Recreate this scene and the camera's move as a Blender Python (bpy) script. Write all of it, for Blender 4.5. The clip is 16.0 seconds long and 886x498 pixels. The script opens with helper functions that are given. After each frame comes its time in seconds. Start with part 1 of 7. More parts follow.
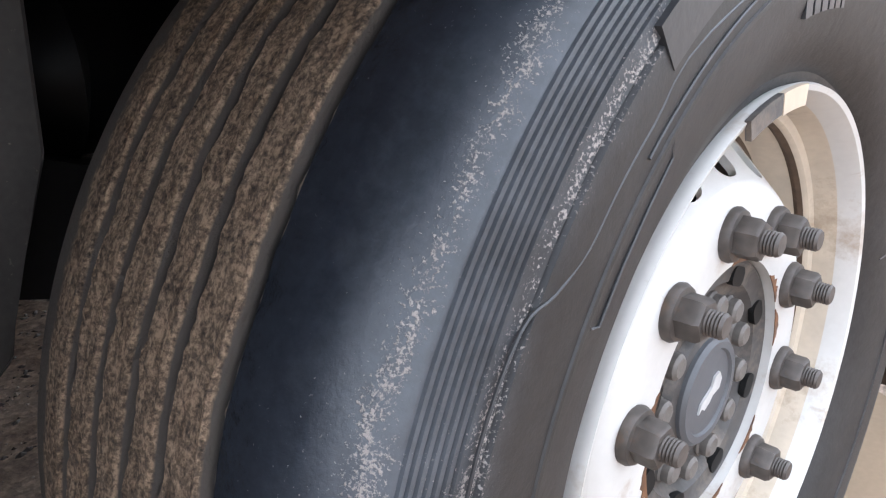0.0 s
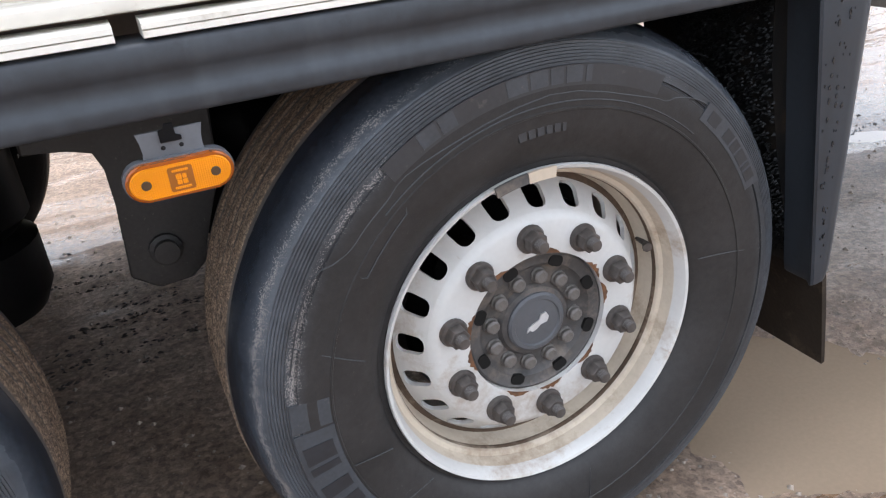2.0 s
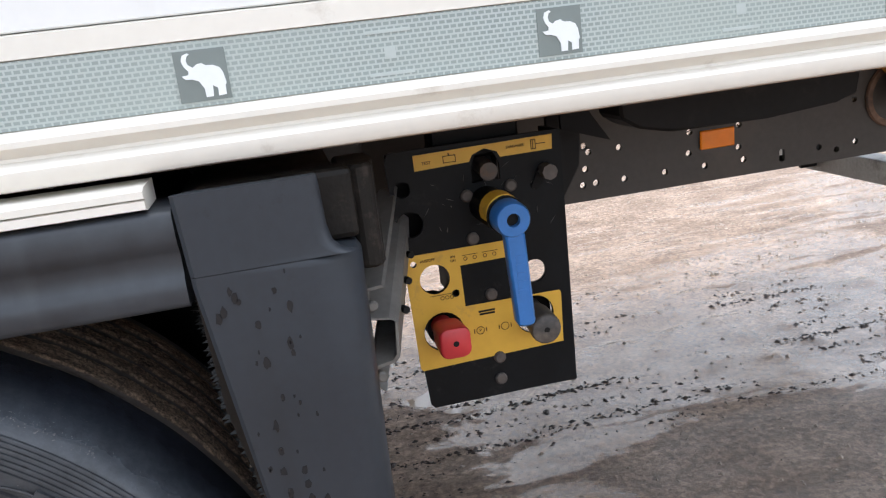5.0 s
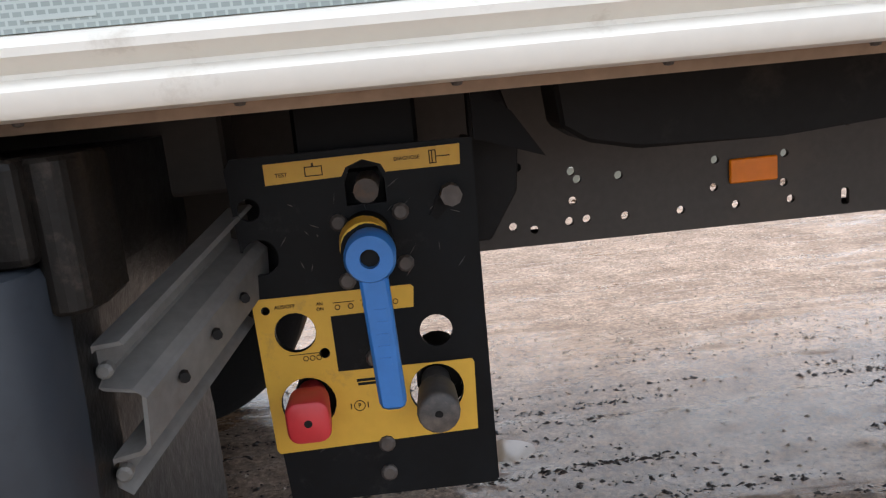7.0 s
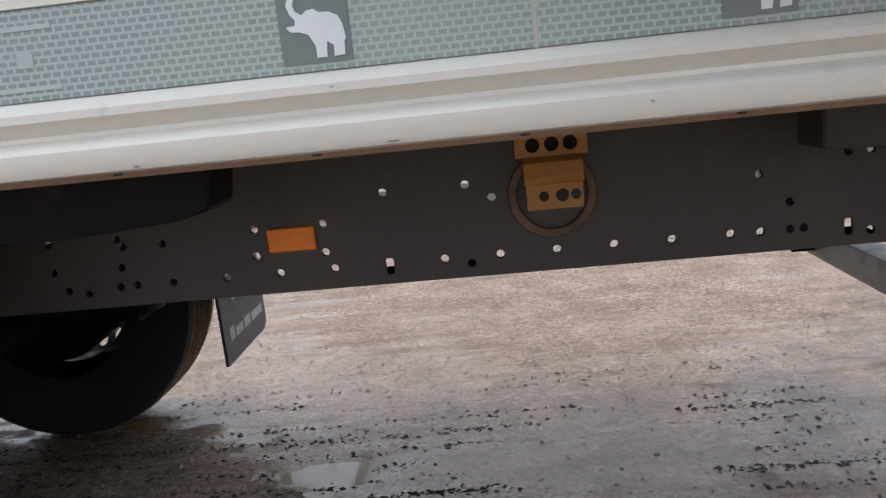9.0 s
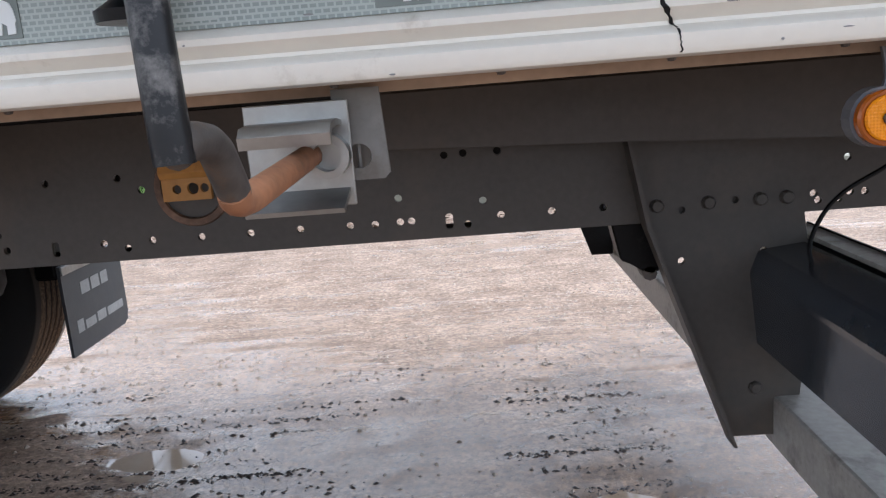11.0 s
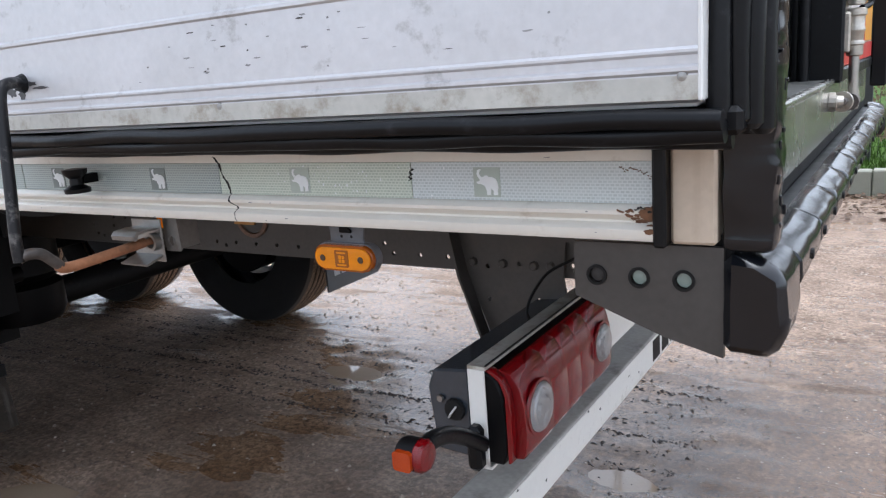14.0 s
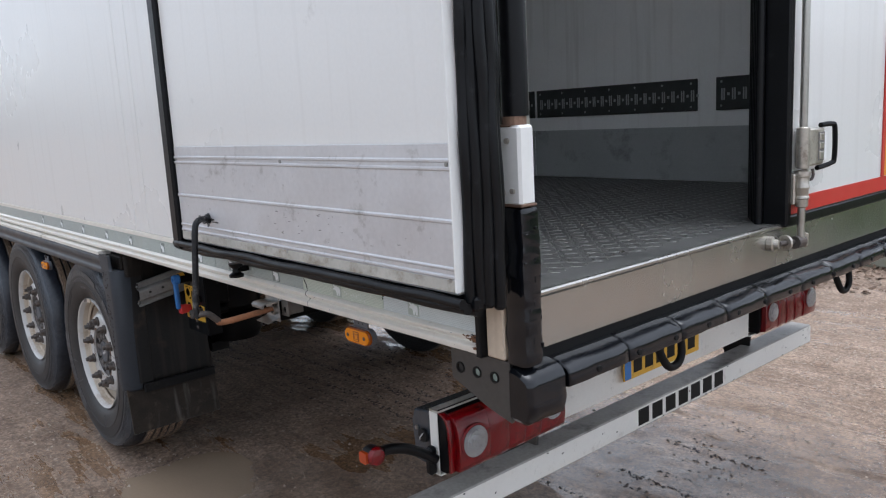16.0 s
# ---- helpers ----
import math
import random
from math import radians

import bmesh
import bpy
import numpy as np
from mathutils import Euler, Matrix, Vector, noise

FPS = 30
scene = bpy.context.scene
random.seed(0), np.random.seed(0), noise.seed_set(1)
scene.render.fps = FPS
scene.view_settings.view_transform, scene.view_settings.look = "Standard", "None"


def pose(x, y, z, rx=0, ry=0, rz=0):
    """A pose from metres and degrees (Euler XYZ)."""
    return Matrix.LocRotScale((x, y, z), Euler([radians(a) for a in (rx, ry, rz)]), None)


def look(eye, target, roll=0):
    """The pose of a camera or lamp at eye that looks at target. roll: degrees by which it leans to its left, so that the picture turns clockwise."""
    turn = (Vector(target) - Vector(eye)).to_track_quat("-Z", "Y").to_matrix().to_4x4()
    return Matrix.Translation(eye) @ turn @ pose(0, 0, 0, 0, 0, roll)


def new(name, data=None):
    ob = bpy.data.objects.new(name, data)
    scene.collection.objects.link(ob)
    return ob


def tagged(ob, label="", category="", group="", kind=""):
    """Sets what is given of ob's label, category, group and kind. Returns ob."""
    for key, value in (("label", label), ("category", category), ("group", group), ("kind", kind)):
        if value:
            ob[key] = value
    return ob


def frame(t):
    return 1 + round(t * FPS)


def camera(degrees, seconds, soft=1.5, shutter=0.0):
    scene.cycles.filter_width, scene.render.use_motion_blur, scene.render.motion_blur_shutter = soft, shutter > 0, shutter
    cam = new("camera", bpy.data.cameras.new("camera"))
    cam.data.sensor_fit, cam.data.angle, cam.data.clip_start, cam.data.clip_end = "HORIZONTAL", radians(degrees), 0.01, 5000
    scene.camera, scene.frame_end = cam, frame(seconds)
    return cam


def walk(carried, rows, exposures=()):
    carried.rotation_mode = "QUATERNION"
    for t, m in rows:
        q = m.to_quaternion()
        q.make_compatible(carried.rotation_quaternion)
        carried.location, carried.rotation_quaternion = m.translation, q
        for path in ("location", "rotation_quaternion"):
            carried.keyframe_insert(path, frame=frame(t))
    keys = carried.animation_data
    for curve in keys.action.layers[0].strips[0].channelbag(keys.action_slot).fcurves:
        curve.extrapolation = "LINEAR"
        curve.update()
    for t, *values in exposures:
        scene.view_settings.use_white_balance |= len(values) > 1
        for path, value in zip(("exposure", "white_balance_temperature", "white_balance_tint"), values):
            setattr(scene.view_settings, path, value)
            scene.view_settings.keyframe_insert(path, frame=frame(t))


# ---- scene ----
cam = camera(59.4, 16.0, soft=1.2)


PATH = [
    (0, (-0.637, -0.197, 0.946), (0.697, 1.079, 0.223), -1.7),
    (0.5, (-0.626, -0.347, 1.04), (0.403, 1.198, 0.296), -4.2),
    (1, (-0.588, -0.577, 1.146), (0.207, 1.093, 0.384), -6.0),
    (1.5, (-0.596, -0.792, 1.241), (0.121, 0.882, 0.415), -6.0),
    (2, (-0.572, -0.953, 1.266), (0.115, 0.706, 0.385), -5.8),
    (2.5, (-0.478, -1.146, 1.293), (0.207, 0.498, 0.382), -4.7),
    (3, (-0.316, -1.237, 1.303), (0.303, 0.436, 0.398), -5.5),
    (3.5, (-0.104, -1.103, 1.294), (0.528, 0.583, 0.424), -3.7),
    (4, (0.081, -0.974, 1.298), (0.742, 0.745, 0.519), -3.1),
    (4.2, (0.223, -0.941, 1.299), (0.818, 0.845, 0.623), -4.5),
    (6.3, (0.743, -0.35, 1.12), (0.92, 1.586, 0.65), -5.9),
    (6.5, (0.767, -0.379, 1.125), (0.899, 1.564, 0.672), -5.8),
    (7, (0.882, -0.465, 1.155), (0.965, 1.488, 0.73), -5.4),
    (7.5, (1.005, -0.544, 1.2), (1.052, 1.411, 0.781), -5.2),
    (8, (1.165, -0.598, 1.256), (1.16, 1.356, 0.832), -5.4),
    (8.2, (1.287, -0.591, 1.239), (1.216, 1.365, 0.830), -5.3),
    (8.5, (1.459, -0.513, 1.210), (1.321, 1.441, 0.806), -5.6),
    (8.7, (1.557, -0.469, 1.200), (1.393, 1.480, 0.783), -6.0),
    (10.8, (2.146, -0.574, 1.142), (2.053, 1.381, 0.733), -5.1),
    (11, (2.191, -0.602, 1.144), (2.106, 1.355, 0.74), -4.6),
    (11.2, (2.235, -0.63, 1.147), (2.159, 1.325, 0.732), -4.9),
    (11.5, (2.33, -0.642, 1.134), (2.24, 1.313, 0.72), -4.9),
    (12, (2.534, -0.647, 1.153), (2.354, 1.296, 0.712), -4.9),
    (12.4, (2.647, -0.715, 1.198), (2.327, 1.2, 0.72), -4.7),
    (12.5, (2.702, -0.767, 1.204), (2.265, 1.129, 0.738), -5.2),
    (13, (2.906, -0.889, 1.267), (2.334, 0.972, 0.806), -5.2),
    (13.5, (3.13, -0.938, 1.332), (2.246, 0.796, 0.872), -4.8),
    (14, (3.366, -0.953, 1.385), (2.328, 0.697, 0.938), -4.4),
    (14.5, (3.599, -1.023, 1.451), (2.497, 0.591, 1.026), -3.5),
    (15, (3.87, -1.113, 1.582), (2.562, 0.344, 1.175), -2.7),
    (15.5, (4.069, -1.157, 1.664), (2.64, 0.19, 1.282), -2.9),
    (16, (4.343, -1.178, 1.701), (2.849, 0.108, 1.361), -3.1),
]
walk(cam, [(t, look(eye, target, roll)) for t, eye, target, roll in PATH],
     exposures=[(0, 2.86, 6000, 10), (0.5, 2.66, 6000, 10), (1.0, 2.68, 6000, 10), (1.5, 2.34, 5950, 10), (2.0, 2.12, 6000, 10), (3.0, 2.16, 6000, 10), (4.2, 1.81, 6050, 10), (6.3, 2.42, 6050, 10), (6.5, 2.42, 6050, 10), (6.8, 2.02, 6050, 10), (7.5, 1.62, 6030, 10), (8.0, 1.31, 6000, 10), (8.7, 1.26, 6000, 10), (11.0, 1.87, 5720, 10), (11.5, 1.82, 5700, 10), (12.5, 1.88, 5650, 10), (13.0, 1.95, 5650, 10), (14.0, 1.68, 5780, 10), (15.0, 1.44, 5850, 10), (15.5, 1.33, 5870, 10), (16.0, 1.21, 5900, 10)])

# ---- world, sun ----
world = bpy.data.worlds.new("overcast_sky")
scene.world = world
world.use_nodes = True
wn, wl = world.node_tree.nodes, world.node_tree.links
bg = wn["Background"]
sky = wn.new("ShaderNodeTexSky")
sky.sky_type, sky.sun_disc = "NISHITA", False
sky.sun_elevation, sky.sun_rotation = radians(77), radians(30)
sky.air_density, sky.dust_density = 1.0, 3.0
hsv = wn.new("ShaderNodeHueSaturation")
hsv.inputs["Saturation"].default_value = 0.22
wl.new(sky.outputs[0], hsv.inputs["Color"])
wl.new(hsv.outputs[0], bg.inputs["Color"])
bg.inputs["Strength"].default_value = 0.15
sun_data = bpy.data.lights.new("sun", "SUN")
sun_data.energy, sun_data.angle, sun_data.color = 0.5, radians(40), (1.0, 0.98, 0.96)
sun = new("sun", sun_data)
sun.matrix_world = look((1.0, 1.7, 9.0), (0, 0, 0))

# ---- materials ----


def mat(name, col, rough=0.6, metal=0.0, var=0.25, scale=8.0, fine=90.0, bump=0.15, dirt=None, dirt_amt=0.0, dirt_scale=3.0,
        streak=None, streak_from=0.55, spec=0.5, coat=0.0, rough_var=0.15, radial=None):
    """Base colour with broad and fine variation, optional dirt patches and vertical streaks, and a fine bump."""
    m = bpy.data.materials.new(name)
    m.use_nodes = True
    n, l = m.node_tree.nodes, m.node_tree.links
    b = n["Principled BSDF"]
    b.inputs["Metallic"].default_value = metal
    b.inputs["Specular IOR Level"].default_value = spec
    b.inputs["Coat Weight"].default_value = coat
    tc = n.new("ShaderNodeTexCoord")
    big, small = n.new("ShaderNodeTexNoise"), n.new("ShaderNodeTexNoise")
    big.inputs["Scale"].default_value, big.inputs["Detail"].default_value = scale, 5
    small.inputs["Scale"].default_value, small.inputs["Detail"].default_value = fine, 3
    for t in (big, small):
        l.new(tc.outputs["Object"], t.inputs["Vector"])
    mixv = n.new("ShaderNodeMath")
    mixv.operation = "MULTIPLY_ADD"
    mixv.inputs[1].default_value = 0.35
    l.new(small.outputs["Fac"], mixv.inputs[0])
    half = n.new("ShaderNodeMath")
    half.operation = "MULTIPLY"
    half.inputs[1].default_value = 0.65
    l.new(big.outputs["Fac"], half.inputs[0])
    l.new(half.outputs[0], mixv.inputs[2])
    ramp = n.new("ShaderNodeValToRGB")
    e = ramp.color_ramp.elements
    e[0].position, e[1].position = 0.3, 0.7
    e[0].color = (*[c * (1 - var) for c in col], 1)
    e[1].color = (*[min(1, c * (1 + var)) for c in col], 1)
    l.new(mixv.outputs[0], ramp.inputs[0])
    out = ramp.outputs[0]
    if dirt:
        d = n.new("ShaderNodeTexNoise")
        d.inputs["Scale"].default_value, d.inputs["Detail"].default_value, d.inputs["Roughness"].default_value = dirt_scale, 8, 0.7
        l.new(tc.outputs["Object"], d.inputs["Vector"])
        r = n.new("ShaderNodeMapRange")
        r.inputs["From Min"].default_value, r.inputs["From Max"].default_value = 0.66 - dirt_amt * 0.4, 0.8 - dirt_amt * 0.25
        l.new(d.outputs["Fac"], r.inputs["Value"])
        mx = n.new("ShaderNodeMix")
        mx.data_type = "RGBA"
        l.new(r.outputs[0], mx.inputs["Factor"])
        l.new(out, mx.inputs["A"])
        mx.inputs["B"].default_value = (*dirt, 1)
        out = mx.outputs["Result"]
    if streak:
        mp = n.new("ShaderNodeMapping")
        mp.inputs["Scale"].default_value = (14, 14, 0.7)
        l.new(tc.outputs["Object"], mp.inputs["Vector"])
        s = n.new("ShaderNodeTexNoise")
        s.inputs["Scale"].default_value, s.inputs["Detail"].default_value = 1.6, 6
        l.new(mp.outputs[0], s.inputs["Vector"])
        r2 = n.new("ShaderNodeMapRange")
        r2.inputs["From Min"].default_value, r2.inputs["From Max"].default_value = streak_from, streak_from + 0.3
        l.new(s.outputs["Fac"], r2.inputs["Value"])
        m2 = n.new("ShaderNodeMix")
        m2.data_type = "RGBA"
        l.new(r2.outputs[0], m2.inputs["Factor"])
        l.new(out, m2.inputs["A"])
        m2.inputs["B"].default_value = (*streak, 1)
        out = m2.outputs["Result"]
    if radial:
        # run-off stains that spread from the wheel's middle
        sp, at2 = n.new("ShaderNodeSeparateXYZ"), n.new("ShaderNodeMath")
        l.new(tc.outputs["Object"], sp.inputs[0])
        at2.operation = "ARCTAN2"
        l.new(sp.outputs[0], at2.inputs[0])
        l.new(sp.outputs[2], at2.inputs[1])
        cb_ = n.new("ShaderNodeCombineXYZ")
        l.new(at2.outputs[0], cb_.inputs[0])
        l.new(sp.outputs[1], cb_.inputs[1])
        s3 = n.new("ShaderNodeTexNoise")
        s3.inputs["Scale"].default_value, s3.inputs["Detail"].default_value, s3.inputs["Roughness"].default_value = 9.0, 5, 0.7
        l.new(cb_.outputs[0], s3.inputs["Vector"])
        r3 = n.new("ShaderNodeMapRange")
        r3.inputs["From Min"].default_value, r3.inputs["From Max"].default_value, r3.inputs["To Max"].default_value = 0.62, 0.78, 0.75
        l.new(s3.outputs["Fac"], r3.inputs["Value"])
        m3 = n.new("ShaderNodeMix")
        m3.data_type = "RGBA"
        l.new(r3.outputs[0], m3.inputs["Factor"])
        l.new(out, m3.inputs["A"])
        m3.inputs["B"].default_value = (*radial, 1)
        out = m3.outputs["Result"]
    l.new(out, b.inputs["Base Color"])
    rr = n.new("ShaderNodeMapRange")
    rr.inputs["To Min"].default_value, rr.inputs["To Max"].default_value = max(0.02, rough - rough_var), min(1, rough + rough_var)
    l.new(big.outputs["Fac"], rr.inputs["Value"])
    l.new(rr.outputs[0], b.inputs["Roughness"])
    if bump:
        bp = n.new("ShaderNodeBump")
        bp.inputs["Strength"].default_value, bp.inputs["Distance"].default_value = bump, 0.004
        l.new(mixv.outputs[0], bp.inputs["Height"])
        l.new(bp.outputs[0], b.inputs["Normal"])
    return m


MUD = (0.20, 0.155, 0.115)
M_WHITE = mat("white_panel_paint", (0.70, 0.70, 0.68), 0.3, var=0.04, scale=1.3, bump=0.02, streak=(0.64, 0.635, 0.61), coat=0.2, dirt=(0.50, 0.49, 0.46), dirt_amt=0.05, dirt_scale=5)
M_RAIL = mat("cream_rail_paint", (0.70, 0.67, 0.60), 0.38, var=0.05, scale=4, bump=0.04, dirt=(0.42, 0.37, 0.30), dirt_amt=0.16, dirt_scale=9)
M_DARK = mat("charcoal_frame_paint", (0.010, 0.0098, 0.010), 0.55, spec=0.15, var=0.3, scale=7, bump=0.08, dirt=(0.034, 0.030, 0.026), dirt_amt=0.16, dirt_scale=6)
M_BEAM = mat("side_beam_paint", (0.025, 0.029, 0.035), 0.44, spec=0.45, var=0.4, scale=9, fine=60, bump=0.10, dirt=(0.012, 0.013, 0.015), dirt_amt=0.20, dirt_scale=16, streak=(0.045, 0.050, 0.056), streak_from=0.55)
M_SHELL = mat("wet_guard_plastic", (0.0235, 0.028, 0.035), 0.46, spec=0.35, var=0.2, scale=5, bump=0.06, dirt=(0.014, 0.016, 0.019), dirt_amt=0.16, dirt_scale=28, streak=(0.018, 0.0205, 0.024), streak_from=0.47)
M_SEALANT = mat("grimy_sealant", (0.20, 0.185, 0.165), 0.7, var=0.3, scale=20)
# darker copy of the tyre rubber: under-trailer shade painted into the right-hand tyres
M_SHADETYRE = mat("shaded_black_tyre", (0.006, 0.006, 0.0065), 0.5, spec=0.15, var=0.4, scale=12, bump=0.2, dirt=(0.02, 0.017, 0.014), dirt_amt=0.15, dirt_scale=9)
M_DROP = mat("rain_wet_plastic", (0.010, 0.012, 0.015), 0.15, spec=0.4, var=0.2, scale=20)
M_BLACK = mat("black_plastic", (0.0035, 0.0035, 0.004), 0.45, spec=0.12, var=0.3, scale=12, bump=0.12, dirt=(0.026, 0.023, 0.02), dirt_amt=0.10, dirt_scale=10)
M_FRAME = mat("dusty_chassis_paint", (0.051, 0.046, 0.041), 0.5, spec=0.4, var=0.25, scale=5, bump=0.08, dirt=(0.075, 0.062, 0.05), dirt_amt=0.25, dirt_scale=4)
M_WETRUBBER = mat("wet_black_rubber", (0.0045, 0.0052, 0.0072), 0.16, spec=0.42, var=0.3, scale=9, fine=40, bump=0.38, rough_var=0.1)
M_RUBBER = mat("black_rubber_seal", (0.0042, 0.0046, 0.0055), 0.34, spec=0.20, var=0.3, scale=14, bump=0.25, dirt=(0.026, 0.027, 0.03), dirt_amt=0.12, dirt_scale=16)


def tyre_mat():
    """Rubber: brown-dusty side, blue-grey ribbed band with sky sheen painted in, smooth dark shoulder, and pale dust
    grains along two rings.
    """
    m = bpy.data.materials.new("tyre_rubber")
    m.use_nodes = True
    n, l = m.node_tree.nodes, m.node_tree.links
    b = n["Principled BSDF"]
    b.inputs["Specular IOR Level"].default_value = 0.36
    tc, sp = n.new("ShaderNodeTexCoord"), n.new("ShaderNodeSeparateXYZ")
    l.new(tc.outputs["Object"], sp.inputs[0])

    def calc(op, a, c=0.0):
        q = n.new("ShaderNodeMath")
        q.operation = op
        for k, v in enumerate((a, c)):
            if isinstance(v, (int, float)):
                q.inputs[k].default_value = v
            else:
                l.new(v, q.inputs[k])
        return q.outputs[0]

    def tex(sc, det=6, rough_=0.65):
        t = n.new("ShaderNodeTexNoise")
        t.inputs["Scale"].default_value, t.inputs["Detail"].default_value, t.inputs["Roughness"].default_value = sc, det, rough_
        l.new(tc.outputs["Object"], t.inputs["Vector"])
        return t.outputs["Fac"]

    def span(v, a, c, lo=0.0, hi=1.0):
        r = n.new("ShaderNodeMapRange")
        for k, x in (("From Min", a), ("From Max", c), ("To Min", lo), ("To Max", hi)):
            r.inputs[k].default_value = x
        l.new(v, r.inputs["Value"])
        return r.outputs[0]

    rad = calc("SQRT", calc("ADD", calc("MULTIPLY", sp.outputs[0], sp.outputs[0]), calc("MULTIPLY", sp.outputs[2], sp.outputs[2])))
    broad, speck, fine, mid = tex(6), tex(430, 3, 0.7), tex(70, 6, 0.7), tex(24, 4, 0.6)
    rad = calc("ADD", rad, calc("MULTIPLY", calc("SUBTRACT", mid, 0.5), 0.022))
    zone = n.new("ShaderNodeValToRGB")
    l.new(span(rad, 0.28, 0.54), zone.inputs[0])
    # the blue-grey stops hold the sky's sheen on ribs and shoulder as colour
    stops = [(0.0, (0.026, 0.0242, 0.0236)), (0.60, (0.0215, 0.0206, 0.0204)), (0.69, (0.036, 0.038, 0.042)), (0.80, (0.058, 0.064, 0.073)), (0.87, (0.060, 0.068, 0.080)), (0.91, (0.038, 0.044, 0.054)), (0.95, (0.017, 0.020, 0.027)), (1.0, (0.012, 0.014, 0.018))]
    e = zone.color_ramp.elements
    e[0].position, e[0].color = stops[0][0], (*stops[0][1], 1)
    e[1].position, e[1].color = stops[-1][0], (*stops[-1][1], 1)
    for p, c in stops[1:-1]:
        q = e.new(p)
        q.color = (*c, 1)
    near = span(sp.outputs[0], -0.28, 0.10, 1.0, 0.62)
    total = 0.0
    for r, w, amt in ((0.4575, 0.026, 1.0), (0.507, 0.017, 1.0), (0.36, 0.07, 0.42), (0.485, 0.03, 0.45), (0.522, 0.04, 0.40)):
        d = calc("DIVIDE", calc("ABSOLUTE", calc("SUBTRACT", rad, r)), w)
        total = calc("MAXIMUM", calc("MULTIPLY", calc("MAXIMUM", calc("SUBTRACT", 1.0, d), 0.0), amt), total)
    total = calc("MULTIPLY", total, near)
    amount = calc("ADD", calc("MULTIPLY", total, 0.36), calc("ADD", calc("MULTIPLY", speck, 1.0), calc("MULTIPLY", calc("SUBTRACT", broad, 0.5), 0.38)))
    dust = span(amount, 0.83, 0.93)
    film = span(calc("ADD", calc("MULTIPLY", broad, 0.6), calc("MULTIPLY", fine, 0.4)), 0.40, 0.72, 0.7, 1.55)
    a = n.new("ShaderNodeMix")
    a.data_type, a.blend_type = "RGBA", "MULTIPLY"
    a.inputs["Factor"].default_value = 1.0
    l.new(zone.outputs[0], a.inputs["A"])
    l.new(film, a.inputs["B"])
    c = n.new("ShaderNodeMix")
    c.data_type = "RGBA"
    l.new(dust, c.inputs["Factor"])
    l.new(a.outputs["Result"], c.inputs["A"])
    c.inputs["B"].default_value = (0.27, 0.245, 0.23, 1)
    l.new(c.outputs["Result"], b.inputs["Base Color"])
    l.new(calc("ADD", span(rad, 0.45, 0.51, 0.5, 0.27), calc("MULTIPLY", dust, 0.3)), b.inputs["Roughness"])
    bp = n.new("ShaderNodeBump")
    bp.inputs["Strength"].default_value, bp.inputs["Distance"].default_value = 0.4, 0.0025
    l.new(calc("ADD", calc("MULTIPLY", fine, 0.7), dust), bp.inputs["Height"])
    l.new(bp.outputs[0], b.inputs["Normal"])
    return m


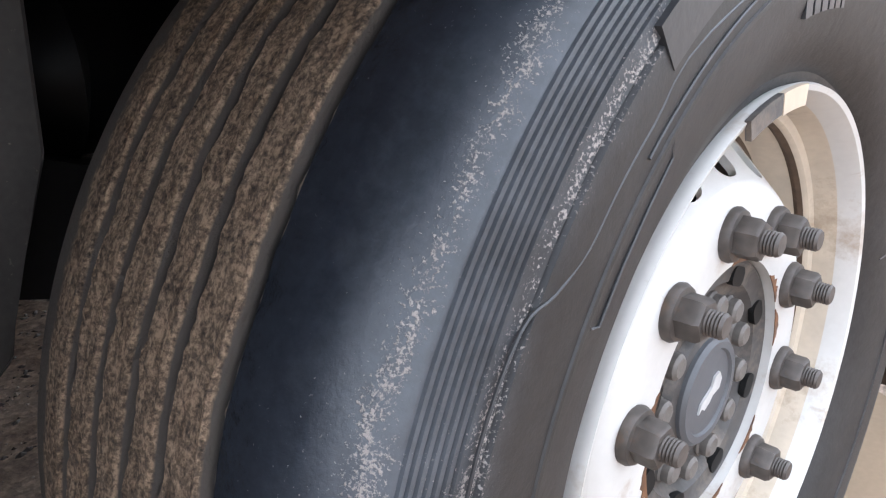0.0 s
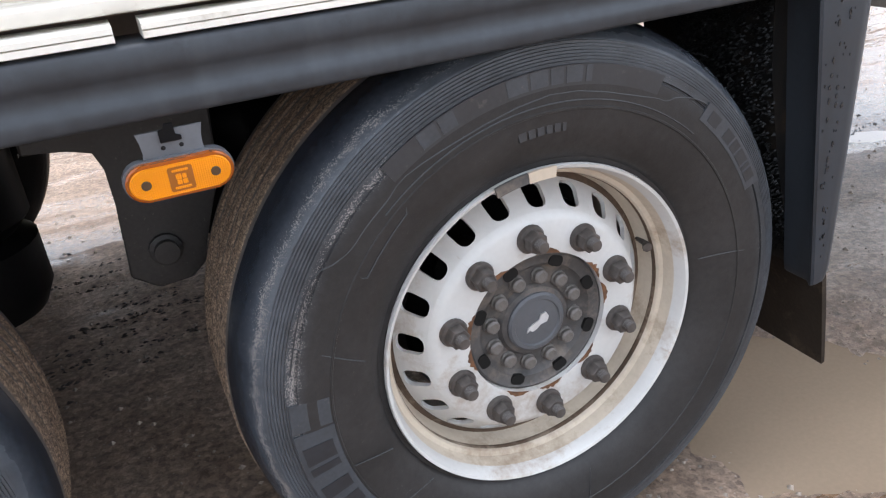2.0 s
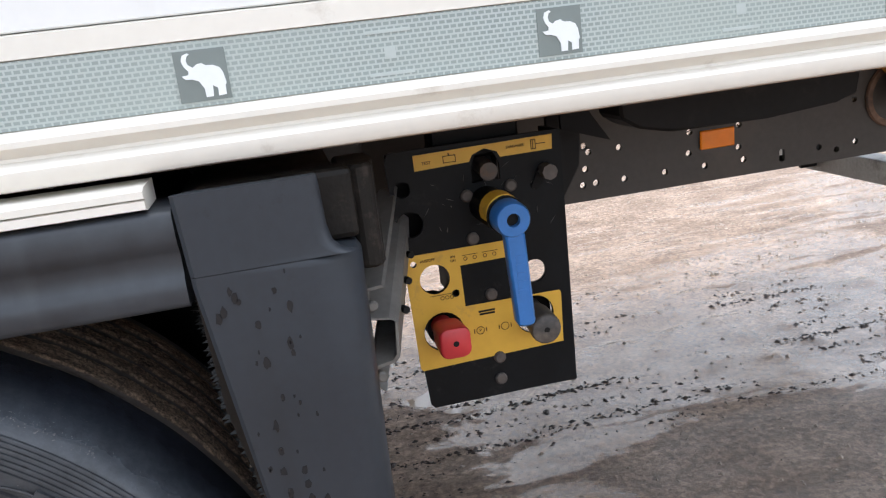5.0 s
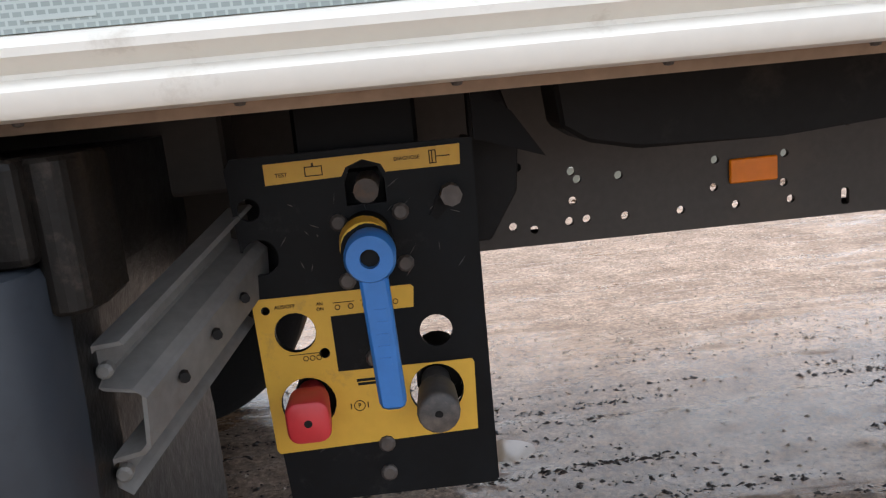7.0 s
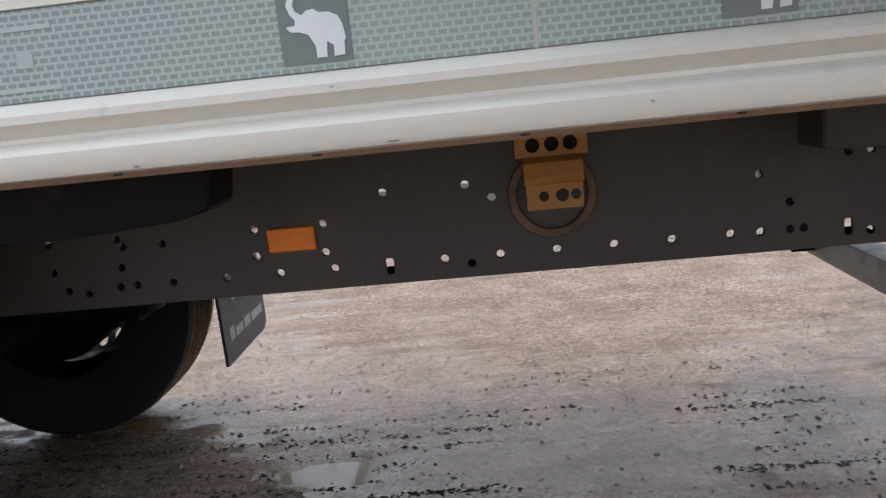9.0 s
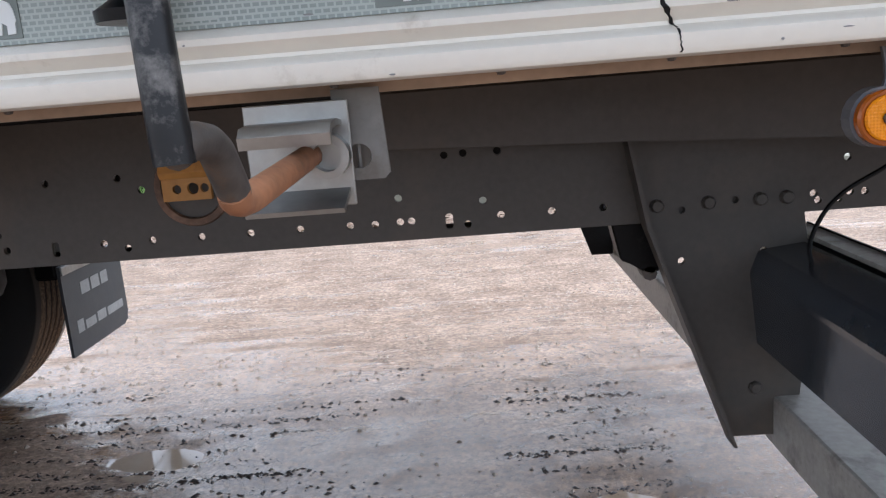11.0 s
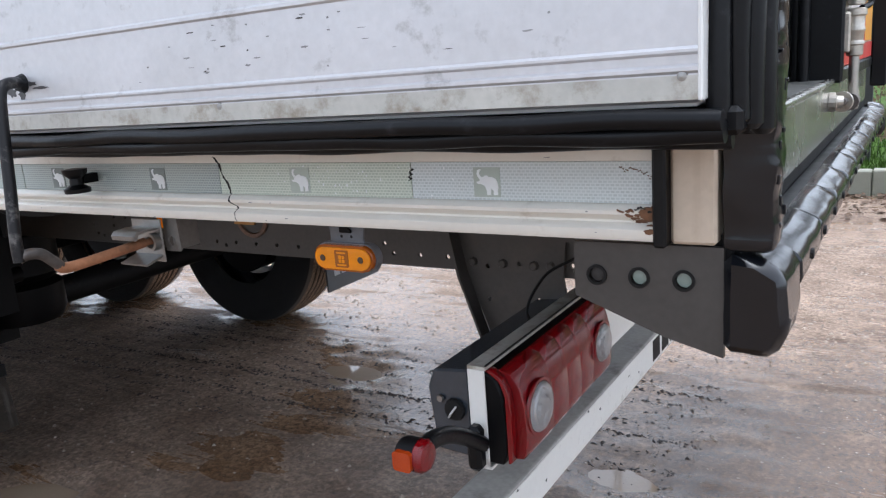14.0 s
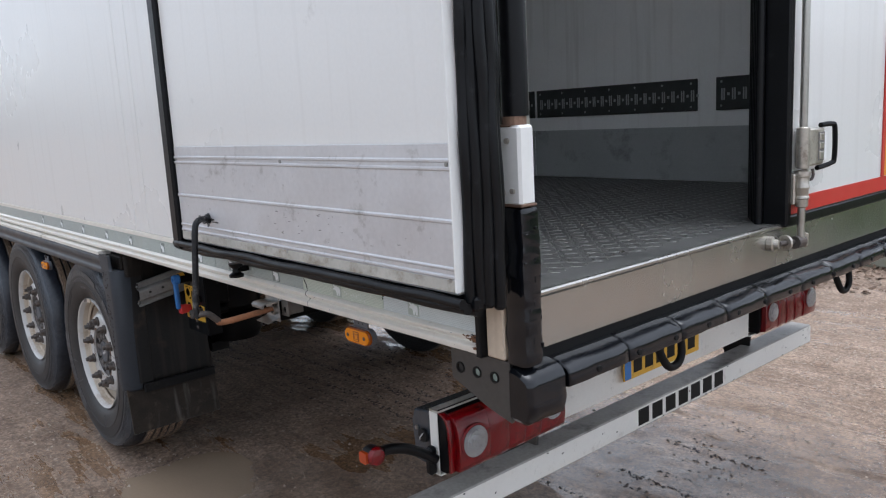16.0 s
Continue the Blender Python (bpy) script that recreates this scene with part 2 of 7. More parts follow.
def tread_mat():
    """Sand-caked tread: loose grains of tan and dark brown, dark groove bottoms, pale worn groove edges."""
    m = bpy.data.materials.new("sandy_tread_rubber")
    m.use_nodes = True
    n, l = m.node_tree.nodes, m.node_tree.links
    b = n["Principled BSDF"]
    b.inputs["Roughness"].default_value = 0.85
    tc = n.new("ShaderNodeTexCoord")
    v, z = n.new("ShaderNodeTexNoise"), n.new("ShaderNodeTexNoise")
    v.inputs["Scale"].default_value, v.inputs["Detail"].default_value, v.inputs["Roughness"].default_value = 260, 5, 0.75
    z.inputs["Scale"].default_value, z.inputs["Detail"].default_value, z.inputs["Roughness"].default_value = 26, 8, 0.8
    s0, at2, mp, m0 = n.new("ShaderNodeSeparateXYZ"), n.new("ShaderNodeMath"), n.new("ShaderNodeCombineXYZ"), n.new("ShaderNodeMath")
    l.new(tc.outputs["Object"], s0.inputs[0])
    at2.operation = "ARCTAN2"
    l.new(s0.outputs[0], at2.inputs[0])
    l.new(s0.outputs[2], at2.inputs[1])
    m0.operation = "MULTIPLY"
    m0.inputs[1].default_value = 4.5
    l.new(s0.outputs[1], m0.inputs[0])
    l.new(at2.outputs[0], mp.inputs[0])
    l.new(m0.outputs[0], mp.inputs[1])
    l.new(mp.outputs[0], z.inputs["Vector"])
    l.new(tc.outputs["Object"], v.inputs["Vector"])
    hs = n.new("ShaderNodeMapRange")
    hs.inputs["From Min"].default_value, hs.inputs["From Max"].default_value = 0.36, 0.68
    l.new(v.outputs["Fac"], hs.inputs["Value"])
    add = n.new("ShaderNodeMath")
    add.operation = "MULTIPLY_ADD"
    add.inputs[1].default_value = 0.40
    l.new(hs.outputs[0], add.inputs[0])
    sc = n.new("ShaderNodeMath")
    sc.operation = "MULTIPLY"
    sc.inputs[1].default_value = 1.05
    l.new(z.outputs["Fac"], sc.inputs[0])
    l.new(sc.outputs[0], add.inputs[2])
    rp = n.new("ShaderNodeValToRGB")
    e = rp.color_ramp.elements
    e[0].position, e[0].color = 0.44, (0.030, 0.022, 0.017, 1)
    e[1].position, e[1].color = 0.88, (0.54, 0.375, 0.250, 1)
    q = e.new(0.66)
    q.color = (0.19, 0.132, 0.09, 1)
    l.new(add.outputs[0], rp.inputs[0])
    sp = n.new("ShaderNodeSeparateXYZ")
    l.new(tc.outputs["Object"], sp.inputs[0])
    ln = n.new("ShaderNodeVectorMath")
    ln.operation = "LENGTH"
    cx = n.new("ShaderNodeCombineXYZ")
    l.new(sp.outputs[0], cx.inputs[0])
    l.new(sp.outputs[2], cx.inputs[1])
    l.new(cx.outputs[0], ln.inputs[0])
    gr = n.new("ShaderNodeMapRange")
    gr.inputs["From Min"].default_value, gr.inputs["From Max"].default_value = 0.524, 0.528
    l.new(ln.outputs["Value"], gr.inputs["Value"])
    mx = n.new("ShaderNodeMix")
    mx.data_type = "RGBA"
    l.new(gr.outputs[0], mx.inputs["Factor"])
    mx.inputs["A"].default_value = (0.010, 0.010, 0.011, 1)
    ed = n.new("ShaderNodeMapRange")
    ed.inputs["From Min"].default_value, ed.inputs["From Max"].default_value = 0.5315, 0.5330
    l.new(ln.outputs["Value"], ed.inputs["Value"])
    me_ = n.new("ShaderNodeMix")
    me_.data_type = "RGBA"
    l.new(ed.outputs[0], me_.inputs["Factor"])
    me_.inputs["A"].default_value = (0.115, 0.098, 0.085, 1)
    l.new(rp.outputs[0], me_.inputs["B"])
    l.new(me_.outputs["Result"], mx.inputs["B"])
    l.new(mx.outputs["Result"], b.inputs["Base Color"])
    bp = n.new("ShaderNodeBump")
    bp.inputs["Strength"].default_value, bp.inputs["Distance"].default_value = 1.0, 0.006
    l.new(add.outputs[0], bp.inputs["Height"])
    l.new(bp.outputs[0], b.inputs["Normal"])
    return m


M_TYRE = tyre_mat()
M_TREAD = tread_mat()
M_SIDEWALL = mat("tyre_relief_rubber", (0.026, 0.027, 0.030), 0.42, var=0.25, scale=12, fine=120, bump=0.2, dirt=(0.10, 0.09, 0.08), dirt_amt=0.15, dirt_scale=40)
M_RIM = mat("white_wheel_paint", (0.52, 0.51, 0.49), 0.36, var=0.08, scale=6, bump=0.06, dirt=(0.30, 0.22, 0.15), dirt_amt=0.28, dirt_scale=7, coat=0.1, radial=(0.24, 0.13, 0.06))
M_BARREL = mat("stained_rim_paint", (0.50, 0.43, 0.34), 0.42, var=0.15, scale=9, bump=0.1, dirt=(0.24, 0.17, 0.11), dirt_amt=0.32, dirt_scale=7)
M_GUARD = mat("grained_spray_guard", (0.006, 0.006, 0.006), 0.38, spec=0.3, var=0.4, scale=60, fine=220, bump=0.3, dirt=(0.045, 0.030, 0.020), dirt_amt=0.2, dirt_scale=9, streak=(0.030, 0.024, 0.019), streak_from=0.54)
M_CRUST = mat("splash_crusted_plastic", (0.010, 0.0085, 0.007), 0.55, spec=0.2, var=0.4, scale=30, fine=160, bump=0.5, dirt=(0.046, 0.036, 0.029), dirt_amt=0.20, dirt_scale=26, streak=(0.070, 0.050, 0.037), streak_from=0.54)
M_FLAPDIRT = mat("mud_stained_rubber", (0.020, 0.015, 0.011), 0.5, spec=0.25, var=0.5, scale=14, fine=140, bump=0.4, dirt=(0.075, 0.054, 0.038), dirt_amt=0.30, dirt_scale=12, streak=(0.15, 0.135, 0.12), streak_from=0.60)
M_SPRAYMESH = mat("glossy_spray_bristle", (0.003, 0.003, 0.0032), 0.34, spec=0.22, var=0.3, scale=90, fine=200, bump=0.3, rough_var=0.1)
M_RUSTY = mat("rusty_steel", (0.16, 0.10, 0.07), 0.75, 0.3, var=0.5, scale=20, bump=0.4, dirt=(0.06, 0.05, 0.045), dirt_amt=0.4, dirt_scale=14)
M_NUT = mat("weathered_nut_steel", (0.088, 0.077, 0.07), 0.55, 0.4, var=0.4, scale=40, bump=0.3, dirt=(0.14, 0.085, 0.05), dirt_amt=0.3, dirt_scale=30)
M_GRIME = mat("dark_brown_grime", (0.085, 0.055, 0.035), 0.7, var=0.5, scale=14, bump=0.2, dirt=(0.36, 0.29, 0.22), dirt_amt=0.35, dirt_scale=9)
M_FLAPPRINT = mat("greyed_flap_print", (0.26, 0.27, 0.27), 0.5, var=0.2, scale=30, bump=0.05)
M_LAMPBODY = mat("wet_lamp_housing", (0.030, 0.036, 0.044), 0.17, spec=0.6, var=0.25, scale=9, fine=40, bump=0.25, rough_var=0.08)
M_HUB = mat("grey_cast_hub", (0.064, 0.060, 0.058), 0.6, 0.2, var=0.35, scale=25, bump=0.3, dirt=(0.17, 0.14, 0.115), dirt_amt=0.42, dirt_scale=16)
M_BOLT = mat("dusty_bolt_heads", (0.125, 0.113, 0.103), 0.6, 0.2, var=0.4, scale=40, bump=0.3, dirt=(0.055, 0.045, 0.038), dirt_amt=0.3, dirt_scale=40)
M_CAP = mat("grey_plastic_cap", (0.075, 0.078, 0.085), 0.5, var=0.15, scale=20, bump=0.06)
M_SILVER = mat("worn_silver_print", (0.52, 0.52, 0.52), 0.4, 0.3, var=0.15, scale=30)
M_ALU = mat("scuffed_aluminium", (0.56, 0.56, 0.57), 0.46, 0.55, var=0.10, scale=5, bump=0.06, dirt=(0.26, 0.25, 0.24), dirt_amt=0.2, dirt_scale=11)
M_STEEL = mat("brushed_stainless", (0.40, 0.39, 0.36), 0.34, 0.9, var=0.12, scale=6, bump=0.03, dirt=(0.3, 0.28, 0.25), dirt_amt=0.15)
M_GALV = mat("galvanised_steel", (0.30, 0.30, 0.29), 0.34, 0.9, var=0.2, scale=18, bump=0.1, dirt=(0.3, 0.27, 0.24), dirt_amt=0.2, dirt_scale=10)
M_OLDGALV = mat("dull_galvanised_steel", (0.18, 0.175, 0.165), 0.6, 0.3, var=0.25, scale=14, bump=0.15, dirt=(0.12, 0.10, 0.08), dirt_amt=0.3, dirt_scale=8)
M_COPPER = mat("rust_stained_rod", (0.33, 0.15, 0.075), 0.6, 0.2, var=0.4, scale=20, bump=0.2, dirt=(0.13, 0.08, 0.05), dirt_amt=0.3, dirt_scale=18)
M_YELLOW = mat("yellow_label", (0.62, 0.36, 0.035), 0.45, var=0.08, scale=10, bump=0.03, dirt=(0.3, 0.2, 0.06), dirt_amt=0.15, dirt_scale=16)
M_BLUE = mat("blue_lever_plastic", (0.035, 0.16, 0.45), 0.45, var=0.12, scale=20, bump=0.1, dirt=(0.09, 0.14, 0.22), dirt_amt=0.18, dirt_scale=20)
M_RED = mat("red_knob_plastic", (0.50, 0.03, 0.035), 0.45, var=0.15, scale=20, bump=0.1)
M_INK = mat("black_print", (0.007, 0.007, 0.007), 0.6, spec=0.2, var=0.1)
M_PRINT = mat("worn_black_print", (0.055, 0.036, 0.010), 0.6, spec=0.2, var=0.4, scale=60)
M_BRACKET = mat("grey_plastic_bracket", (0.10, 0.105, 0.115), 0.5, var=0.2, scale=14, bump=0.1)
M_CREAMPOST = mat("stained_cream_post", (0.52, 0.43, 0.33), 0.55, var=0.12, scale=5, bump=0.1, dirt=(0.38, 0.28, 0.19), dirt_amt=0.25, dirt_scale=8, streak=(0.36, 0.27, 0.19))
M_INNER = mat("grey_inner_panel", (0.40, 0.42, 0.415), 0.5, var=0.10, scale=3, bump=0.04, dirt=(0.16, 0.16, 0.16), dirt_amt=0.3, dirt_scale=4)
M_INNERWHITE = mat("white_inner_panel", (0.84, 0.85, 0.84), 0.5, var=0.05, scale=3, bump=0.03, streak=(0.66, 0.66, 0.64))
M_FLOOR = mat("worn_chequer_floor", (0.13, 0.13, 0.125), 0.45, 0.4, var=0.25, scale=4, bump=0.1, dirt=(0.05, 0.05, 0.05), dirt_amt=0.3, dirt_scale=5)
M_TREADPLATE = mat("polished_tread_edges", (0.13, 0.13, 0.125), 0.52, 0.25, var=0.3, scale=6, bump=0.05)
M_OCHRE = mat("dirty_ochre_steel", (0.36, 0.175, 0.035), 0.5, var=0.2, scale=14, bump=0.1, dirt=(0.14, 0.08, 0.04), dirt_amt=0.25, dirt_scale=12)
M_PANEL = mat("scratched_panel_paint", (0.0050, 0.0060, 0.0072), 0.42, spec=0.14, var=0.3, scale=18, bump=0.08, dirt=(0.030, 0.029, 0.028), dirt_amt=0.16, dirt_scale=16)
M_BUMPWHITE = mat("chipped_white_bar_paint", (0.66, 0.65, 0.61), 0.4, var=0.05, scale=5, bump=0.06, dirt=(0.24, 0.22, 0.19), dirt_amt=0.22, dirt_scale=12)
M_REDPAINT = mat("red_marking_tape", (0.48, 0.035, 0.025), 0.4, var=0.08, scale=8)
M_TAPE_Y = mat("amber_marking_board", (0.65, 0.30, 0.02), 0.4, var=0.08, scale=8)
M_CONCRETE = mat("pale_concrete", (0.23, 0.23, 0.185), 0.85, var=0.15, scale=4, bump=0.3, dirt=(0.2, 0.2, 0.14), dirt_amt=0.3)
M_GRASS = mat("short_grass", (0.045, 0.085, 0.014), 0.9, spec=0.1, var=0.4, scale=3, bump=0.5)
M_BARK = mat("tree_bark", (0.12, 0.105, 0.085), 0.9, var=0.35, scale=12, bump=0.8)
M_BUSH = mat("dry_brown_foliage", (0.15, 0.105, 0.06), 0.9, var=0.4, scale=2, bump=0.2)
M_LEAF = mat("dead_leaves", (0.11, 0.07, 0.045), 0.85, var=0.5, scale=40, bump=0.2)
M_FENCE = mat("black_fence_steel", (0.02, 0.022, 0.022), 0.5, var=0.2)
M_HANGER = mat("dusty_hanger_paint", (0.030, 0.0275, 0.026), 0.5, spec=0.3, var=0.35, scale=12, fine=150, bump=0.15, dirt=(0.19, 0.165, 0.14), dirt_amt=0.06, dirt_scale=120)
M_LASHRAIL = mat("scuffed_lashing_rail", (0.045, 0.050, 0.050), 0.5, var=0.3, scale=10, bump=0.05)
M_WORNSTEEL = mat("worn_lock_steel", (0.44, 0.41, 0.36), 0.36, 0.75, var=0.25, scale=26, bump=0.12, dirt=(0.17, 0.14, 0.11), dirt_amt=0.28, dirt_scale=30)
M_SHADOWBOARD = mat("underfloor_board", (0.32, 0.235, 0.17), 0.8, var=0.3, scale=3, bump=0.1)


def lens_mat(name, col, rough=0.12, trans=0.25, ribs=True, spec=0.5):
    m = bpy.data.materials.new(name)
    m.use_nodes = True
    n, l = m.node_tree.nodes, m.node_tree.links
    b = n["Principled BSDF"]
    b.inputs["Roughness"].default_value = rough
    b.inputs["Transmission Weight"].default_value = trans
    b.inputs["Specular IOR Level"].default_value = spec
    tc, nz, rp = n.new("ShaderNodeTexCoord"), n.new("ShaderNodeTexNoise"), n.new("ShaderNodeValToRGB")
    nz.inputs["Scale"].default_value = 30
    l.new(tc.outputs["Object"], nz.inputs["Vector"])
    rp.color_ramp.elements[0].color = (*[c * 0.8 for c in col], 1)
    rp.color_ramp.elements[1].color = (*[min(1, c * 1.15) for c in col], 1)
    l.new(nz.outputs["Fac"], rp.inputs[0])
    l.new(rp.outputs[0], b.inputs["Base Color"])
    if ribs:
        sp, waves = n.new("ShaderNodeSeparateXYZ"), []
        l.new(tc.outputs["Object"], sp.inputs[0])
        for k in (0, 2):
            a, c = n.new("ShaderNodeMath"), n.new("ShaderNodeMath")
            a.operation, c.operation = "MULTIPLY", "SINE"
            a.inputs[1].default_value = 2300
            l.new(sp.outputs[k], a.inputs[0])
            l.new(a.outputs[0], c.inputs[0])
            waves.append(c.outputs[0])
        q = n.new("ShaderNodeMath")
        q.operation = "ADD"
        l.new(waves[0], q.inputs[0])
        l.new(waves[1], q.inputs[1])
        bp = n.new("ShaderNodeBump")
        bp.inputs["Strength"].default_value, bp.inputs["Distance"].default_value = 0.22, 0.0006
        l.new(q.outputs[0], bp.inputs["Height"])
        l.new(bp.outputs[0], b.inputs["Normal"])
    return m


M_AMBER = lens_mat("amber_lens", (0.76, 0.25, 0.002), rough=0.22, trans=0.10, spec=0.22)
M_AMBERSCREW = mat("dark_amber_screw", (0.055, 0.025, 0.006), 0.5, var=0.3, scale=60)
M_AMBERRIM = lens_mat("amber_lens_rim", (0.32, 0.075, 0.002), rough=0.15, trans=0.15, ribs=False)
M_AMBERDARK = lens_mat("amber_lens_window", (0.35, 0.11, 0.01), ribs=False)
M_REDLENS = lens_mat("red_lens", (0.22, 0.002, 0.005), rough=0.05, trans=0.35, spec=0.5)
M_REDORANGE = lens_mat("red_orange_lens", (0.36, 0.040, 0.003), rough=0.12, trans=0.1)
M_CLEAR = lens_mat("clear_lens", (0.92, 0.88, 0.87), rough=0.05, trans=0.92)
M_ORANGEREFL = lens_mat("orange_reflector", (0.85, 0.23, 0.008), trans=0.05, ribs=False)
M_GREENDOT = mat("pale_grommet", (0.21, 0.25, 0.22), 0.5, var=0.15, scale=40)


def tape_mat(name, cell, lattice, worn):
    """Retroreflective film with a honeycomb of pale cells."""
    m = bpy.data.materials.new(name)
    m.use_nodes = True
    n, l = m.node_tree.nodes, m.node_tree.links
    b = n["Principled BSDF"]
    b.inputs["Roughness"].default_value = 0.3
    tc, sp, cx = n.new("ShaderNodeTexCoord"), n.new("ShaderNodeSeparateXYZ"), n.new("ShaderNodeCombineXYZ")
    l.new(tc.outputs["Object"], sp.inputs[0])
    l.new(sp.outputs[0], cx.inputs[0])
    l.new(sp.outputs[2], cx.inputs[1])
    r = n.new("ShaderNodeTexBrick")
    for k, x in (("Scale", 1.0), ("Mortar Size", 0.0011), ("Mortar Smooth", 0.5), ("Brick Width", 0.0066), ("Row Height", 0.0044), ("Bias", 0.0)):
        r.inputs[k].default_value = x
    r.inputs["Color1"].default_value, r.inputs["Color2"].default_value, r.inputs["Mortar"].default_value = (*cell, 1), (*[c * 1.15 for c in cell], 1), (*lattice, 1)
    l.new(cx.outputs[0], r.inputs["Vector"])
    z = n.new("ShaderNodeTexNoise")
    z.inputs["Scale"].default_value, z.inputs["Detail"].default_value = 2.2, 6
    l.new(tc.outputs["Object"], z.inputs["Vector"])
    mx = n.new("ShaderNodeMix")
    mx.data_type = "RGBA"
    rg = n.new("ShaderNodeMapRange")
    rg.inputs["From Min"].default_value, rg.inputs["From Max"].default_value = 0.45, 0.75
    rg.inputs["To Max"].default_value = 0.7
    l.new(z.outputs["Fac"], rg.inputs["Value"])
    l.new(rg.outputs[0], mx.inputs["Factor"])
    l.new(r.outputs[0], mx.inputs["A"])
    mx.inputs["B"].default_value = (*worn, 1)
    l.new(mx.outputs["Result"], b.inputs["Base Color"])
    return m


M_TAPE = tape_mat("honeycomb_reflective_tape", (0.19, 0.23, 0.225), (0.41, 0.46, 0.45), (0.37, 0.42, 0.38))
# rear tape: weathered colours, lightened further to paint in its retroreflective glare
M_TAPEGREEN = tape_mat("weathered_glary_green_tape", (0.36, 0.42, 0.35), (0.58, 0.63, 0.55), (0.60, 0.66, 0.54))
M_TAPEPALE = tape_mat("bleached_glary_tape", (0.42, 0.47, 0.47), (0.60, 0.65, 0.65), (0.58, 0.63, 0.61))
M_TAPEDARK = mat("dark_tape_square", (0.17, 0.20, 0.19), 0.4, var=0.06, scale=20)
# square on the rear tape, paled by the same painted glare
M_TAPESQUARE = mat("glare_paled_tape_square", (0.38, 0.43, 0.38), 0.4, var=0.08, scale=20)
M_TAPELIGHT = mat("pale_tape_emblem", (0.72, 0.75, 0.75), 0.4, var=0.05, scale=20)


def ground_mat():
    m = bpy.data.materials.new("wet_sandy_dirt")
    m.use_nodes = True
    n, l = m.node_tree.nodes, m.node_tree.links
    b = n["Principled BSDF"]
    tc = n.new("ShaderNodeTexCoord")

    def noise_node(sc, det=6, rough=0.6, stretch=None):
        t = n.new("ShaderNodeTexNoise")
        t.inputs["Scale"].default_value, t.inputs["Detail"].default_value, t.inputs["Roughness"].default_value = sc, det, rough
        if stretch:
            mp = n.new("ShaderNodeMapping")
            mp.inputs["Scale"].default_value = stretch
            l.new(tc.outputs["Object"], mp.inputs["Vector"])
            l.new(mp.outputs[0], t.inputs["Vector"])
        else:
            l.new(tc.outputs["Object"], t.inputs["Vector"])
        return t

    b.inputs["Specular IOR Level"].default_value = 0.7
    broad, mid, fine, rut = noise_node(0.45), noise_node(3.2, 8, 0.72), noise_node(42, 6, 0.8), noise_node(2.0, 9, 0.72, (0.45, 2.8, 1))
    ramp = n.new("ShaderNodeValToRGB")
    e = ramp.color_ramp.elements
    e[0].position, e[1].position = 0.33, 0.70
    e[0].color, e[1].color = (0.148, 0.098, 0.067, 1), (0.310, 0.232, 0.176, 1)
    mid_e = ramp.color_ramp.elements.new(0.5)
    mid_e.color = (0.222, 0.160, 0.118, 1)
    l.new(mid.outputs["Fac"], ramp.inputs[0])
    grain = n.new("ShaderNodeTexVoronoi")
    grain.inputs["Scale"].default_value = 75
    l.new(tc.outputs["Object"], grain.inputs["Vector"])
    gs = n.new("ShaderNodeSeparateColor")
    l.new(grain.outputs["Color"], gs.inputs[0])
    speck = n.new("ShaderNodeMapRange")
    speck.inputs["From Min"].default_value, speck.inputs["From Max"].default_value = 0.36, 0.64
    speck.inputs["To Min"].default_value, speck.inputs["To Max"].default_value = 0.56, 1.32
    l.new(fine.outputs["Fac"], speck.inputs["Value"])
    cell = n.new("ShaderNodeMapRange")
    cell.inputs["To Min"].default_value, cell.inputs["To Max"].default_value = 0.72, 1.3
    l.new(gs.outputs[0], cell.inputs["Value"])
    sm0, sm = n.new("ShaderNodeMath"), n.new("ShaderNodeMath")
    sm0.operation = sm.operation = "MULTIPLY"
    line = noise_node(3.0, 9, 0.78, (0.5, 5.0, 1))
    ls = n.new("ShaderNodeMapRange")
    ls.inputs["From Min"].default_value, ls.inputs["From Max"].default_value = 0.34, 0.56
    ls.inputs["To Min"].default_value, ls.inputs["To Max"].default_value = 0.74, 1.04
    l.new(line.outputs["Fac"], ls.inputs["Value"])
    l.new(speck.outputs[0], sm0.inputs[0])
    l.new(cell.outputs[0], sm0.inputs[1])
    l.new(sm0.outputs[0], sm.inputs[0])
    l.new(ls.outputs[0], sm.inputs[1])
    mul = n.new("ShaderNodeMix")
    mul.data_type, mul.blend_type = "RGBA", "MULTIPLY"
    mul.inputs["Factor"].default_value = 1.0
    l.new(ramp.outputs[0], mul.inputs["A"])
    l.new(sm.outputs[0], mul.inputs["B"])
    # wet film, strongest along the wheel track that runs under the trailer
    sp = n.new("ShaderNodeSeparateXYZ")
    l.new(tc.outputs["Object"], sp.inputs[0])

    def calc(op, a, c):
        q = n.new("ShaderNodeMath")
        q.operation = op
        for k, v in enumerate((a, c)):
            if isinstance(v, (int, float)):
                q.inputs[k].default_value = v
            else:
                l.new(v, q.inputs[k])
        return q.outputs[0]

    off = calc("DIVIDE", calc("SUBTRACT", sp.outputs[1], 1.75), 1.05)
    band = calc("DIVIDE", 0.235, calc("ADD", calc("MULTIPLY", off, off), 1.0))
    # a second soaked patch behind the trailer's corner
    far_off = calc("DIVIDE", calc("ADD", sp.outputs[1], 0.1), 0.7)
    behind = calc("MINIMUM", calc("MAXIMUM", calc("SUBTRACT", sp.outputs[0], 2.0), 0.0), 1.0)
    band = calc("ADD", band, calc("MULTIPLY", behind, calc("DIVIDE", 0.17, calc("ADD", calc("MULTIPLY", far_off, far_off), 1.0))))
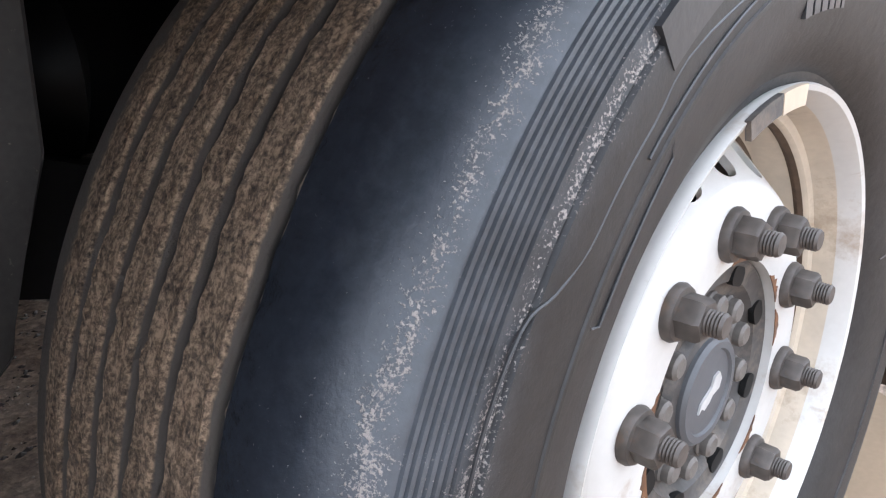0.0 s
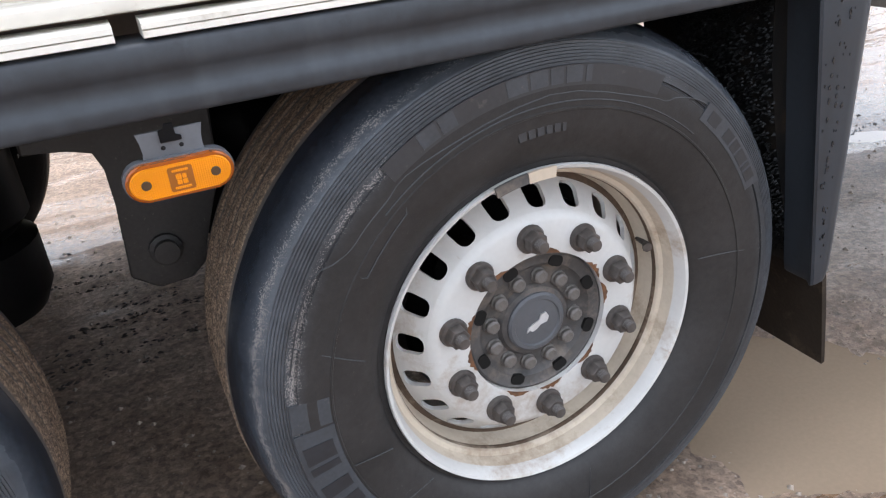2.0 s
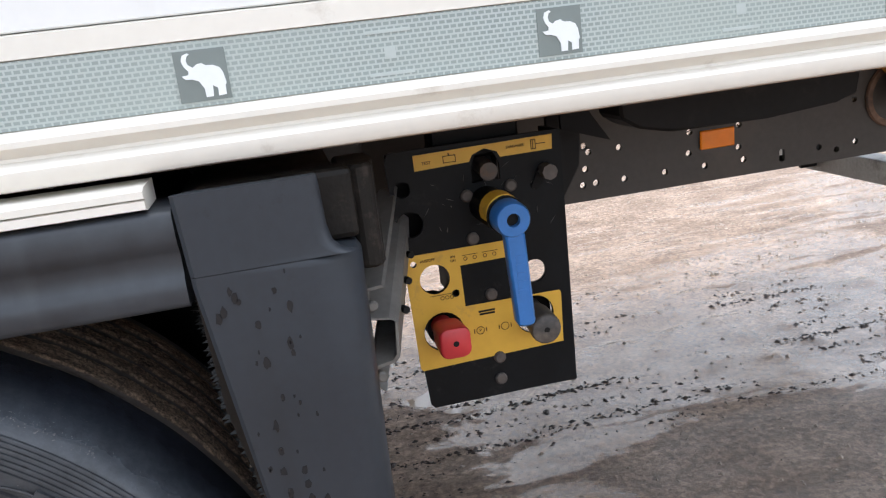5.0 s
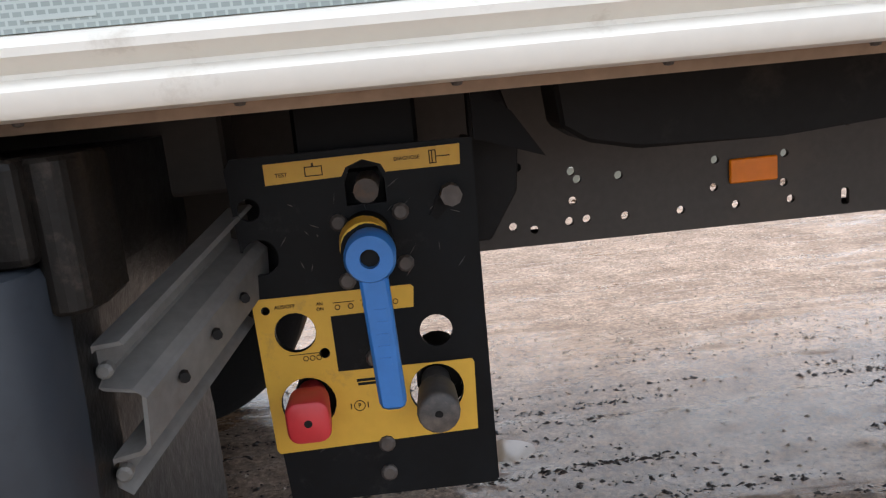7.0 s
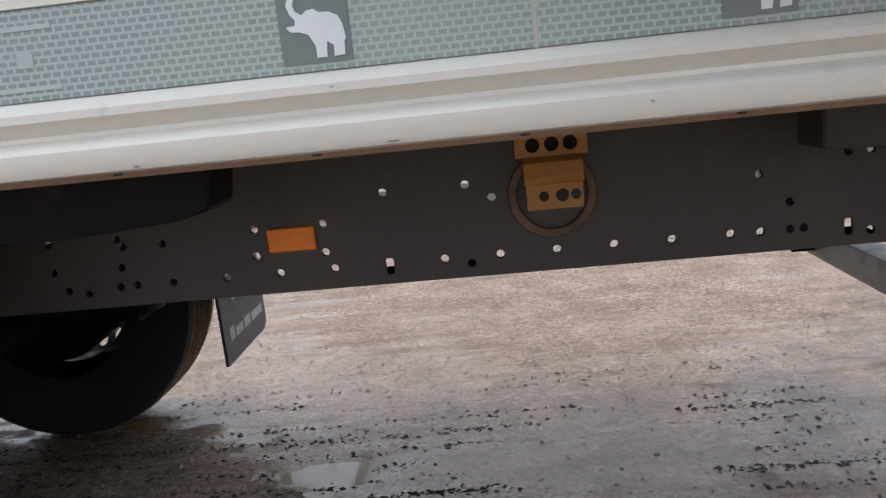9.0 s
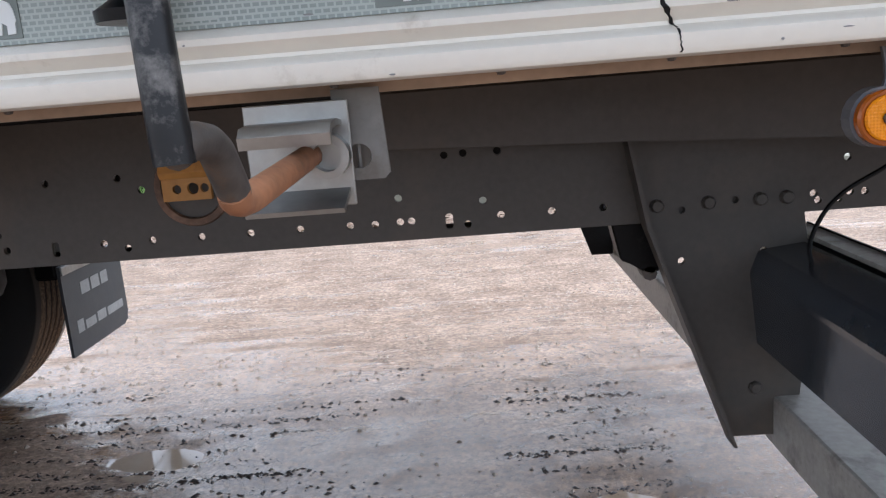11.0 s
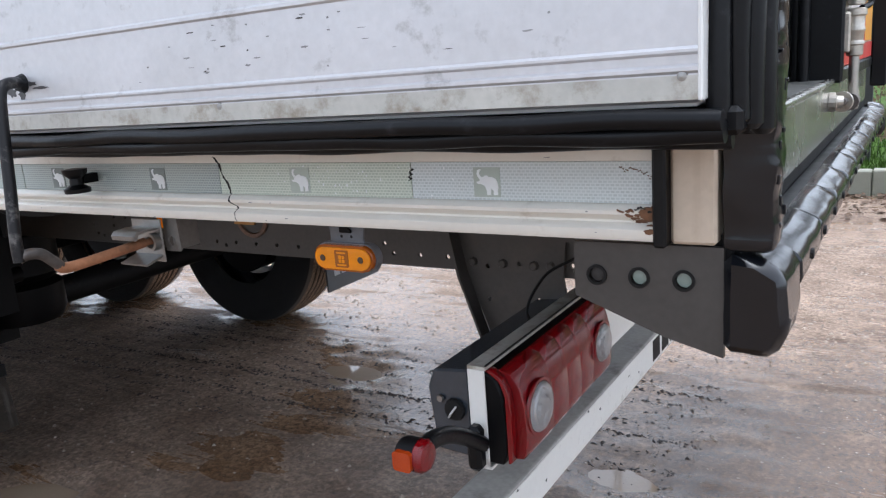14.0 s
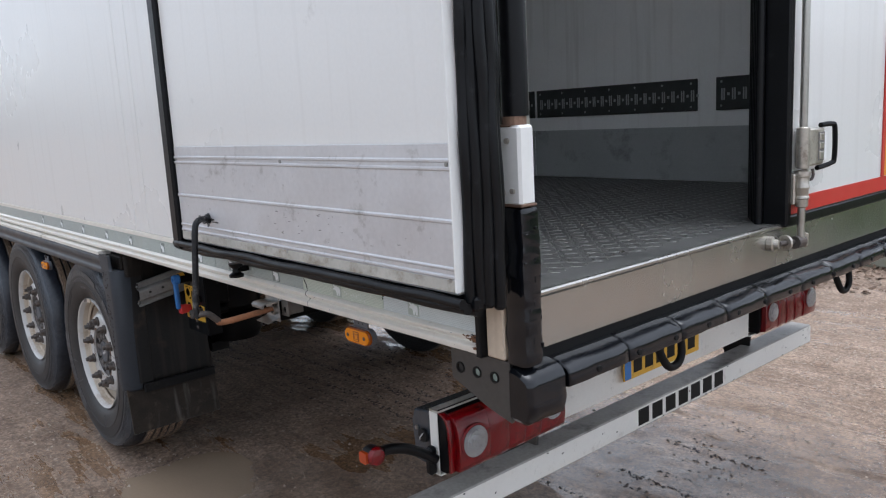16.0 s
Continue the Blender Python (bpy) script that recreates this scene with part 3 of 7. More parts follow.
    # a drained, smooth brown patch beside the wheel track, and damp dirt in front of it
    def oval(cx, cy, rx, ry, slant):
        dx, dy = calc("SUBTRACT", sp.outputs[0], cx), calc("SUBTRACT", sp.outputs[1], cy)
        u = calc("DIVIDE", dx, rx)
        v = calc("DIVIDE", calc("SUBTRACT", dy, calc("MULTIPLY", dx, slant)), ry)
        q = calc("ADD", calc("ADD", calc("MULTIPLY", u, u), calc("MULTIPLY", v, v)), calc("MULTIPLY", calc("SUBTRACT", mid.outputs["Fac"], 0.5), 1.6))
        return calc("MINIMUM", calc("MAXIMUM", calc("MULTIPLY", calc("SUBTRACT", 1.25, q), 2.0), 0.0), 1.0)

    drained = oval(2.05, 1.02, 0.72, 0.26, -0.05)
    sheltered = oval(-0.3, 1.40, 1.35, 0.85, 0.0)
    band = calc("SUBTRACT", band, calc("MULTIPLY", sheltered, 0.26))
    soaked = oval(1.22, 0.83, 0.12, 0.06, -0.02)
    damp_front = oval(1.75, 0.35, 1.0, 0.52, 0.0)
    band = calc("SUBTRACT", band, calc("MULTIPLY", damp_front, 0.13))
    band = calc("ADD", calc("SUBTRACT", band, calc("MULTIPLY", drained, 0.20)), calc("MULTIPLY", soaked, 0.14))
    wet = n.new("ShaderNodeMapRange")
    wet.inputs["From Min"].default_value, wet.inputs["From Max"].default_value = 0.56, 0.62
    tot = calc("ADD", calc("ADD", rut.outputs["Fac"], band), calc("MULTIPLY", calc("SUBTRACT", broad.outputs["Fac"], 0.5), 0.6))
    l.new(tot, wet.inputs["Value"])
    dk = n.new("ShaderNodeMix")
    dk.data_type = "RGBA"
    l.new(wet.outputs[0], dk.inputs["Factor"])
    l.new(mul.outputs["Result"], dk.inputs["A"])
    hs = n.new("ShaderNodeHueSaturation")
    hs.inputs["Value"].default_value = 0.92
    hs.inputs["Saturation"].default_value = 1.35
    l.new(mul.outputs["Result"], hs.inputs["Color"])
    l.new(hs.outputs[0], dk.inputs["B"])
    damp = n.new("ShaderNodeMix")
    damp.data_type, damp.blend_type = "RGBA", "MULTIPLY"
    l.new(calc("MULTIPLY", oval(4.6, 0.8, 2.3, 2.6, 0.0), 0.9), damp.inputs["Factor"])
    l.new(dk.outputs["Result"], damp.inputs["A"])
    damp.inputs["B"].default_value = (0.54, 0.53, 0.53, 1)
    l.new(damp.outputs["Result"], b.inputs["Base Color"])
    gl = n.new("ShaderNodeMapRange")
    gl.inputs["To Min"].default_value, gl.inputs["To Max"].default_value = 0.22, 0.60
    l.new(wet.outputs[0], gl.inputs["Value"])
    # an even, thin film of water on the drained ground
    film = calc("MULTIPLY", calc("MAXIMUM", calc("MULTIPLY", drained, 0.6), damp_front), calc("SUBTRACT", 1.0, wet.outputs[0]))
    l.new(calc("ADD", gl.outputs[0], calc("MULTIPLY", film, 0.42)), b.inputs["Specular IOR Level"])
    rg = n.new("ShaderNodeMapRange")
    rg.inputs["To Min"].default_value, rg.inputs["To Max"].default_value = 0.70, 0.13
    l.new(wet.outputs[0], rg.inputs["Value"])
    l.new(calc("SUBTRACT", rg.outputs[0], calc("MULTIPLY", film, 0.34)), b.inputs["Roughness"])
    bp = n.new("ShaderNodeBump")
    bp.inputs["Distance"].default_value = 0.008
    bs = n.new("ShaderNodeMapRange")
    bs.inputs["To Min"].default_value, bs.inputs["To Max"].default_value = 0.85, 0.34
    l.new(wet.outputs[0], bs.inputs["Value"])
    l.new(calc("SUBTRACT", bs.outputs[0], calc("MULTIPLY", film, 0.45)), bp.inputs["Strength"])
    l.new(calc("ADD", calc("MULTIPLY", fine.outputs["Fac"], 0.55), calc("ADD", calc("MULTIPLY", gs.outputs[0], 0.08), mid.outputs["Fac"])), bp.inputs["Height"])
    l.new(bp.outputs[0], b.inputs["Normal"])
    return m


M_GROUND = ground_mat()
M_WATER = mat("muddy_water", (0.27, 0.205, 0.145), 0.05, var=0.1, scale=1.5, bump=0.0, rough_var=0.02, spec=0.6)
M_PEBBLE = mat("pale_pebbles", (0.27, 0.222, 0.178), 0.7, var=0.6, scale=40, bump=0.2)
M_CLOD = mat("dark_mud_clods", (0.034, 0.024, 0.019), 0.55, var=0.4, scale=30, bump=0.4)
M_TAPEPRINT = mat("faint_tape_print", (0.42, 0.47, 0.45), 0.4, var=0.08, scale=20)
M_FLAP = mat("grey_rubber_flap", (0.045, 0.05, 0.055), 0.5, var=0.15, scale=20, bump=0.06)
M_LETTER = mat("worn_relief_rubber", (0.030, 0.032, 0.036), 0.38, var=0.3, scale=40, bump=0.3)
M_BAND = mat("scuffed_tyre_band", (0.040, 0.045, 0.052), 0.42, var=0.3, scale=14, fine=160, bump=0.25, dirt=(0.13, 0.12, 0.11), dirt_amt=0.12, dirt_scale=60)
M_BANDINK = mat("dark_band_letters", (0.017, 0.0185, 0.022), 0.4, var=0.3, scale=30, bump=0.2)
M_DIRTYEDGE = mat("stained_aluminium_edge", (0.44, 0.43, 0.39), 0.5, 0.3, var=0.15, scale=8, bump=0.2, dirt=(0.20, 0.165, 0.11), dirt_amt=0.42, dirt_scale=14)
M_SMEAR = mat("dark_grease_smear", (0.055, 0.055, 0.058), 0.5, var=0.5, scale=50)
M_SCUFF = mat("grey_scuff", (0.22, 0.22, 0.22), 0.6, var=0.3, scale=60)
M_RUSTRUN = mat("brown_rust_run", (0.115, 0.052, 0.022), 0.7, var=0.6, scale=60, bump=0.2, dirt=(0.05, 0.026, 0.012), dirt_amt=0.12, dirt_scale=50)
M_ROD = mat("worn_black_rod", (0.008, 0.008, 0.009), 0.4, spec=0.3, var=0.3, scale=20, bump=0.1, dirt=(0.17, 0.16, 0.15), dirt_amt=0.34, dirt_scale=22)
M_SILL = mat("scuffed_sill_steel", (0.46, 0.45, 0.42), 0.24, 0.9, var=0.1, scale=5, bump=0.05, dirt=(0.36, 0.34, 0.30), dirt_amt=0.2, dirt_scale=6, streak=(0.44, 0.42, 0.38))
# bar body: darker and more blotched than the white rear face
M_DARKBAR = mat("dark_blotched_bar_paint", (0.30, 0.285, 0.26), 0.45, var=0.3, scale=6, bump=0.15, dirt=(0.07, 0.062, 0.055), dirt_amt=0.34, dirt_scale=7)

# ---- places along the trailer ----
SEAM_A, SEAM_B, TAPE_CUT = 0.939, 1.089, 1.71
EMBLEMS = [-0.56, -0.19, 0.185, 0.540, 0.857, 1.221, 1.581, 1.838, 2.150, 2.500, 2.847]
HOLES = [(1.030 + 0.0807 * k - 0.00065 * max(0, k - 5), 0.942) for k in range(18) if k not in (6, 14)]
HOLES += [(1.012, 1.014), (1.041, 1.026), (1.012, 0.971), (1.060, 0.935), (1.117, 1.013), (1.125, 1.001), (1.117, 0.971), (1.136, 0.943), (1.184, 1.001), (1.323, 1.009), (1.424, 1.009), (1.321, 0.970), (1.423, 0.967),
          (1.632, 0.932), (1.515, 1.045), (1.632, 1.045), (1.668, 1.024)]
HOLES += [(2.034, 0.941), (2.092, 0.942), (2.074, 0.980), (2.181, 0.931), (2.207, 0.967), (2.786, 1.016), (2.770, 0.993), (2.837, 0.973), (2.719, 0.940), (2.726, 0.929), (2.757, 0.929), (2.775, 0.939), (2.797, 0.938),
          (2.837, 0.938), (2.877, 0.938), (2.034, 1.022), (2.151, 1.042), (2.181, 1.043), (2.234, 1.043)]
SLOTS = [(1.514, 0.938), (2.152, 0.938)]
LAMP_A = (-0.028, 0.9675)

# ---- mesh helpers ----


def mesh_of(name, bm, smooth=False):
    bmesh.ops.recalc_face_normals(bm, faces=bm.faces)
    me = bpy.data.meshes.new(name)
    bm.to_mesh(me)
    bm.free()
    if smooth:
        for p in me.polygons:
            p.use_smooth = True
        me.set_sharp_from_angle(angle=radians(38))
    return me


def part(name, bm, material, parent=None, label="", smooth=False, at=None):
    """Links a bmesh, or a mesh made before, as one object under a thing or a part."""
    me = bm if isinstance(bm, bpy.types.Mesh) else mesh_of(name, bm, smooth)
    if not me.materials:
        me.materials.append(material)
    ob = new(name, me)
    if at is not None:
        ob.matrix_basis = at
    if parent is not None:
        ob.parent = parent
    if label:
        tagged(ob, label)
    return ob


def thing(name, label, category, group="", kind="", at=(0, 0, 0)):
    ob = new(name)
    ob.location = at
    return tagged(ob, label, category, group, kind)


def box(x0, x1, y0, y1, z0, z1, bevel=0.0, bm=None, segs=1):
    bm = bm or bmesh.new()
    got = bmesh.ops.create_cube(bm, size=1.0)
    vs = got["verts"]
    for v in vs:
        v.co = Vector(((x0 + x1) / 2 + v.co.x * (x1 - x0), (y0 + y1) / 2 + v.co.y * (y1 - y0), (z0 + z1) / 2 + v.co.z * (z1 - z0)))
    if bevel:
        es = list({e for v in vs for e in v.link_edges})
        bmesh.ops.bevel(bm, geom=es, offset=bevel, segments=segs, affect="EDGES", profile=0.5)
    return bm


def prism(pts, axis, a0, a1, bevel=0.0, bm=None):
    """A polygon, given in the two other axes in order, drawn out along an axis from a0 to a1."""
    bm = bm or bmesh.new()

    def co(p, a):
        return {"x": (a, p[0], p[1]), "y": (p[0], a, p[1]), "z": (p[0], p[1], a)}[axis]

    lo, hi = [bm.verts.new(co(p, a0)) for p in pts], [bm.verts.new(co(p, a1)) for p in pts]
    fs = [bm.faces.new(lo), bm.faces.new(hi[::-1])]
    k = len(pts)
    for i in range(k):
        fs.append(bm.faces.new((lo[i], hi[i], hi[(i + 1) % k], lo[(i + 1) % k])))
    if bevel:
        es = list({e for f in fs for e in f.edges})
        bmesh.ops.bevel(bm, geom=es, offset=bevel, segments=1, affect="EDGES")
    return bm


def revolve(profile, c=(0, 0, 0), segs=96, bm=None, skip=None, axis="y", closed=False):
    """Turns a profile of (radius, along) about an axis through c. skip(row, angle) leaves a face out."""
    bm = bm or bmesh.new()
    rings = []
    for r, a in profile:
        ring = []
        for i in range(segs):
            t = 2 * math.pi * i / segs
            u, w = r * math.sin(t), r * math.cos(t)
            p = {"y": (u, a, w), "x": (a, u, w), "z": (u, w, a)}[axis]
            ring.append(bm.verts.new((c[0] + p[0], c[1] + p[1], c[2] + p[2])))
        rings.append(ring)
    pairs = list(zip(rings, rings[1:])) + ([(rings[-1], rings[0])] if closed else [])
    for j, (ra, rb) in enumerate(pairs):
        for i in range(segs):
            if skip and skip(j, 2 * math.pi * (i + 0.5) / segs):
                continue
            k = (i + 1) % segs
            bm.faces.new((ra[i], ra[k], rb[k], rb[i]))
    if not closed:
        for ring, (r, _) in ((rings[0], profile[0]), (rings[-1], profile[-1])):
            if r < 0.03 and len(ring) > 2:
                bm.faces.new(ring)
    return bm


def rod(pts, r, segs=10, bm=None, caps=True):
    """A round bar along points."""
    bm = bm or bmesh.new()
    pts = [Vector(p) for p in pts]
    rings, up = [], None
    for i, p in enumerate(pts):
        d = (pts[min(i + 1, len(pts) - 1)] - pts[max(i - 1, 0)]).normalized()
        if up is None or abs(up.dot(d)) > 0.98:
            up = Vector((0, 0, 1)) if abs(d.z) < 0.9 else Vector((1, 0, 0))
        a = d.cross(up).normalized()
        b = a.cross(d).normalized()
        up = b
        rr = r[i] if isinstance(r, (list, tuple)) else r
        rings.append([bm.verts.new(p + rr * (math.cos(2 * math.pi * k / segs) * a + math.sin(2 * math.pi * k / segs) * b)) for k in range(segs)])
    for ra, rb in zip(rings, rings[1:]):
        for k in range(segs):
            bm.faces.new((ra[k], ra[(k + 1) % segs], rb[(k + 1) % segs], rb[k]))
    if caps:
        bm.faces.new(rings[0][::-1])
        bm.faces.new(rings[-1])
    return bm


def curve_pts(pts, steps=6):
    """A smooth line through points."""
    out = []
    q = [Vector(pts[0]), *[Vector(p) for p in pts], Vector(pts[-1])]
    for i in range(1, len(q) - 2):
        for s in range(steps):
            t = s / steps
            a, b, c, d = q[i - 1], q[i], q[i + 1], q[i + 2]
            out.append(0.5 * ((2 * b) + (c - a) * t + (2 * a - 5 * b + 4 * c - d) * t * t + (3 * b - a - 3 * c + d) * t ** 3))
    out.append(Vector(pts[-1]))
    return out


def stadium(w, h, n=10):
    """A flat-sided oval outline, w long and h high."""
    r, out = h / 2, []
    for s, a0 in ((1, -90), (-1, 90)):
        for i in range(n + 1):
            a = radians(a0 + 180 * i / n)
            out.append((s * (w / 2 - r) + r * math.cos(a), r * math.sin(a)))
    return out


def circle(r, n=20, c=(0, 0)):
    return [(c[0] + r * math.cos(2 * math.pi * i / n), c[1] + r * math.sin(2 * math.pi * i / n)) for i in range(n)]


def rounded(w, h, r, n=5, c=(0, 0)):
    out = []
    for sx, sy, a0 in ((1, 1, 0), (-1, 1, 90), (-1, -1, 180), (1, -1, 270)):
        for i in range(n + 1):
            a = radians(a0 + 90 * i / n)
            out.append((c[0] + sx * (w / 2 - r) + r * math.cos(a), c[1] + sy * (h / 2 - r) + r * math.sin(a)))
    return out


def plate_with_holes(outline, holes, y0, y1):
    """A plate in x and z between y0 and y1, with round or shaped holes right through it."""
    bm = bmesh.new()
    loops = []
    for pts in (outline, *holes):
        vs = [bm.verts.new((p[0], y0, p[1])) for p in pts]
        loops.append([bm.edges.new((vs[i], vs[(i + 1) % len(vs)])) for i in range(len(vs))])
    bmesh.ops.triangle_fill(bm, use_beauty=True, use_dissolve=False, edges=[e for lo in loops for e in lo], normal=(0, -1, 0))
    got = bmesh.ops.extrude_face_region(bm, geom=bm.faces[:])
    for v in got["geom"]:
        if isinstance(v, bmesh.types.BMVert):
            v.co.y = y1
    return bm


# ---- the ground ----


def basin(x, y, cx, cy, rx, ry, turn=0.0):
    c, s = math.cos(turn), math.sin(turn)
    u, v = ((x - cx) * c + (y - cy) * s) / rx, (-(x - cx) * s + (y - cy) * c) / ry
    return u * u + v * v


BASINS = [(0.74, 0.15, 0.42, 0.44, 0.2, 0.045), (1.03, 1.80, 0.24, 0.17, 0.1, 0.028), (0.92, 1.40, 0.42, 0.16, 0.1, 0.017), (2.56, 1.36, 0.26, 0.17, -0.1, 0.026), (1.75, 2.02, 0.5, 0.10, 0.05, 0.016), (3.7, 1.75, 0.6, 0.16, 0.1, 0.018)]
WATER = -0.021


def height(x, y):
    if abs(x) > 14 or abs(y - 2) > 14:
        return 0.0
    h = 0.012 * noise.noise((x * 0.9, y * 0.9, 0)) + 0.0035 * noise.noise((x * 2.1, y * 4.5, 3)) + 0.0022 * noise.noise((x * 8, y * 13, 7)) + 0.0022 * noise.noise((x * 20, y * 27, 9))
    # lumps pressed up in rows by tyres
    track = math.exp(-((y - 1.95 - 0.03 * x) / 0.55) ** 2)
    h += track * 0.011 * max(0, noise.noise((x * 9, y * 13, 21)) + 0.15 * math.sin(y * 40)) * 1.6
    for cx, cy, rx, ry, a, d in BASINS:
        q = basin(x, y, cx, cy, rx, ry, a) * (1 + 0.5 * noise.noise((x * 4, y * 4, 11)) + 0.22 * noise.noise((x * 11, y * 15, 5)))
        h -= d * math.exp(-q * 1.1)
    return h * min(1, max(0, (14 - max(abs(x), abs(y - 2))) / 3))


def spread(lo, hi, step, far):
    """Places along an axis: even from lo to hi, then ever wider out to far."""
    mid = [lo + step * i for i in range(int((hi - lo) / step) + 1)]
    out, s, v = [], step, hi
    while v < far:
        s *= 1.35
        v += s
        out.append(v)
    back, s, v = [], step, lo
    while v > -far:
        s *= 1.35
        v -= s
        back.append(v)
    return back[::-1] + mid + out


gx, gy = spread(-3.2, 5.5, 0.03, 900), spread(-1.4, 4.5, 0.028, 900)
gv = [(x, y, height(x, y)) for y in gy for x in gx]
gf = [(j * len(gx) + i, j * len(gx) + i + 1, (j + 1) * len(gx) + i + 1, (j + 1) * len(gx) + i) for j in range(len(gy) - 1) for i in range(len(gx) - 1)]
gm = bpy.data.meshes.new("ground")
gm.from_pydata(gv, [], gf)
for p in gm.polygons:
    p.use_smooth = True
gm.materials.append(M_GROUND)
ground = tagged(new("ground", gm), "wet sandy brown dirt yard with mud and gravel", "ground", kind="structure")

bm = bmesh.new()
bm.faces.new([bm.verts.new((x, y, WATER)) for x, y in ((-2.5, -0.6), (5.2, -0.6), (5.2, 4.0), (-2.5, 4.0))])
me = mesh_of("water", bm)
me.materials.append(M_WATER)
tagged(new("water", me), "shallow muddy rainwater lying in the hollows", "water", kind="structure")

# ---- the trailer ----
TR = thing("semi_trailer", "white refrigerated semi-trailer with worn rear frame, one rear door open", "trailer", at=(0, 1.3, 0))
TR_INV = Matrix.Translation((0, -1.3, 0))


def tp(name, bm, material, label="", smooth=False):
    """A part of the trailer, in world coordinates."""
    return part(name, bm, material, TR, label, smooth, TR_INV)


def sub(name, bm, material, parent, label="", smooth=False):
    return part(name, bm, material, parent, label, smooth)


X0, XR = -10.3, 3.155    # body's front and rear frame
ZF = 1.277               # top of the bottom rail
ROOF = 4.0
TAPE_Z = (1.202, 1.256)
TAPE_BREAK = 2.314

# side wall of the left, in panels with open seams
seams = [X0, -5.2, -2.2, SEAM_A, SEAM_B, XR - 0.03]
for a, b in zip(seams, seams[1:]):
    tp("side_panel", box(a + 0.0015, b - 0.0015, 0.004, 0.06, ZF + 0.0005, ROOF, 0.0015), M_WHITE)
for x in (SEAM_A, SEAM_B):
    tp("seam_sealant", box(x - 0.0014, x + 0.0014, 0.0062, 0.05, ZF + 0.001, ROOF - 0.001), M_SEALANT, "grimy grey sealant in the panel seam")
tp("right_wall", box(X0, XR - 0.03, 2.54, 2.596, ZF, ROOF), M_WHITE)
tp("roof", box(X0, XR, 0.0, 2.6, ROOF + 0.002, ROOF + 0.06, 0.01), M_WHITE)
tp("front_wall", box(X0 - 0.06, X0 - 0.002, 0.0, 2.6, 1.15, ROOF), M_WHITE)

rail = [(0.008, ZF), (0.0, ZF - 0.002), (0.0, 1.257), (0.004, 1.256), (0.004, 1.202), (-0.003, 1.199), (-0.008, 1.194), (-0.008, 1.189), (-0.002, 1.184), (0.003, 1.180),
        (0.003, 1.177), (-0.006, 1.174), (-0.010, 1.170), (-0.010, 1.159), (-0.007, 1.155), (0.002, 1.153), (0.055, 1.154), (0.055, 1.159), (0.02, 1.16), (0.02, ZF)]
tp("bottom_rail", prism(rail, "x", X0, XR - 0.055), M_RAIL, "cream-white ridged bottom rail", True)


def rail_face(z):
    """How far out the rail, or the tape on it, lies at a height."""
    if TAPE_Z[0] < z < TAPE_Z[1]:
        return 0.0015
    for (ya, za), (yb, zb) in zip(rail[1:15], rail[2:15]):
        if zb <= z <= za:
            return ya + (yb - ya) * (za - z) / max(1e-6, za - zb)
    return 0.0


def crack(x_top, x_low, z_top, z_low, width, seed):
    """A ragged split that wanders down over the rail's ridges."""
    q, bm = random.Random(seed), bmesh.new()
    last = None
    for i in range(61):
        u = i / 60
        z = z_top + (z_low - z_top) * u
        x = x_top + (x_low - x_top) * u ** 0.75 + 0.0022 * math.sin(u * 17) + q.gauss(0, 0.0005)
        w = width * (0.25 + 1.1 * abs(math.sin(u * 9.5 + 0.6)) * q.uniform(0.5, 1.1)) * (0.45 if z < 1.185 else 1.0)
        y = rail_face(z) - 0.0006
        row = [bm.verts.new((x - w, y, z)), bm.verts.new((x + w, y, z)), bm.verts.new((x + w, y + 0.0018, z)), bm.verts.new((x - w, y + 0.0018, z))]
        if last:
            for k in range(4):
                bm.faces.new((last[k], last[(k + 1) % 4], row[(k + 1) % 4], row[k]))
        last = row
    return tp("crack", bm, M_INK, "black ragged crack down the rail")


crack(2.304, 2.354, 1.268, 1.156, 0.0024, 8)
crack(2.722, 2.716, 1.247, 1.228, 0.0022, 3)
tp("right_bottom_rail", box(X0, XR, 2.55, 2.6, 1.15, ZF - 0.002), M_RAIL)
rivet_me = mesh_of("rivet", revolve([(0.004, 1.1535), (0.003, 1.1510), (0.0005, 1.1505)], (0, 0.012, 0), 8, axis="z"))
for i in range(30):
    part("rivet", rivet_me, M_NUT, TR, at=TR_INV @ pose(-0.9 + 0.13 * i, 0, 0))

# reflective tape with its emblem squares
cuts = [X0, -7.0, -3.6, TAPE_CUT, TAPE_BREAK, TAPE_BREAK + 0.0005, XR - 0.064]
for a, b in ((cuts[0], cuts[1]), (cuts[1], cuts[2]), (cuts[2], cuts[3]), (cuts[3] + 0.002, cuts[4]), (cuts[5], cuts[6])):
    m = M_TAPE if a < TAPE_BREAK - 0.01 else M_TAPEGREEN
    if a > TAPE_BREAK - 0.01:
        tp("reflective_tape", box(2.7205, b, 0.0015, 0.0042, *TAPE_Z), M_TAPEPALE, "bleached grey-white reflective tape with glare in its colour")
        b = 2.720
    tp("reflective_tape", box(a, b - 0.001, 0.0015, 0.0042, *TAPE_Z), m, "grey honeycomb reflective tape")


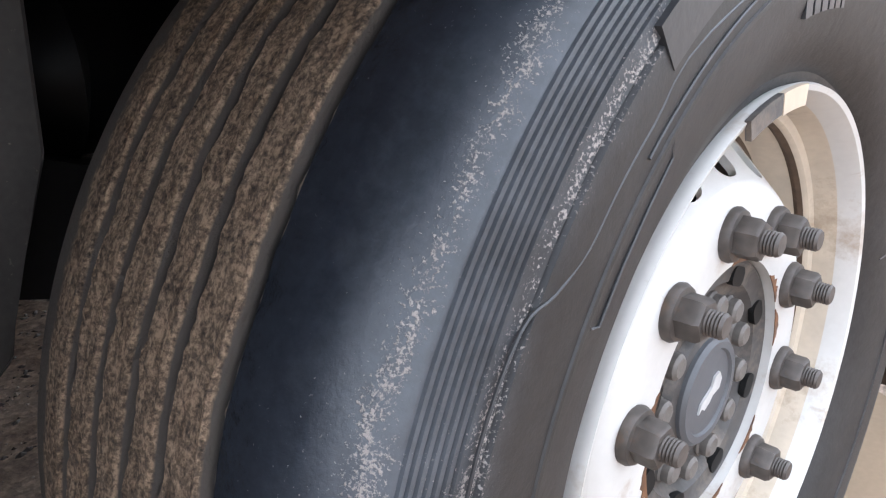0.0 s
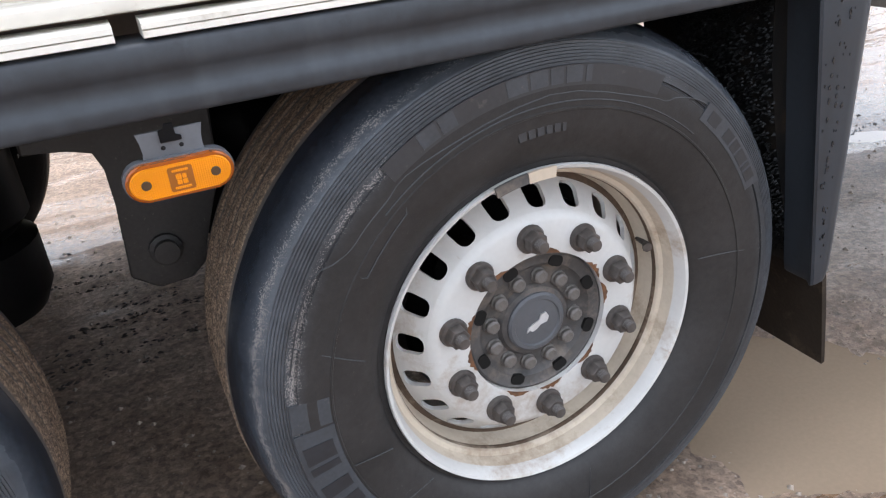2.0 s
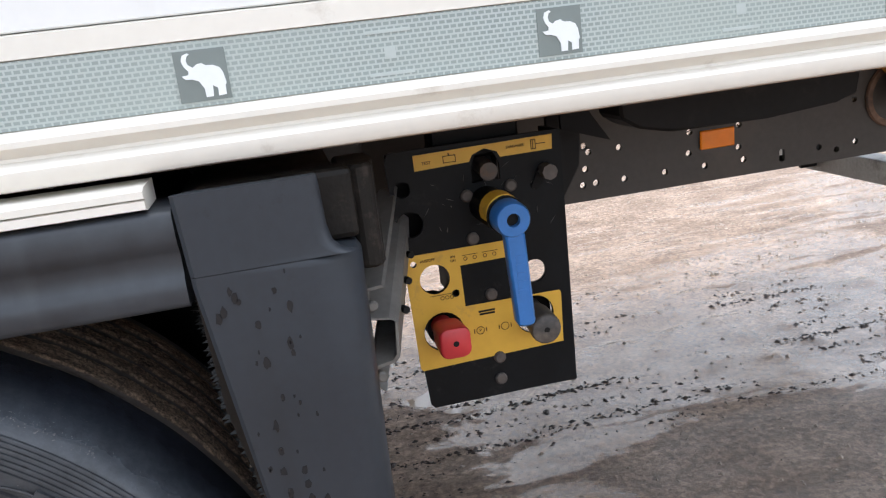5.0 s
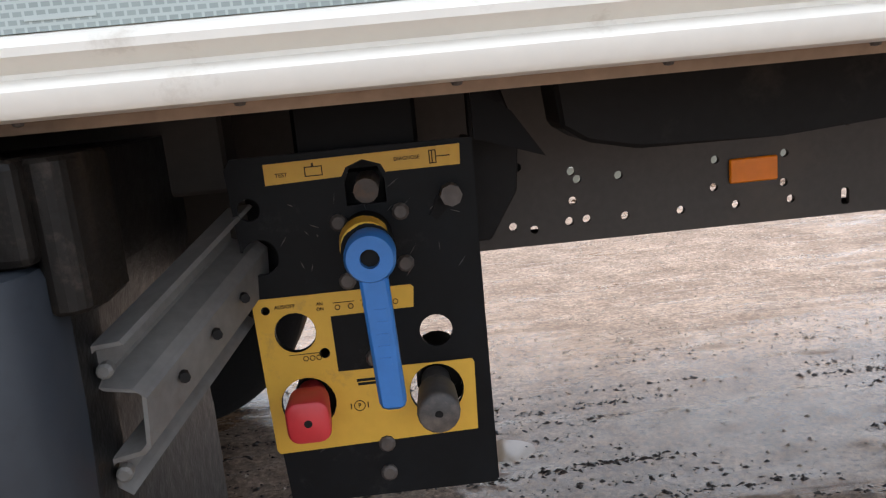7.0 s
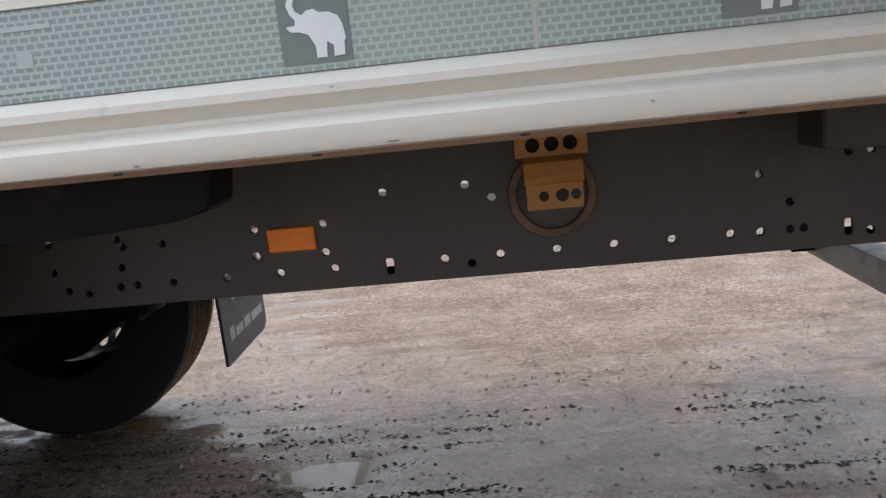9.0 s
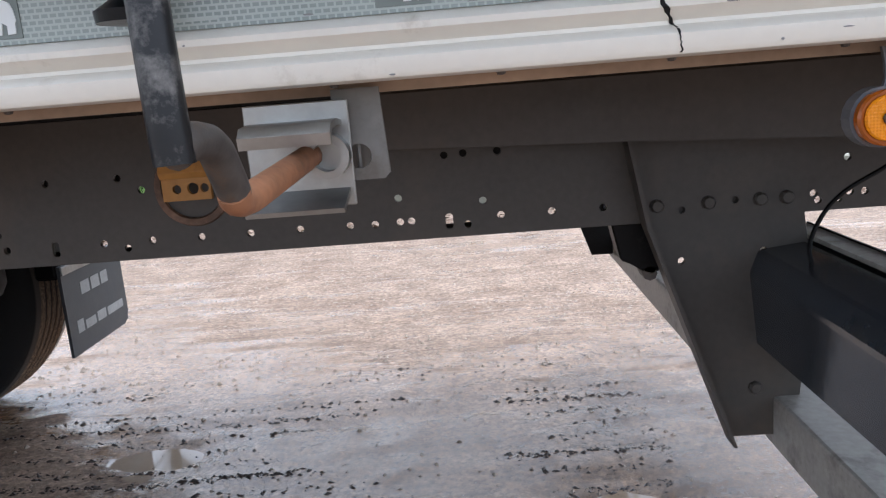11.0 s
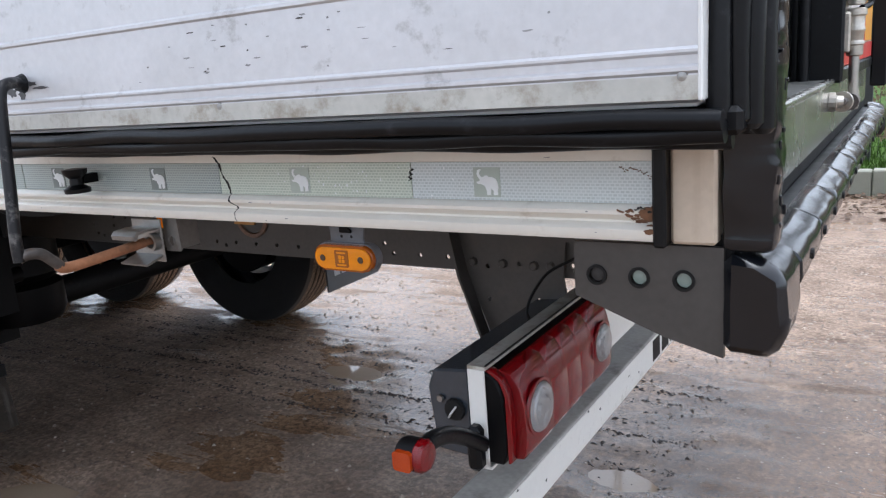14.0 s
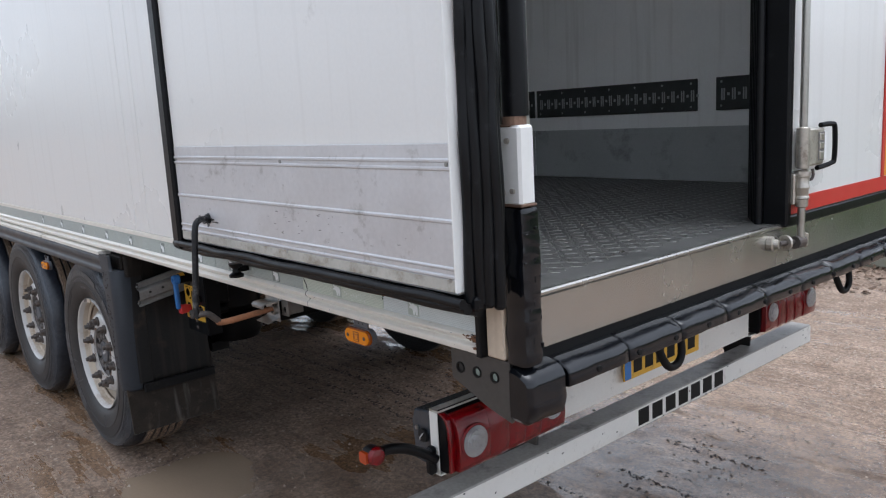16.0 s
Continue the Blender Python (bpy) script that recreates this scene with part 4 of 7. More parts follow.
def emblem(x):
    z = 1.2275
    sq = tp("tape_square", box(x - 0.021, x + 0.021, 0.0005, 0.0016, z - 0.021, z + 0.021), M_TAPEDARK if x < 2.4 else M_TAPESQUARE, "square on the tape with a pale animal emblem")
    body = [(-0.0150, 0.0130), (-0.0135, 0.0175), (-0.0095, 0.0190), (-0.0075, 0.0180), (-0.0100, 0.0160), (-0.0110, 0.0130), (-0.0100, 0.0095), (-0.0065, 0.0070), (-0.0030, 0.0095), (0.0010, 0.0100), (0.0040, 0.0078), (0.0100, 0.0075), (0.0150, 0.0050), (0.0172, 0.0005), (0.0185, -0.0080), (0.0172, -0.0100), (0.0170, -0.0175), (0.0105, -0.0180), (0.0108, -0.0115), (0.0070, -0.0090), (0.0062, -0.0180), (0.0002, -0.0180), (0.0000, -0.0110), (-0.0035, -0.0045), (-0.0085, -0.0025), (-0.0140, -0.0020), (-0.0165, 0.0010), (-0.0110, 0.0015), (-0.0105, 0.0045), (-0.0135, 0.0080)]
    sub("emblem", prism([(x + a, z + b) for a, b in body], "y", -0.0006, 0.0006), M_TAPELIGHT, sq)


for x in EMBLEMS:
    emblem(x)
for x in (-0.375, 0.0, 0.36, 0.70, 1.040, 1.401, 1.99):
    for z in (1.208, 1.244):
        tp("tape_print", box(x - 0.020, x + 0.020, 0.0008, 0.0016, z, z + 0.0030), M_TAPEPRINT)
    tp("tape_print", box(x - 0.005, x + 0.005, 0.0008, 0.0016, 1.222, 1.232), M_TAPEPRINT)

# floor underside, cross members, chassis beams
tp("floor_edge", box(X0, XR - 0.10, 0.060, 0.105, 1.145, 1.1615), M_SHADOWBOARD, "brown dusty edge of the floor")
tp("floor_board", box(X0, XR - 0.06, 0.058, 2.54, 1.162, 1.274), M_SHADOWBOARD)
for i in range(30):
    x = -9.8 + 0.43 * i
    if x < XR - 0.2:
        tp("cross_member", prism([(x - 0.03, 1.161), (x + 0.03, 1.161), (x + 0.03, 1.155), (x + 0.004, 1.155), (x + 0.004, 1.10), (x - 0.004, 1.10), (x - 0.004, 1.155), (x - 0.03, 1.155)], "y", 0.72, 2.53), M_DARK)

YB = 0.610
holes = []
for x, z in HOLES:
    holes.append(circle(0.0062, 10, (x, z)))
for x, z in SLOTS:
    holes.append([(x + 0.006 * sx, z + dz) for sx, dz in ((-1, -0.009), (-0.6, -0.012), (0.6, -0.012), (1, -0.009), (1, 0.009), (0.6, 0.012), (-0.6, 0.012), (-1, 0.009))])
web = [(-9.0, 0.912), (2.925, 0.912), (2.990, 1.01), (2.990, 1.14), (-9.0, 1.14)]
diamond = [(2.880, 1.004), (2.915, 1.030), (2.946, 1.000), (2.911, 0.972)]
chassis = tp("chassis_beam", plate_with_holes(web, [*holes, diamond], YB, YB + 0.008), M_FRAME, "charcoal chassis beam with rows of drilled holes")
sub("flange", box(-9.0, 2.9, YB - 0.001, YB + 0.10, 1.142, 1.154), M_DARK, chassis)
sub("lower_flange", box(-9.0, 2.2, YB + 0.009, YB + 0.07, 0.912, 0.922), M_DARK, chassis)
tp("chassis_beam_right", box(-9.0, 2.9, 1.97, 1.985, 0.912, 1.154), M_DARK)
tp("outrigger_rail", box(-9, 0.70, 0.36, 0.42, 1.06, 1.15, 0.004), M_FRAME)
for x in (1.05, 1.75, 2.35, 2.8):
    tp("chassis_cross_tube", rod([(x, YB + 0.01, 1.05), (x, 1.97, 1.05)], 0.04, 14), M_DARK, smooth=True)

tp("hanging_plate", prism([(1.030, 1.15), (1.036, 1.100), (1.060, 1.084), (1.11, 1.073), (1.25, 1.072), (1.36, 1.080), (1.395, 1.088), (1.405, 1.15)], "y", 0.27, 0.345, 0.004), M_DARK, "black curved tray under the floor")

# ---- wheels ----
ZC = 0.528


def cone_band(r0, y0, r1, y1, n=20, phase=-0.22, mid=0.235):
    """A cone between two circles, with n rounded hand holes cut through it."""
    length = math.hypot(r1 - r0, y1 - y0)
    w = 2 * math.pi * mid / n
    bm = bmesh.new()
    k = 8
    rim_pts = [(w * i / k, 0) for i in range(k)] + [(w, length * i / 3) for i in range(3)] + [(w - w * i / k, length) for i in range(k)] + [(0, length - length * i / 3) for i in range(3)]
    hole = rounded(0.036, length * 0.80, 0.015, 6, (w / 2, length * 0.5))
    edges = []
    for pts in (rim_pts, hole):
        vs = [bm.verts.new((p[0], 0, p[1])) for p in pts]
        edges += [bm.edges.new((vs[i], vs[(i + 1) % len(vs)])) for i in range(len(vs))]
    bmesh.ops.triangle_fill(bm, use_beauty=True, edges=edges, normal=(0, -1, 0))
    one = [(v.co.x, v.co.z) for v in bm.verts]
    tris = [[v.index for v in f.verts] for f in bm.faces if not (bm.verts.index_update())]
    out = bmesh.new()
    for q in range(n):
        vs = []
        for u, s in one:
            a = 2 * math.pi * (q + u / w + phase) / n
            r, y = r0 + (r1 - r0) * s / length, y0 + (y1 - y0) * s / length
            vs.append(out.verts.new((r * math.sin(a), y, r * math.cos(a))))
        for t in tris:
            out.faces.new([vs[i] for i in t])
    bm.free()
    bmesh.ops.remove_doubles(out, verts=out.verts[:], dist=1e-5)
    return out


def wheel_meshes():
    prof = [(0.296, 0.055), (0.300, 0.040), (0.304, 0.028), (0.302, 0.022), (0.297, 0.024), (0.292, 0.034), (0.2885, 0.047)]
    rim = revolve(prof, segs=128)
    barrel = revolve([(0.2885, 0.047), (0.287, 0.055), (0.2845, 0.066), (0.2835, 0.071), (0.2755, 0.0735), (0.2725, 0.078), (0.2715, 0.084), (0.2722, 0.0885), (0.270, 0.094), (0.268, 0.118), (0.262, 0.128), (0.258, 0.131), (0.256, 0.150), (0.250, 0.260)], segs=128)
    weld = revolve([(0.2665, 0.1235), (0.2600, 0.1215), (0.2540, 0.1178)], segs=96)
    disc = cone_band(0.2545, 0.119, 0.2115, 0.067)
    revolve([(0.266, 0.126), (0.2545, 0.119)], segs=128, bm=disc)
    revolve([(0.2115, 0.067), (0.207, 0.0625), (0.201, 0.0585), (0.194, 0.0560), (0.150, 0.0560), (0.137, 0.0560), (0.1365, 0.080)], segs=128, bm=disc)
    bmesh.ops.remove_doubles(disc, verts=disc.verts[:], dist=1e-5)
    bmesh.ops.recalc_face_normals(disc, faces=disc.faces[:])
    bmesh.ops.solidify(disc, geom=disc.faces[:], thickness=0.008)
    hub = revolve([(0.138, 0.120), (0.138, 0.074), (0.135, 0.066), (0.131, 0.064), (0.127, 0.067), (0.112, 0.069), (0.106, 0.077), (0.100, 0.080), (0.072, 0.080), (0.066, 0.072), (0.056, 0.070)], segs=72)
    cap = revolve([(0.057, 0.080), (0.057, 0.066), (0.053, 0.062), (0.046, 0.062), (0.044, 0.065), (0.02, 0.065)], segs=48)
    nut = bmesh.new()
    revolve([(0.0255, 0.0), (0.0260, -0.004), (0.0235, -0.009), (0.019, -0.0095)], (0, 0, 0), 20, nut)
    revolve([(0.0200, -0.009), (0.0200, -0.026), (0.0175, -0.030), (0.0135, -0.030)], (0, 0, 0), 6, nut)
    revolve([(0.0115 if q % 2 else 0.0105, -0.029 - 0.0015 * q) for q in range(10)] + [(0.0095, -0.0455), (0.004, -0.0455)], (0, 0, 0), 12, nut)
    small = bmesh.new()
    revolve([(0.0150, 0.0), (0.0150, -0.003), (0.0130, -0.005), (0.0130, -0.0125), (0.0095, -0.0155), (0.004, -0.0155)], (0, 0, 0), 12, small)
    drum = revolve([(0.215, 0.16), (0.215, 0.20), (0.22, 0.34), (0.02, 0.345)], segs=48)
    # tyre: sidewall bead, bulge, fine shoulder ribs, rounded shoulder
    side = [(0.289, 0.055), (0.298, 0.038), (0.305, 0.034), (0.312, 0.033), (0.318, 0.026), (0.345, 0.012), (0.375, 0.004), (0.396, 0.001), (0.397, -0.001), (0.40, -0.001), (0.401, 0.0005), (0.43, -0.001), (0.450, 0.0), (0.4515, 0.0035), (0.4545, 0.0040), (0.456, 0.001), (0.462, 0.003)]
    r, y = 0.466, 0.004
    for k in range(7):
        side += [(r, y - 0.0010), (r + 0.0027, y - 0.0006), (r + 0.0031, y + 0.0016), (r + 0.0042, y + 0.0018)]
        r, y = r + 0.0045, y + 0.0017
    side += [(0.500, 0.018), (0.508, 0.027), (0.517, 0.041), (0.524, 0.058), (0.5285, 0.078), (0.531, 0.096), (0.5315, 0.104)]
    tread = [(0.5315, 0.104), (0.516, 0.106), (0.516, 0.112), (0.5300, 0.114), (0.5345, 0.118)]
    for y in (0.155, 0.193, 0.232, 0.271):
        tread += [(0.535, y - 0.008), (0.5305, y - 0.0055), (0.519, y - 0.004), (0.519, y + 0.004), (0.5305, y + 0.0055), (0.535, y + 0.008)]
    tread += [(0.5335, 0.30), (0.528, 0.33), (0.515, 0.352), (0.49, 0.372), (0.44, 0.384), (0.38, 0.38), (0.32, 0.36), (0.289, 0.345)]
    fine = [tread[0]]
    for (r0, y0), (r1, y1) in zip(tread, tread[1:]):
        q = max(1, int(math.hypot(r1 - r0, y1 - y0) / 0.0035)) if y1 < 0.34 else 1
        fine += [(r0 + (r1 - r0) * k / q, y0 + (y1 - y0) * k / q) for k in range(1, q + 1)]
    tyre, band = revolve(side, segs=240), revolve(fine, segs=560)
    for body in (tyre, band):
        for v in body.verts:
            x, y, z = v.co
            if y > 0.085:
                fade = min(1, (y - 0.085) / 0.015) * max(0, min(1, (0.32 - y) / 0.03))
                rad, a = math.hypot(x, z), math.atan2(x, z)
                v.co.y += fade * (0.0032 * noise.noise((x * 16, 5 + y * 6, z * 16)) + 0.0012 * noise.noise((x * 60, 2, z * 60)))
                if body is band and rad > 0.527:
                    d = 0.0016 * noise.noise((x * 170, y * 170, z * 170)) + 0.0014 * noise.noise((a * 14, y * 210, 3)) + 0.0012 * noise.noise((x * 60, y * 90, z * 60))
                    v.co.x += x / rad * d * fade
                    v.co.z += z / rad * d * fade
    return {k: mesh_of(k, b, True) for k, b in dict(rim=rim, barrel=barrel, weld=weld, disc=disc, hub=hub, cap=cap, nut=nut, small=small, drum=drum, tyre=tyre, band=band).items()}


WM = wheel_meshes()


def arc_block(r0, r1, a0, a1, y=0.001, n=5):
    """A raised block on a tyre's side, between two radii and two angles from the top."""
    bm = bmesh.new()
    rows = []
    for yy in (y + 0.003, y - 0.0022):
        ring = []
        for r in (r0, r1):
            for i in range(n + 1):
                a = radians(a0 + (a1 - a0) * i / n)
                ring.append(bm.verts.new((r * math.sin(a), yy + (0.012 if r > 0.47 else 0.0), r * math.cos(a))))
        rows.append(ring)
    m = n + 1
    for i in range(n):
        bm.faces.new((rows[1][i], rows[1][i + 1], rows[1][m + i + 1], rows[1][m + i]))
        bm.faces.new((rows[0][i], rows[0][i + 1], rows[1][i + 1], rows[1][i]))
        bm.faces.new((rows[0][m + i], rows[0][m + i + 1], rows[1][m + i + 1], rows[1][m + i]))
    for i in (0, n):
        bm.faces.new((rows[0][i], rows[0][m + i], rows[1][m + i], rows[1][i]))
    return bm


def wheel(x, left, turn=0.0, marks=False):
    """turn: degrees by which the wheel is rolled on."""
    y = 0.008 if left else 2.565
    m = TR_INV @ pose(x, y, ZC, 0, turn if left else -turn, 0 if left else 180)
    w = part("wheel", WM["rim"], M_RIM, TR, "white-painted steel truck wheel with rust stains", at=m)
    part("disc", WM["disc"], M_RIM, w)
    part("barrel", WM["barrel"], M_BARREL, w, "brown-stained inner rim")
    part("weld_seam", WM["weld"], M_GRIME, w)
    part("tyre", WM["tyre"], M_TYRE if left else M_SHADETYRE, w, "black worn truck tyre with dusty sidewall" if left else "black inner side of a truck tyre with shade in its colour")
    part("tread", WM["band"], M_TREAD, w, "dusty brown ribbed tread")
    part("brake_drum", WM["drum"], M_BLACK, w)
    h = part("hub", WM["hub"], M_HUB, w, "grey dirty cast hub cover")
    part("hub_cap", WM["cap"], M_CAP, w, "grey plastic centre cap with a worn emblem")
    for k in range(10):
        a = radians(-3.8 + 36 * k)
        part("wheel_nut", WM["nut"], M_NUT, w, at=pose(0.1715 * math.sin(a), 0.0560, 0.1715 * math.cos(a), 0, 11 * k, 0))
    for k in range(12):
        a = radians(10 + 30 * k)
        part("hub_bolt", WM["small"], M_BOLT, w, at=pose(0.086 * math.sin(a), 0.080, 0.086 * math.cos(a)))
    if marks:
        em = [(-0.022, -0.016), (-0.016, -0.012), (-0.010, -0.016), (0.0, -0.012), (0.006, -0.006), (0.020, -0.004), (0.024, 0.006), (0.018, 0.016), (0.008, 0.014), (0.004, 0.004), (-0.010, -0.002), (-0.018, -0.006)]
        part("cap_emblem", prism(em, "y", 0.0625, 0.0648), M_SILVER, w)
        part("stain_ring", revolve([(0.2722, 0.0786), (0.2709, 0.0842), (0.2716, 0.0890)], segs=96), M_GRIME, w)
        for k in range(9):
            # ragged rust round the hub's edge
            a0 = 40 * k + 9 * math.sin(k * 2.3)
            q = [((0.1375 + (0.004 + 0.006 * abs(math.sin(i * 1.7 + k))) * math.sin(math.pi * i / 9)) , a0 + i * 2.2) for i in range(10)]
            ring_ = [(r * math.sin(radians(a)), r * math.cos(radians(a))) for r, a in q] + [(0.1365 * math.sin(radians(a)), 0.1365 * math.cos(radians(a))) for r, a in reversed(q)]
            part("rust_edge", prism(ring_, "y", 0.0553, 0.0561), M_RUSTRUN, w)
        for k in range(8):
            a = radians(22 + 45 * k)
            part("hub_slot", prism(rounded(0.028, 0.020, 0.008), "y", 0.0655, 0.0720), M_INK, w, at=pose(0.1175 * math.sin(a), 0, 0.1175 * math.cos(a), 0, math.degrees(a), 0))
        part("valve", rod([(0.262, 0.128, 0.070), (0.258, 0.095, 0.070), (0.252, 0.080, 0.068)], [0.006, 0.006, 0.010], 8), M_NUT, w)
        part("sidewall_panel", arc_block(0.433, 0.4640, -36, 27, 0.0007, 40), M_SIDEWALL, w)
        part("sidewall_panel", arc_block(0.434, 0.4660, 41, 66.5, 0.0007, 24), M_BAND, w, "blue-grey raised band on the tyre")
        part("sidewall_panel", arc_block(0.403, 0.4660, -91.0, -84.5, 0.0016, 8), M_BAND, w)
        part("sidewall_panel", arc_block(0.401, 0.4660, -146, -91.6, 0.0012, 40), M_BAND, w, "blue-grey raised band on the tyre")
        for a0, a1 in UPPER_MARKS:
            part("sidewall_mark", arc_block(0.438, 0.4620, a0, a1, 0.0000), M_BAND, w)
        for a0, a1 in SIDE_MARKS:
            part("sidewall_mark", arc_block(0.440, 0.4600, a0, a1, 0.0000), M_BANDINK, w)
        for a0, a1 in LOWER_MARKS:
            part("sidewall_mark", arc_block(0.410, 0.4590, a0, a1, 0.0002), M_BANDINK, w)
        for a0, a1 in ((-8, -6), (-5.4, -3.6), (-3, -1.2), (-0.6, 1), (1.6, 3.2), (3.8, 4.8)):
            part("sidewall_mark", arc_block(0.364, 0.3770, a0, a1, 0.0056), M_LETTER, w)
        for a, r0, r1 in ((79, 0.312, 0.452), (-128, 0.318, 0.395), (-108, 0.330, 0.398), (-77, 0.345, 0.470), (168, 0.33, 0.42)):
            part("mould_line", rod([(r * math.sin(radians(a + 40 * (r - r0))), 0.0005 + 0.11 * max(0, 0.40 - r) ** 1.3, r * math.cos(radians(a + 40 * (r - r0)))) for r in [r0 + (r1 - r0) * i / 10 for i in range(11)]], 0.0009, 6), M_LETTER, w)
        part("relief_line", rod([(0.41 * math.sin(radians(a)), -0.0005, 0.41 * math.cos(radians(a))) for a in range(-42, 44, 2)], 0.0012, 6), M_SIDEWALL, w)
        part("relief_line", rod(curve_pts([(r * math.sin(radians(a)), 0.0, r * math.cos(radians(a))) for a, r in ((-78, 0.462), (-66, 0.462), (-58, 0.458), (-55, 0.440), (-51, 0.426), (-46, 0.424), (-40, 0.422), (-30, 0.424), (0, 0.424), (24, 0.424), (30, 0.43), (33, 0.444), (40, 0.46), (52, 0.463))], 4), 0.0013, 6), M_SIDEWALL, w)
        part("relief_line", rod([(r * math.sin(radians(a)), 0.0025, r * math.cos(radians(a))) for a, r in ((-38.5, 0.400), (-44, 0.400), (-50, 0.399), (-55.5, 0.396), (-56, 0.388), (-55.5, 0.380), (-50, 0.380), (-44, 0.381), (-39, 0.383), (-38, 0.392), (-38.5, 0.400))], 0.0011, 6), M_SIDEWALL, w)
        part("balance_weight", arc_block(0.287, 0.304, -17, -5.7, 0.021), M_HUB, w)
        part("weight_clip", arc_block(0.286, 0.304, -5.6, 4, 0.0205), M_CREAMPOST, w)
    return w


UPPER_MARKS = [(-28, -24), (-23.4, -20), (-9, -4.6), (-4, -0.2), (0.4, 3.2), (3.8, 7.4), (8.2, 9.6)]
SIDE_MARKS = [(43, 46.5), (49.5, 52.5), (53.2, 55.6), (56.2, 59.6), (60.2, 61.2), (61.8, 64.6)]
LOWER_MARKS = [(-95 - 5.4 * k - w, -95 - 5.4 * k) for k, w in enumerate((4.4, 1.8, 3.4, 3.6, 4.4, 4.2, 2.0, 4.6))]
wheel(0.018, True, 0, True)
wheel(-1.31, True, 23)
wheel(-2.62, True, 51)
for x, a in ((-0.03, 12), (-1.34, 33), (-2.65, 70)):
    wheel(x, False, a)
for x in (0.0, -1.31, -2.62):
    ax = tp("axle", rod([(x, 0.33, ZC), (x, 2.27, ZC)], 0.065, 20), M_DARK, smooth=True)
    for y in (0.56, 2.04):
        arm = prism([(x - 0.60, 0.80), (x - 0.5, 0.82), (x - 0.1, 0.67), (x + 0.1, 0.64), (x + 0.42, 0.55), (x + 0.42, 0.50), (x + 0.05, 0.54), (x - 0.12, 0.56), (x - 0.56, 0.70)], "y", y - 0.05, y + 0.05)
        tp("trailing_arm", arm, M_DARK)
        hang = [(x + a, z) for a, z in ((-0.72, 1.06), (-0.40, 1.06), (-0.42, 0.80), (-0.454, 0.732), (-0.477, 0.644), (-0.506, 0.619), (-0.568, 0.615), (-0.612, 0.649), (-0.602, 0.78), (-0.599, 0.857), (-0.611, 0.892), (-0.65, 0.904), (-0.72, 0.905))]
        for y0 in (y - 0.125, y + 0.06):
            tp("hanger_bracket", prism(hang, "y", y0, y0 + 0.015, 0.004), M_HANGER)
        tp("pivot_bolt", revolve([(0.030, y - 0.125), (0.030, y - 0.135), (0.022, y - 0.138), (0.022, y - 0.150), (0.004, y - 0.151)], (x - 0.541, 0, 0.69), 14), M_HANGER)
        tp("pivot_pin", rod([(x - 0.541, y - 0.10, 0.69), (x - 0.541, y + 0.055, 0.69)], 0.03, 14), M_DARK)
        tp("brake_chamber", rod([(x - 0.42, y + 0.06, 0.845), (x - 0.36, y + 0.06, 0.845), (x - 0.345, y + 0.06, 0.845), (x - 0.335, y + 0.06, 0.845), (x - 0.20, y + 0.06, 0.83)], [0.07, 0.09, 0.10, 0.09, 0.085], 22), M_BLACK, smooth=True)
        tp("air_spring", revolve([(0.13, 0.56), (0.15, 0.60), (0.15, 0.70), (0.12, 0.72), (0.15, 0.75), (0.15, 0.9), (0.12, 0.93)], (x + 0.405, y + (0.10 if y < 1 else -0.10), 0), 28, axis="z"), M_BLACK, smooth=True)

# ---- wheel-arch beam, mudguard, flap ----
tp("side_beam", prism([(-0.024, 1.124), (-0.028, 1.122), (-0.030, 1.118), (-0.030, 1.100), (-0.029, 1.094), (-0.0258, 1.089), (-0.0240, 1.085), (-0.0240, 1.071), (-0.0258, 1.067), (-0.029, 1.062), (-0.030, 1.056), (-0.030, 1.044), (-0.028, 1.040), (-0.024, 1.038), (0.045, 1.038), (0.045, 1.124)], "x", -9.0, 0.496), M_BEAM, "charcoal side beam above the wheels", True)
for a, b in ((-3.4, -0.545), (-0.515, 0.478)):
    tp("rail_strip", prism([(-0.022, 1.1455), (-0.030, 1.143), (-0.030, 1.137), (-0.024, 1.136), (-0.030, 1.135), (-0.030, 1.128), (-0.022, 1.126), (0.03, 1.126), (0.03, 1.1455)], "x", a, b), M_RAIL, "double cream strip under the rail", True)
def loft(rows):
    """Joins outlines of equal length, given as points, into one closed body."""
    bm = bmesh.new()
    rings = [[bm.verts.new(p) for p in r] for r in rows]
    k = len(rings[0])
    for ra, rb in zip(rings, rings[1:]):
        for i in range(k):
            bm.faces.new((ra[i], ra[(i + 1) % k], rb[(i + 1) % k], rb[i]))
    bm.faces.new(rings[0][::-1])
    bm.faces.new(rings[-1])
    return bm


def guard_row(z, xl, xr, out=-0.034):
    """Outline of the guard's outer shell at one height, with its rounded rear corner."""
    return [(xl, out + 0.004, z), (xl + 0.004, out, z), (xr - 0.050, out, z), (xr - 0.036, out + 0.002, z), (xr - 0.020, out + 0.010, z), (xr - 0.008, out + 0.024, z), (xr - 0.001, out + 0.044, z), (xr, 0.048, z), (xl + 0.012, 0.048, z), (xl + 0.012, out + 0.02, z)]


def thin_row(z, xl, xr, out=-0.034):
    """Outline of the guard's upper part, a thin sheet with a rolled edge."""
    return [(xl, out + 0.004, z), (xl + 0.004, out, z), (xr - 0.014, out, z), (xr - 0.008, out + 0.001, z), (xr - 0.004, out + 0.003, z), (xr - 0.001, out + 0.007, z), (xr, out + 0.011, z), (xr - 0.002, out + 0.014, z), (xl + 0.012, out + 0.014, z), (xl + 0.012, out + 0.012, z)]


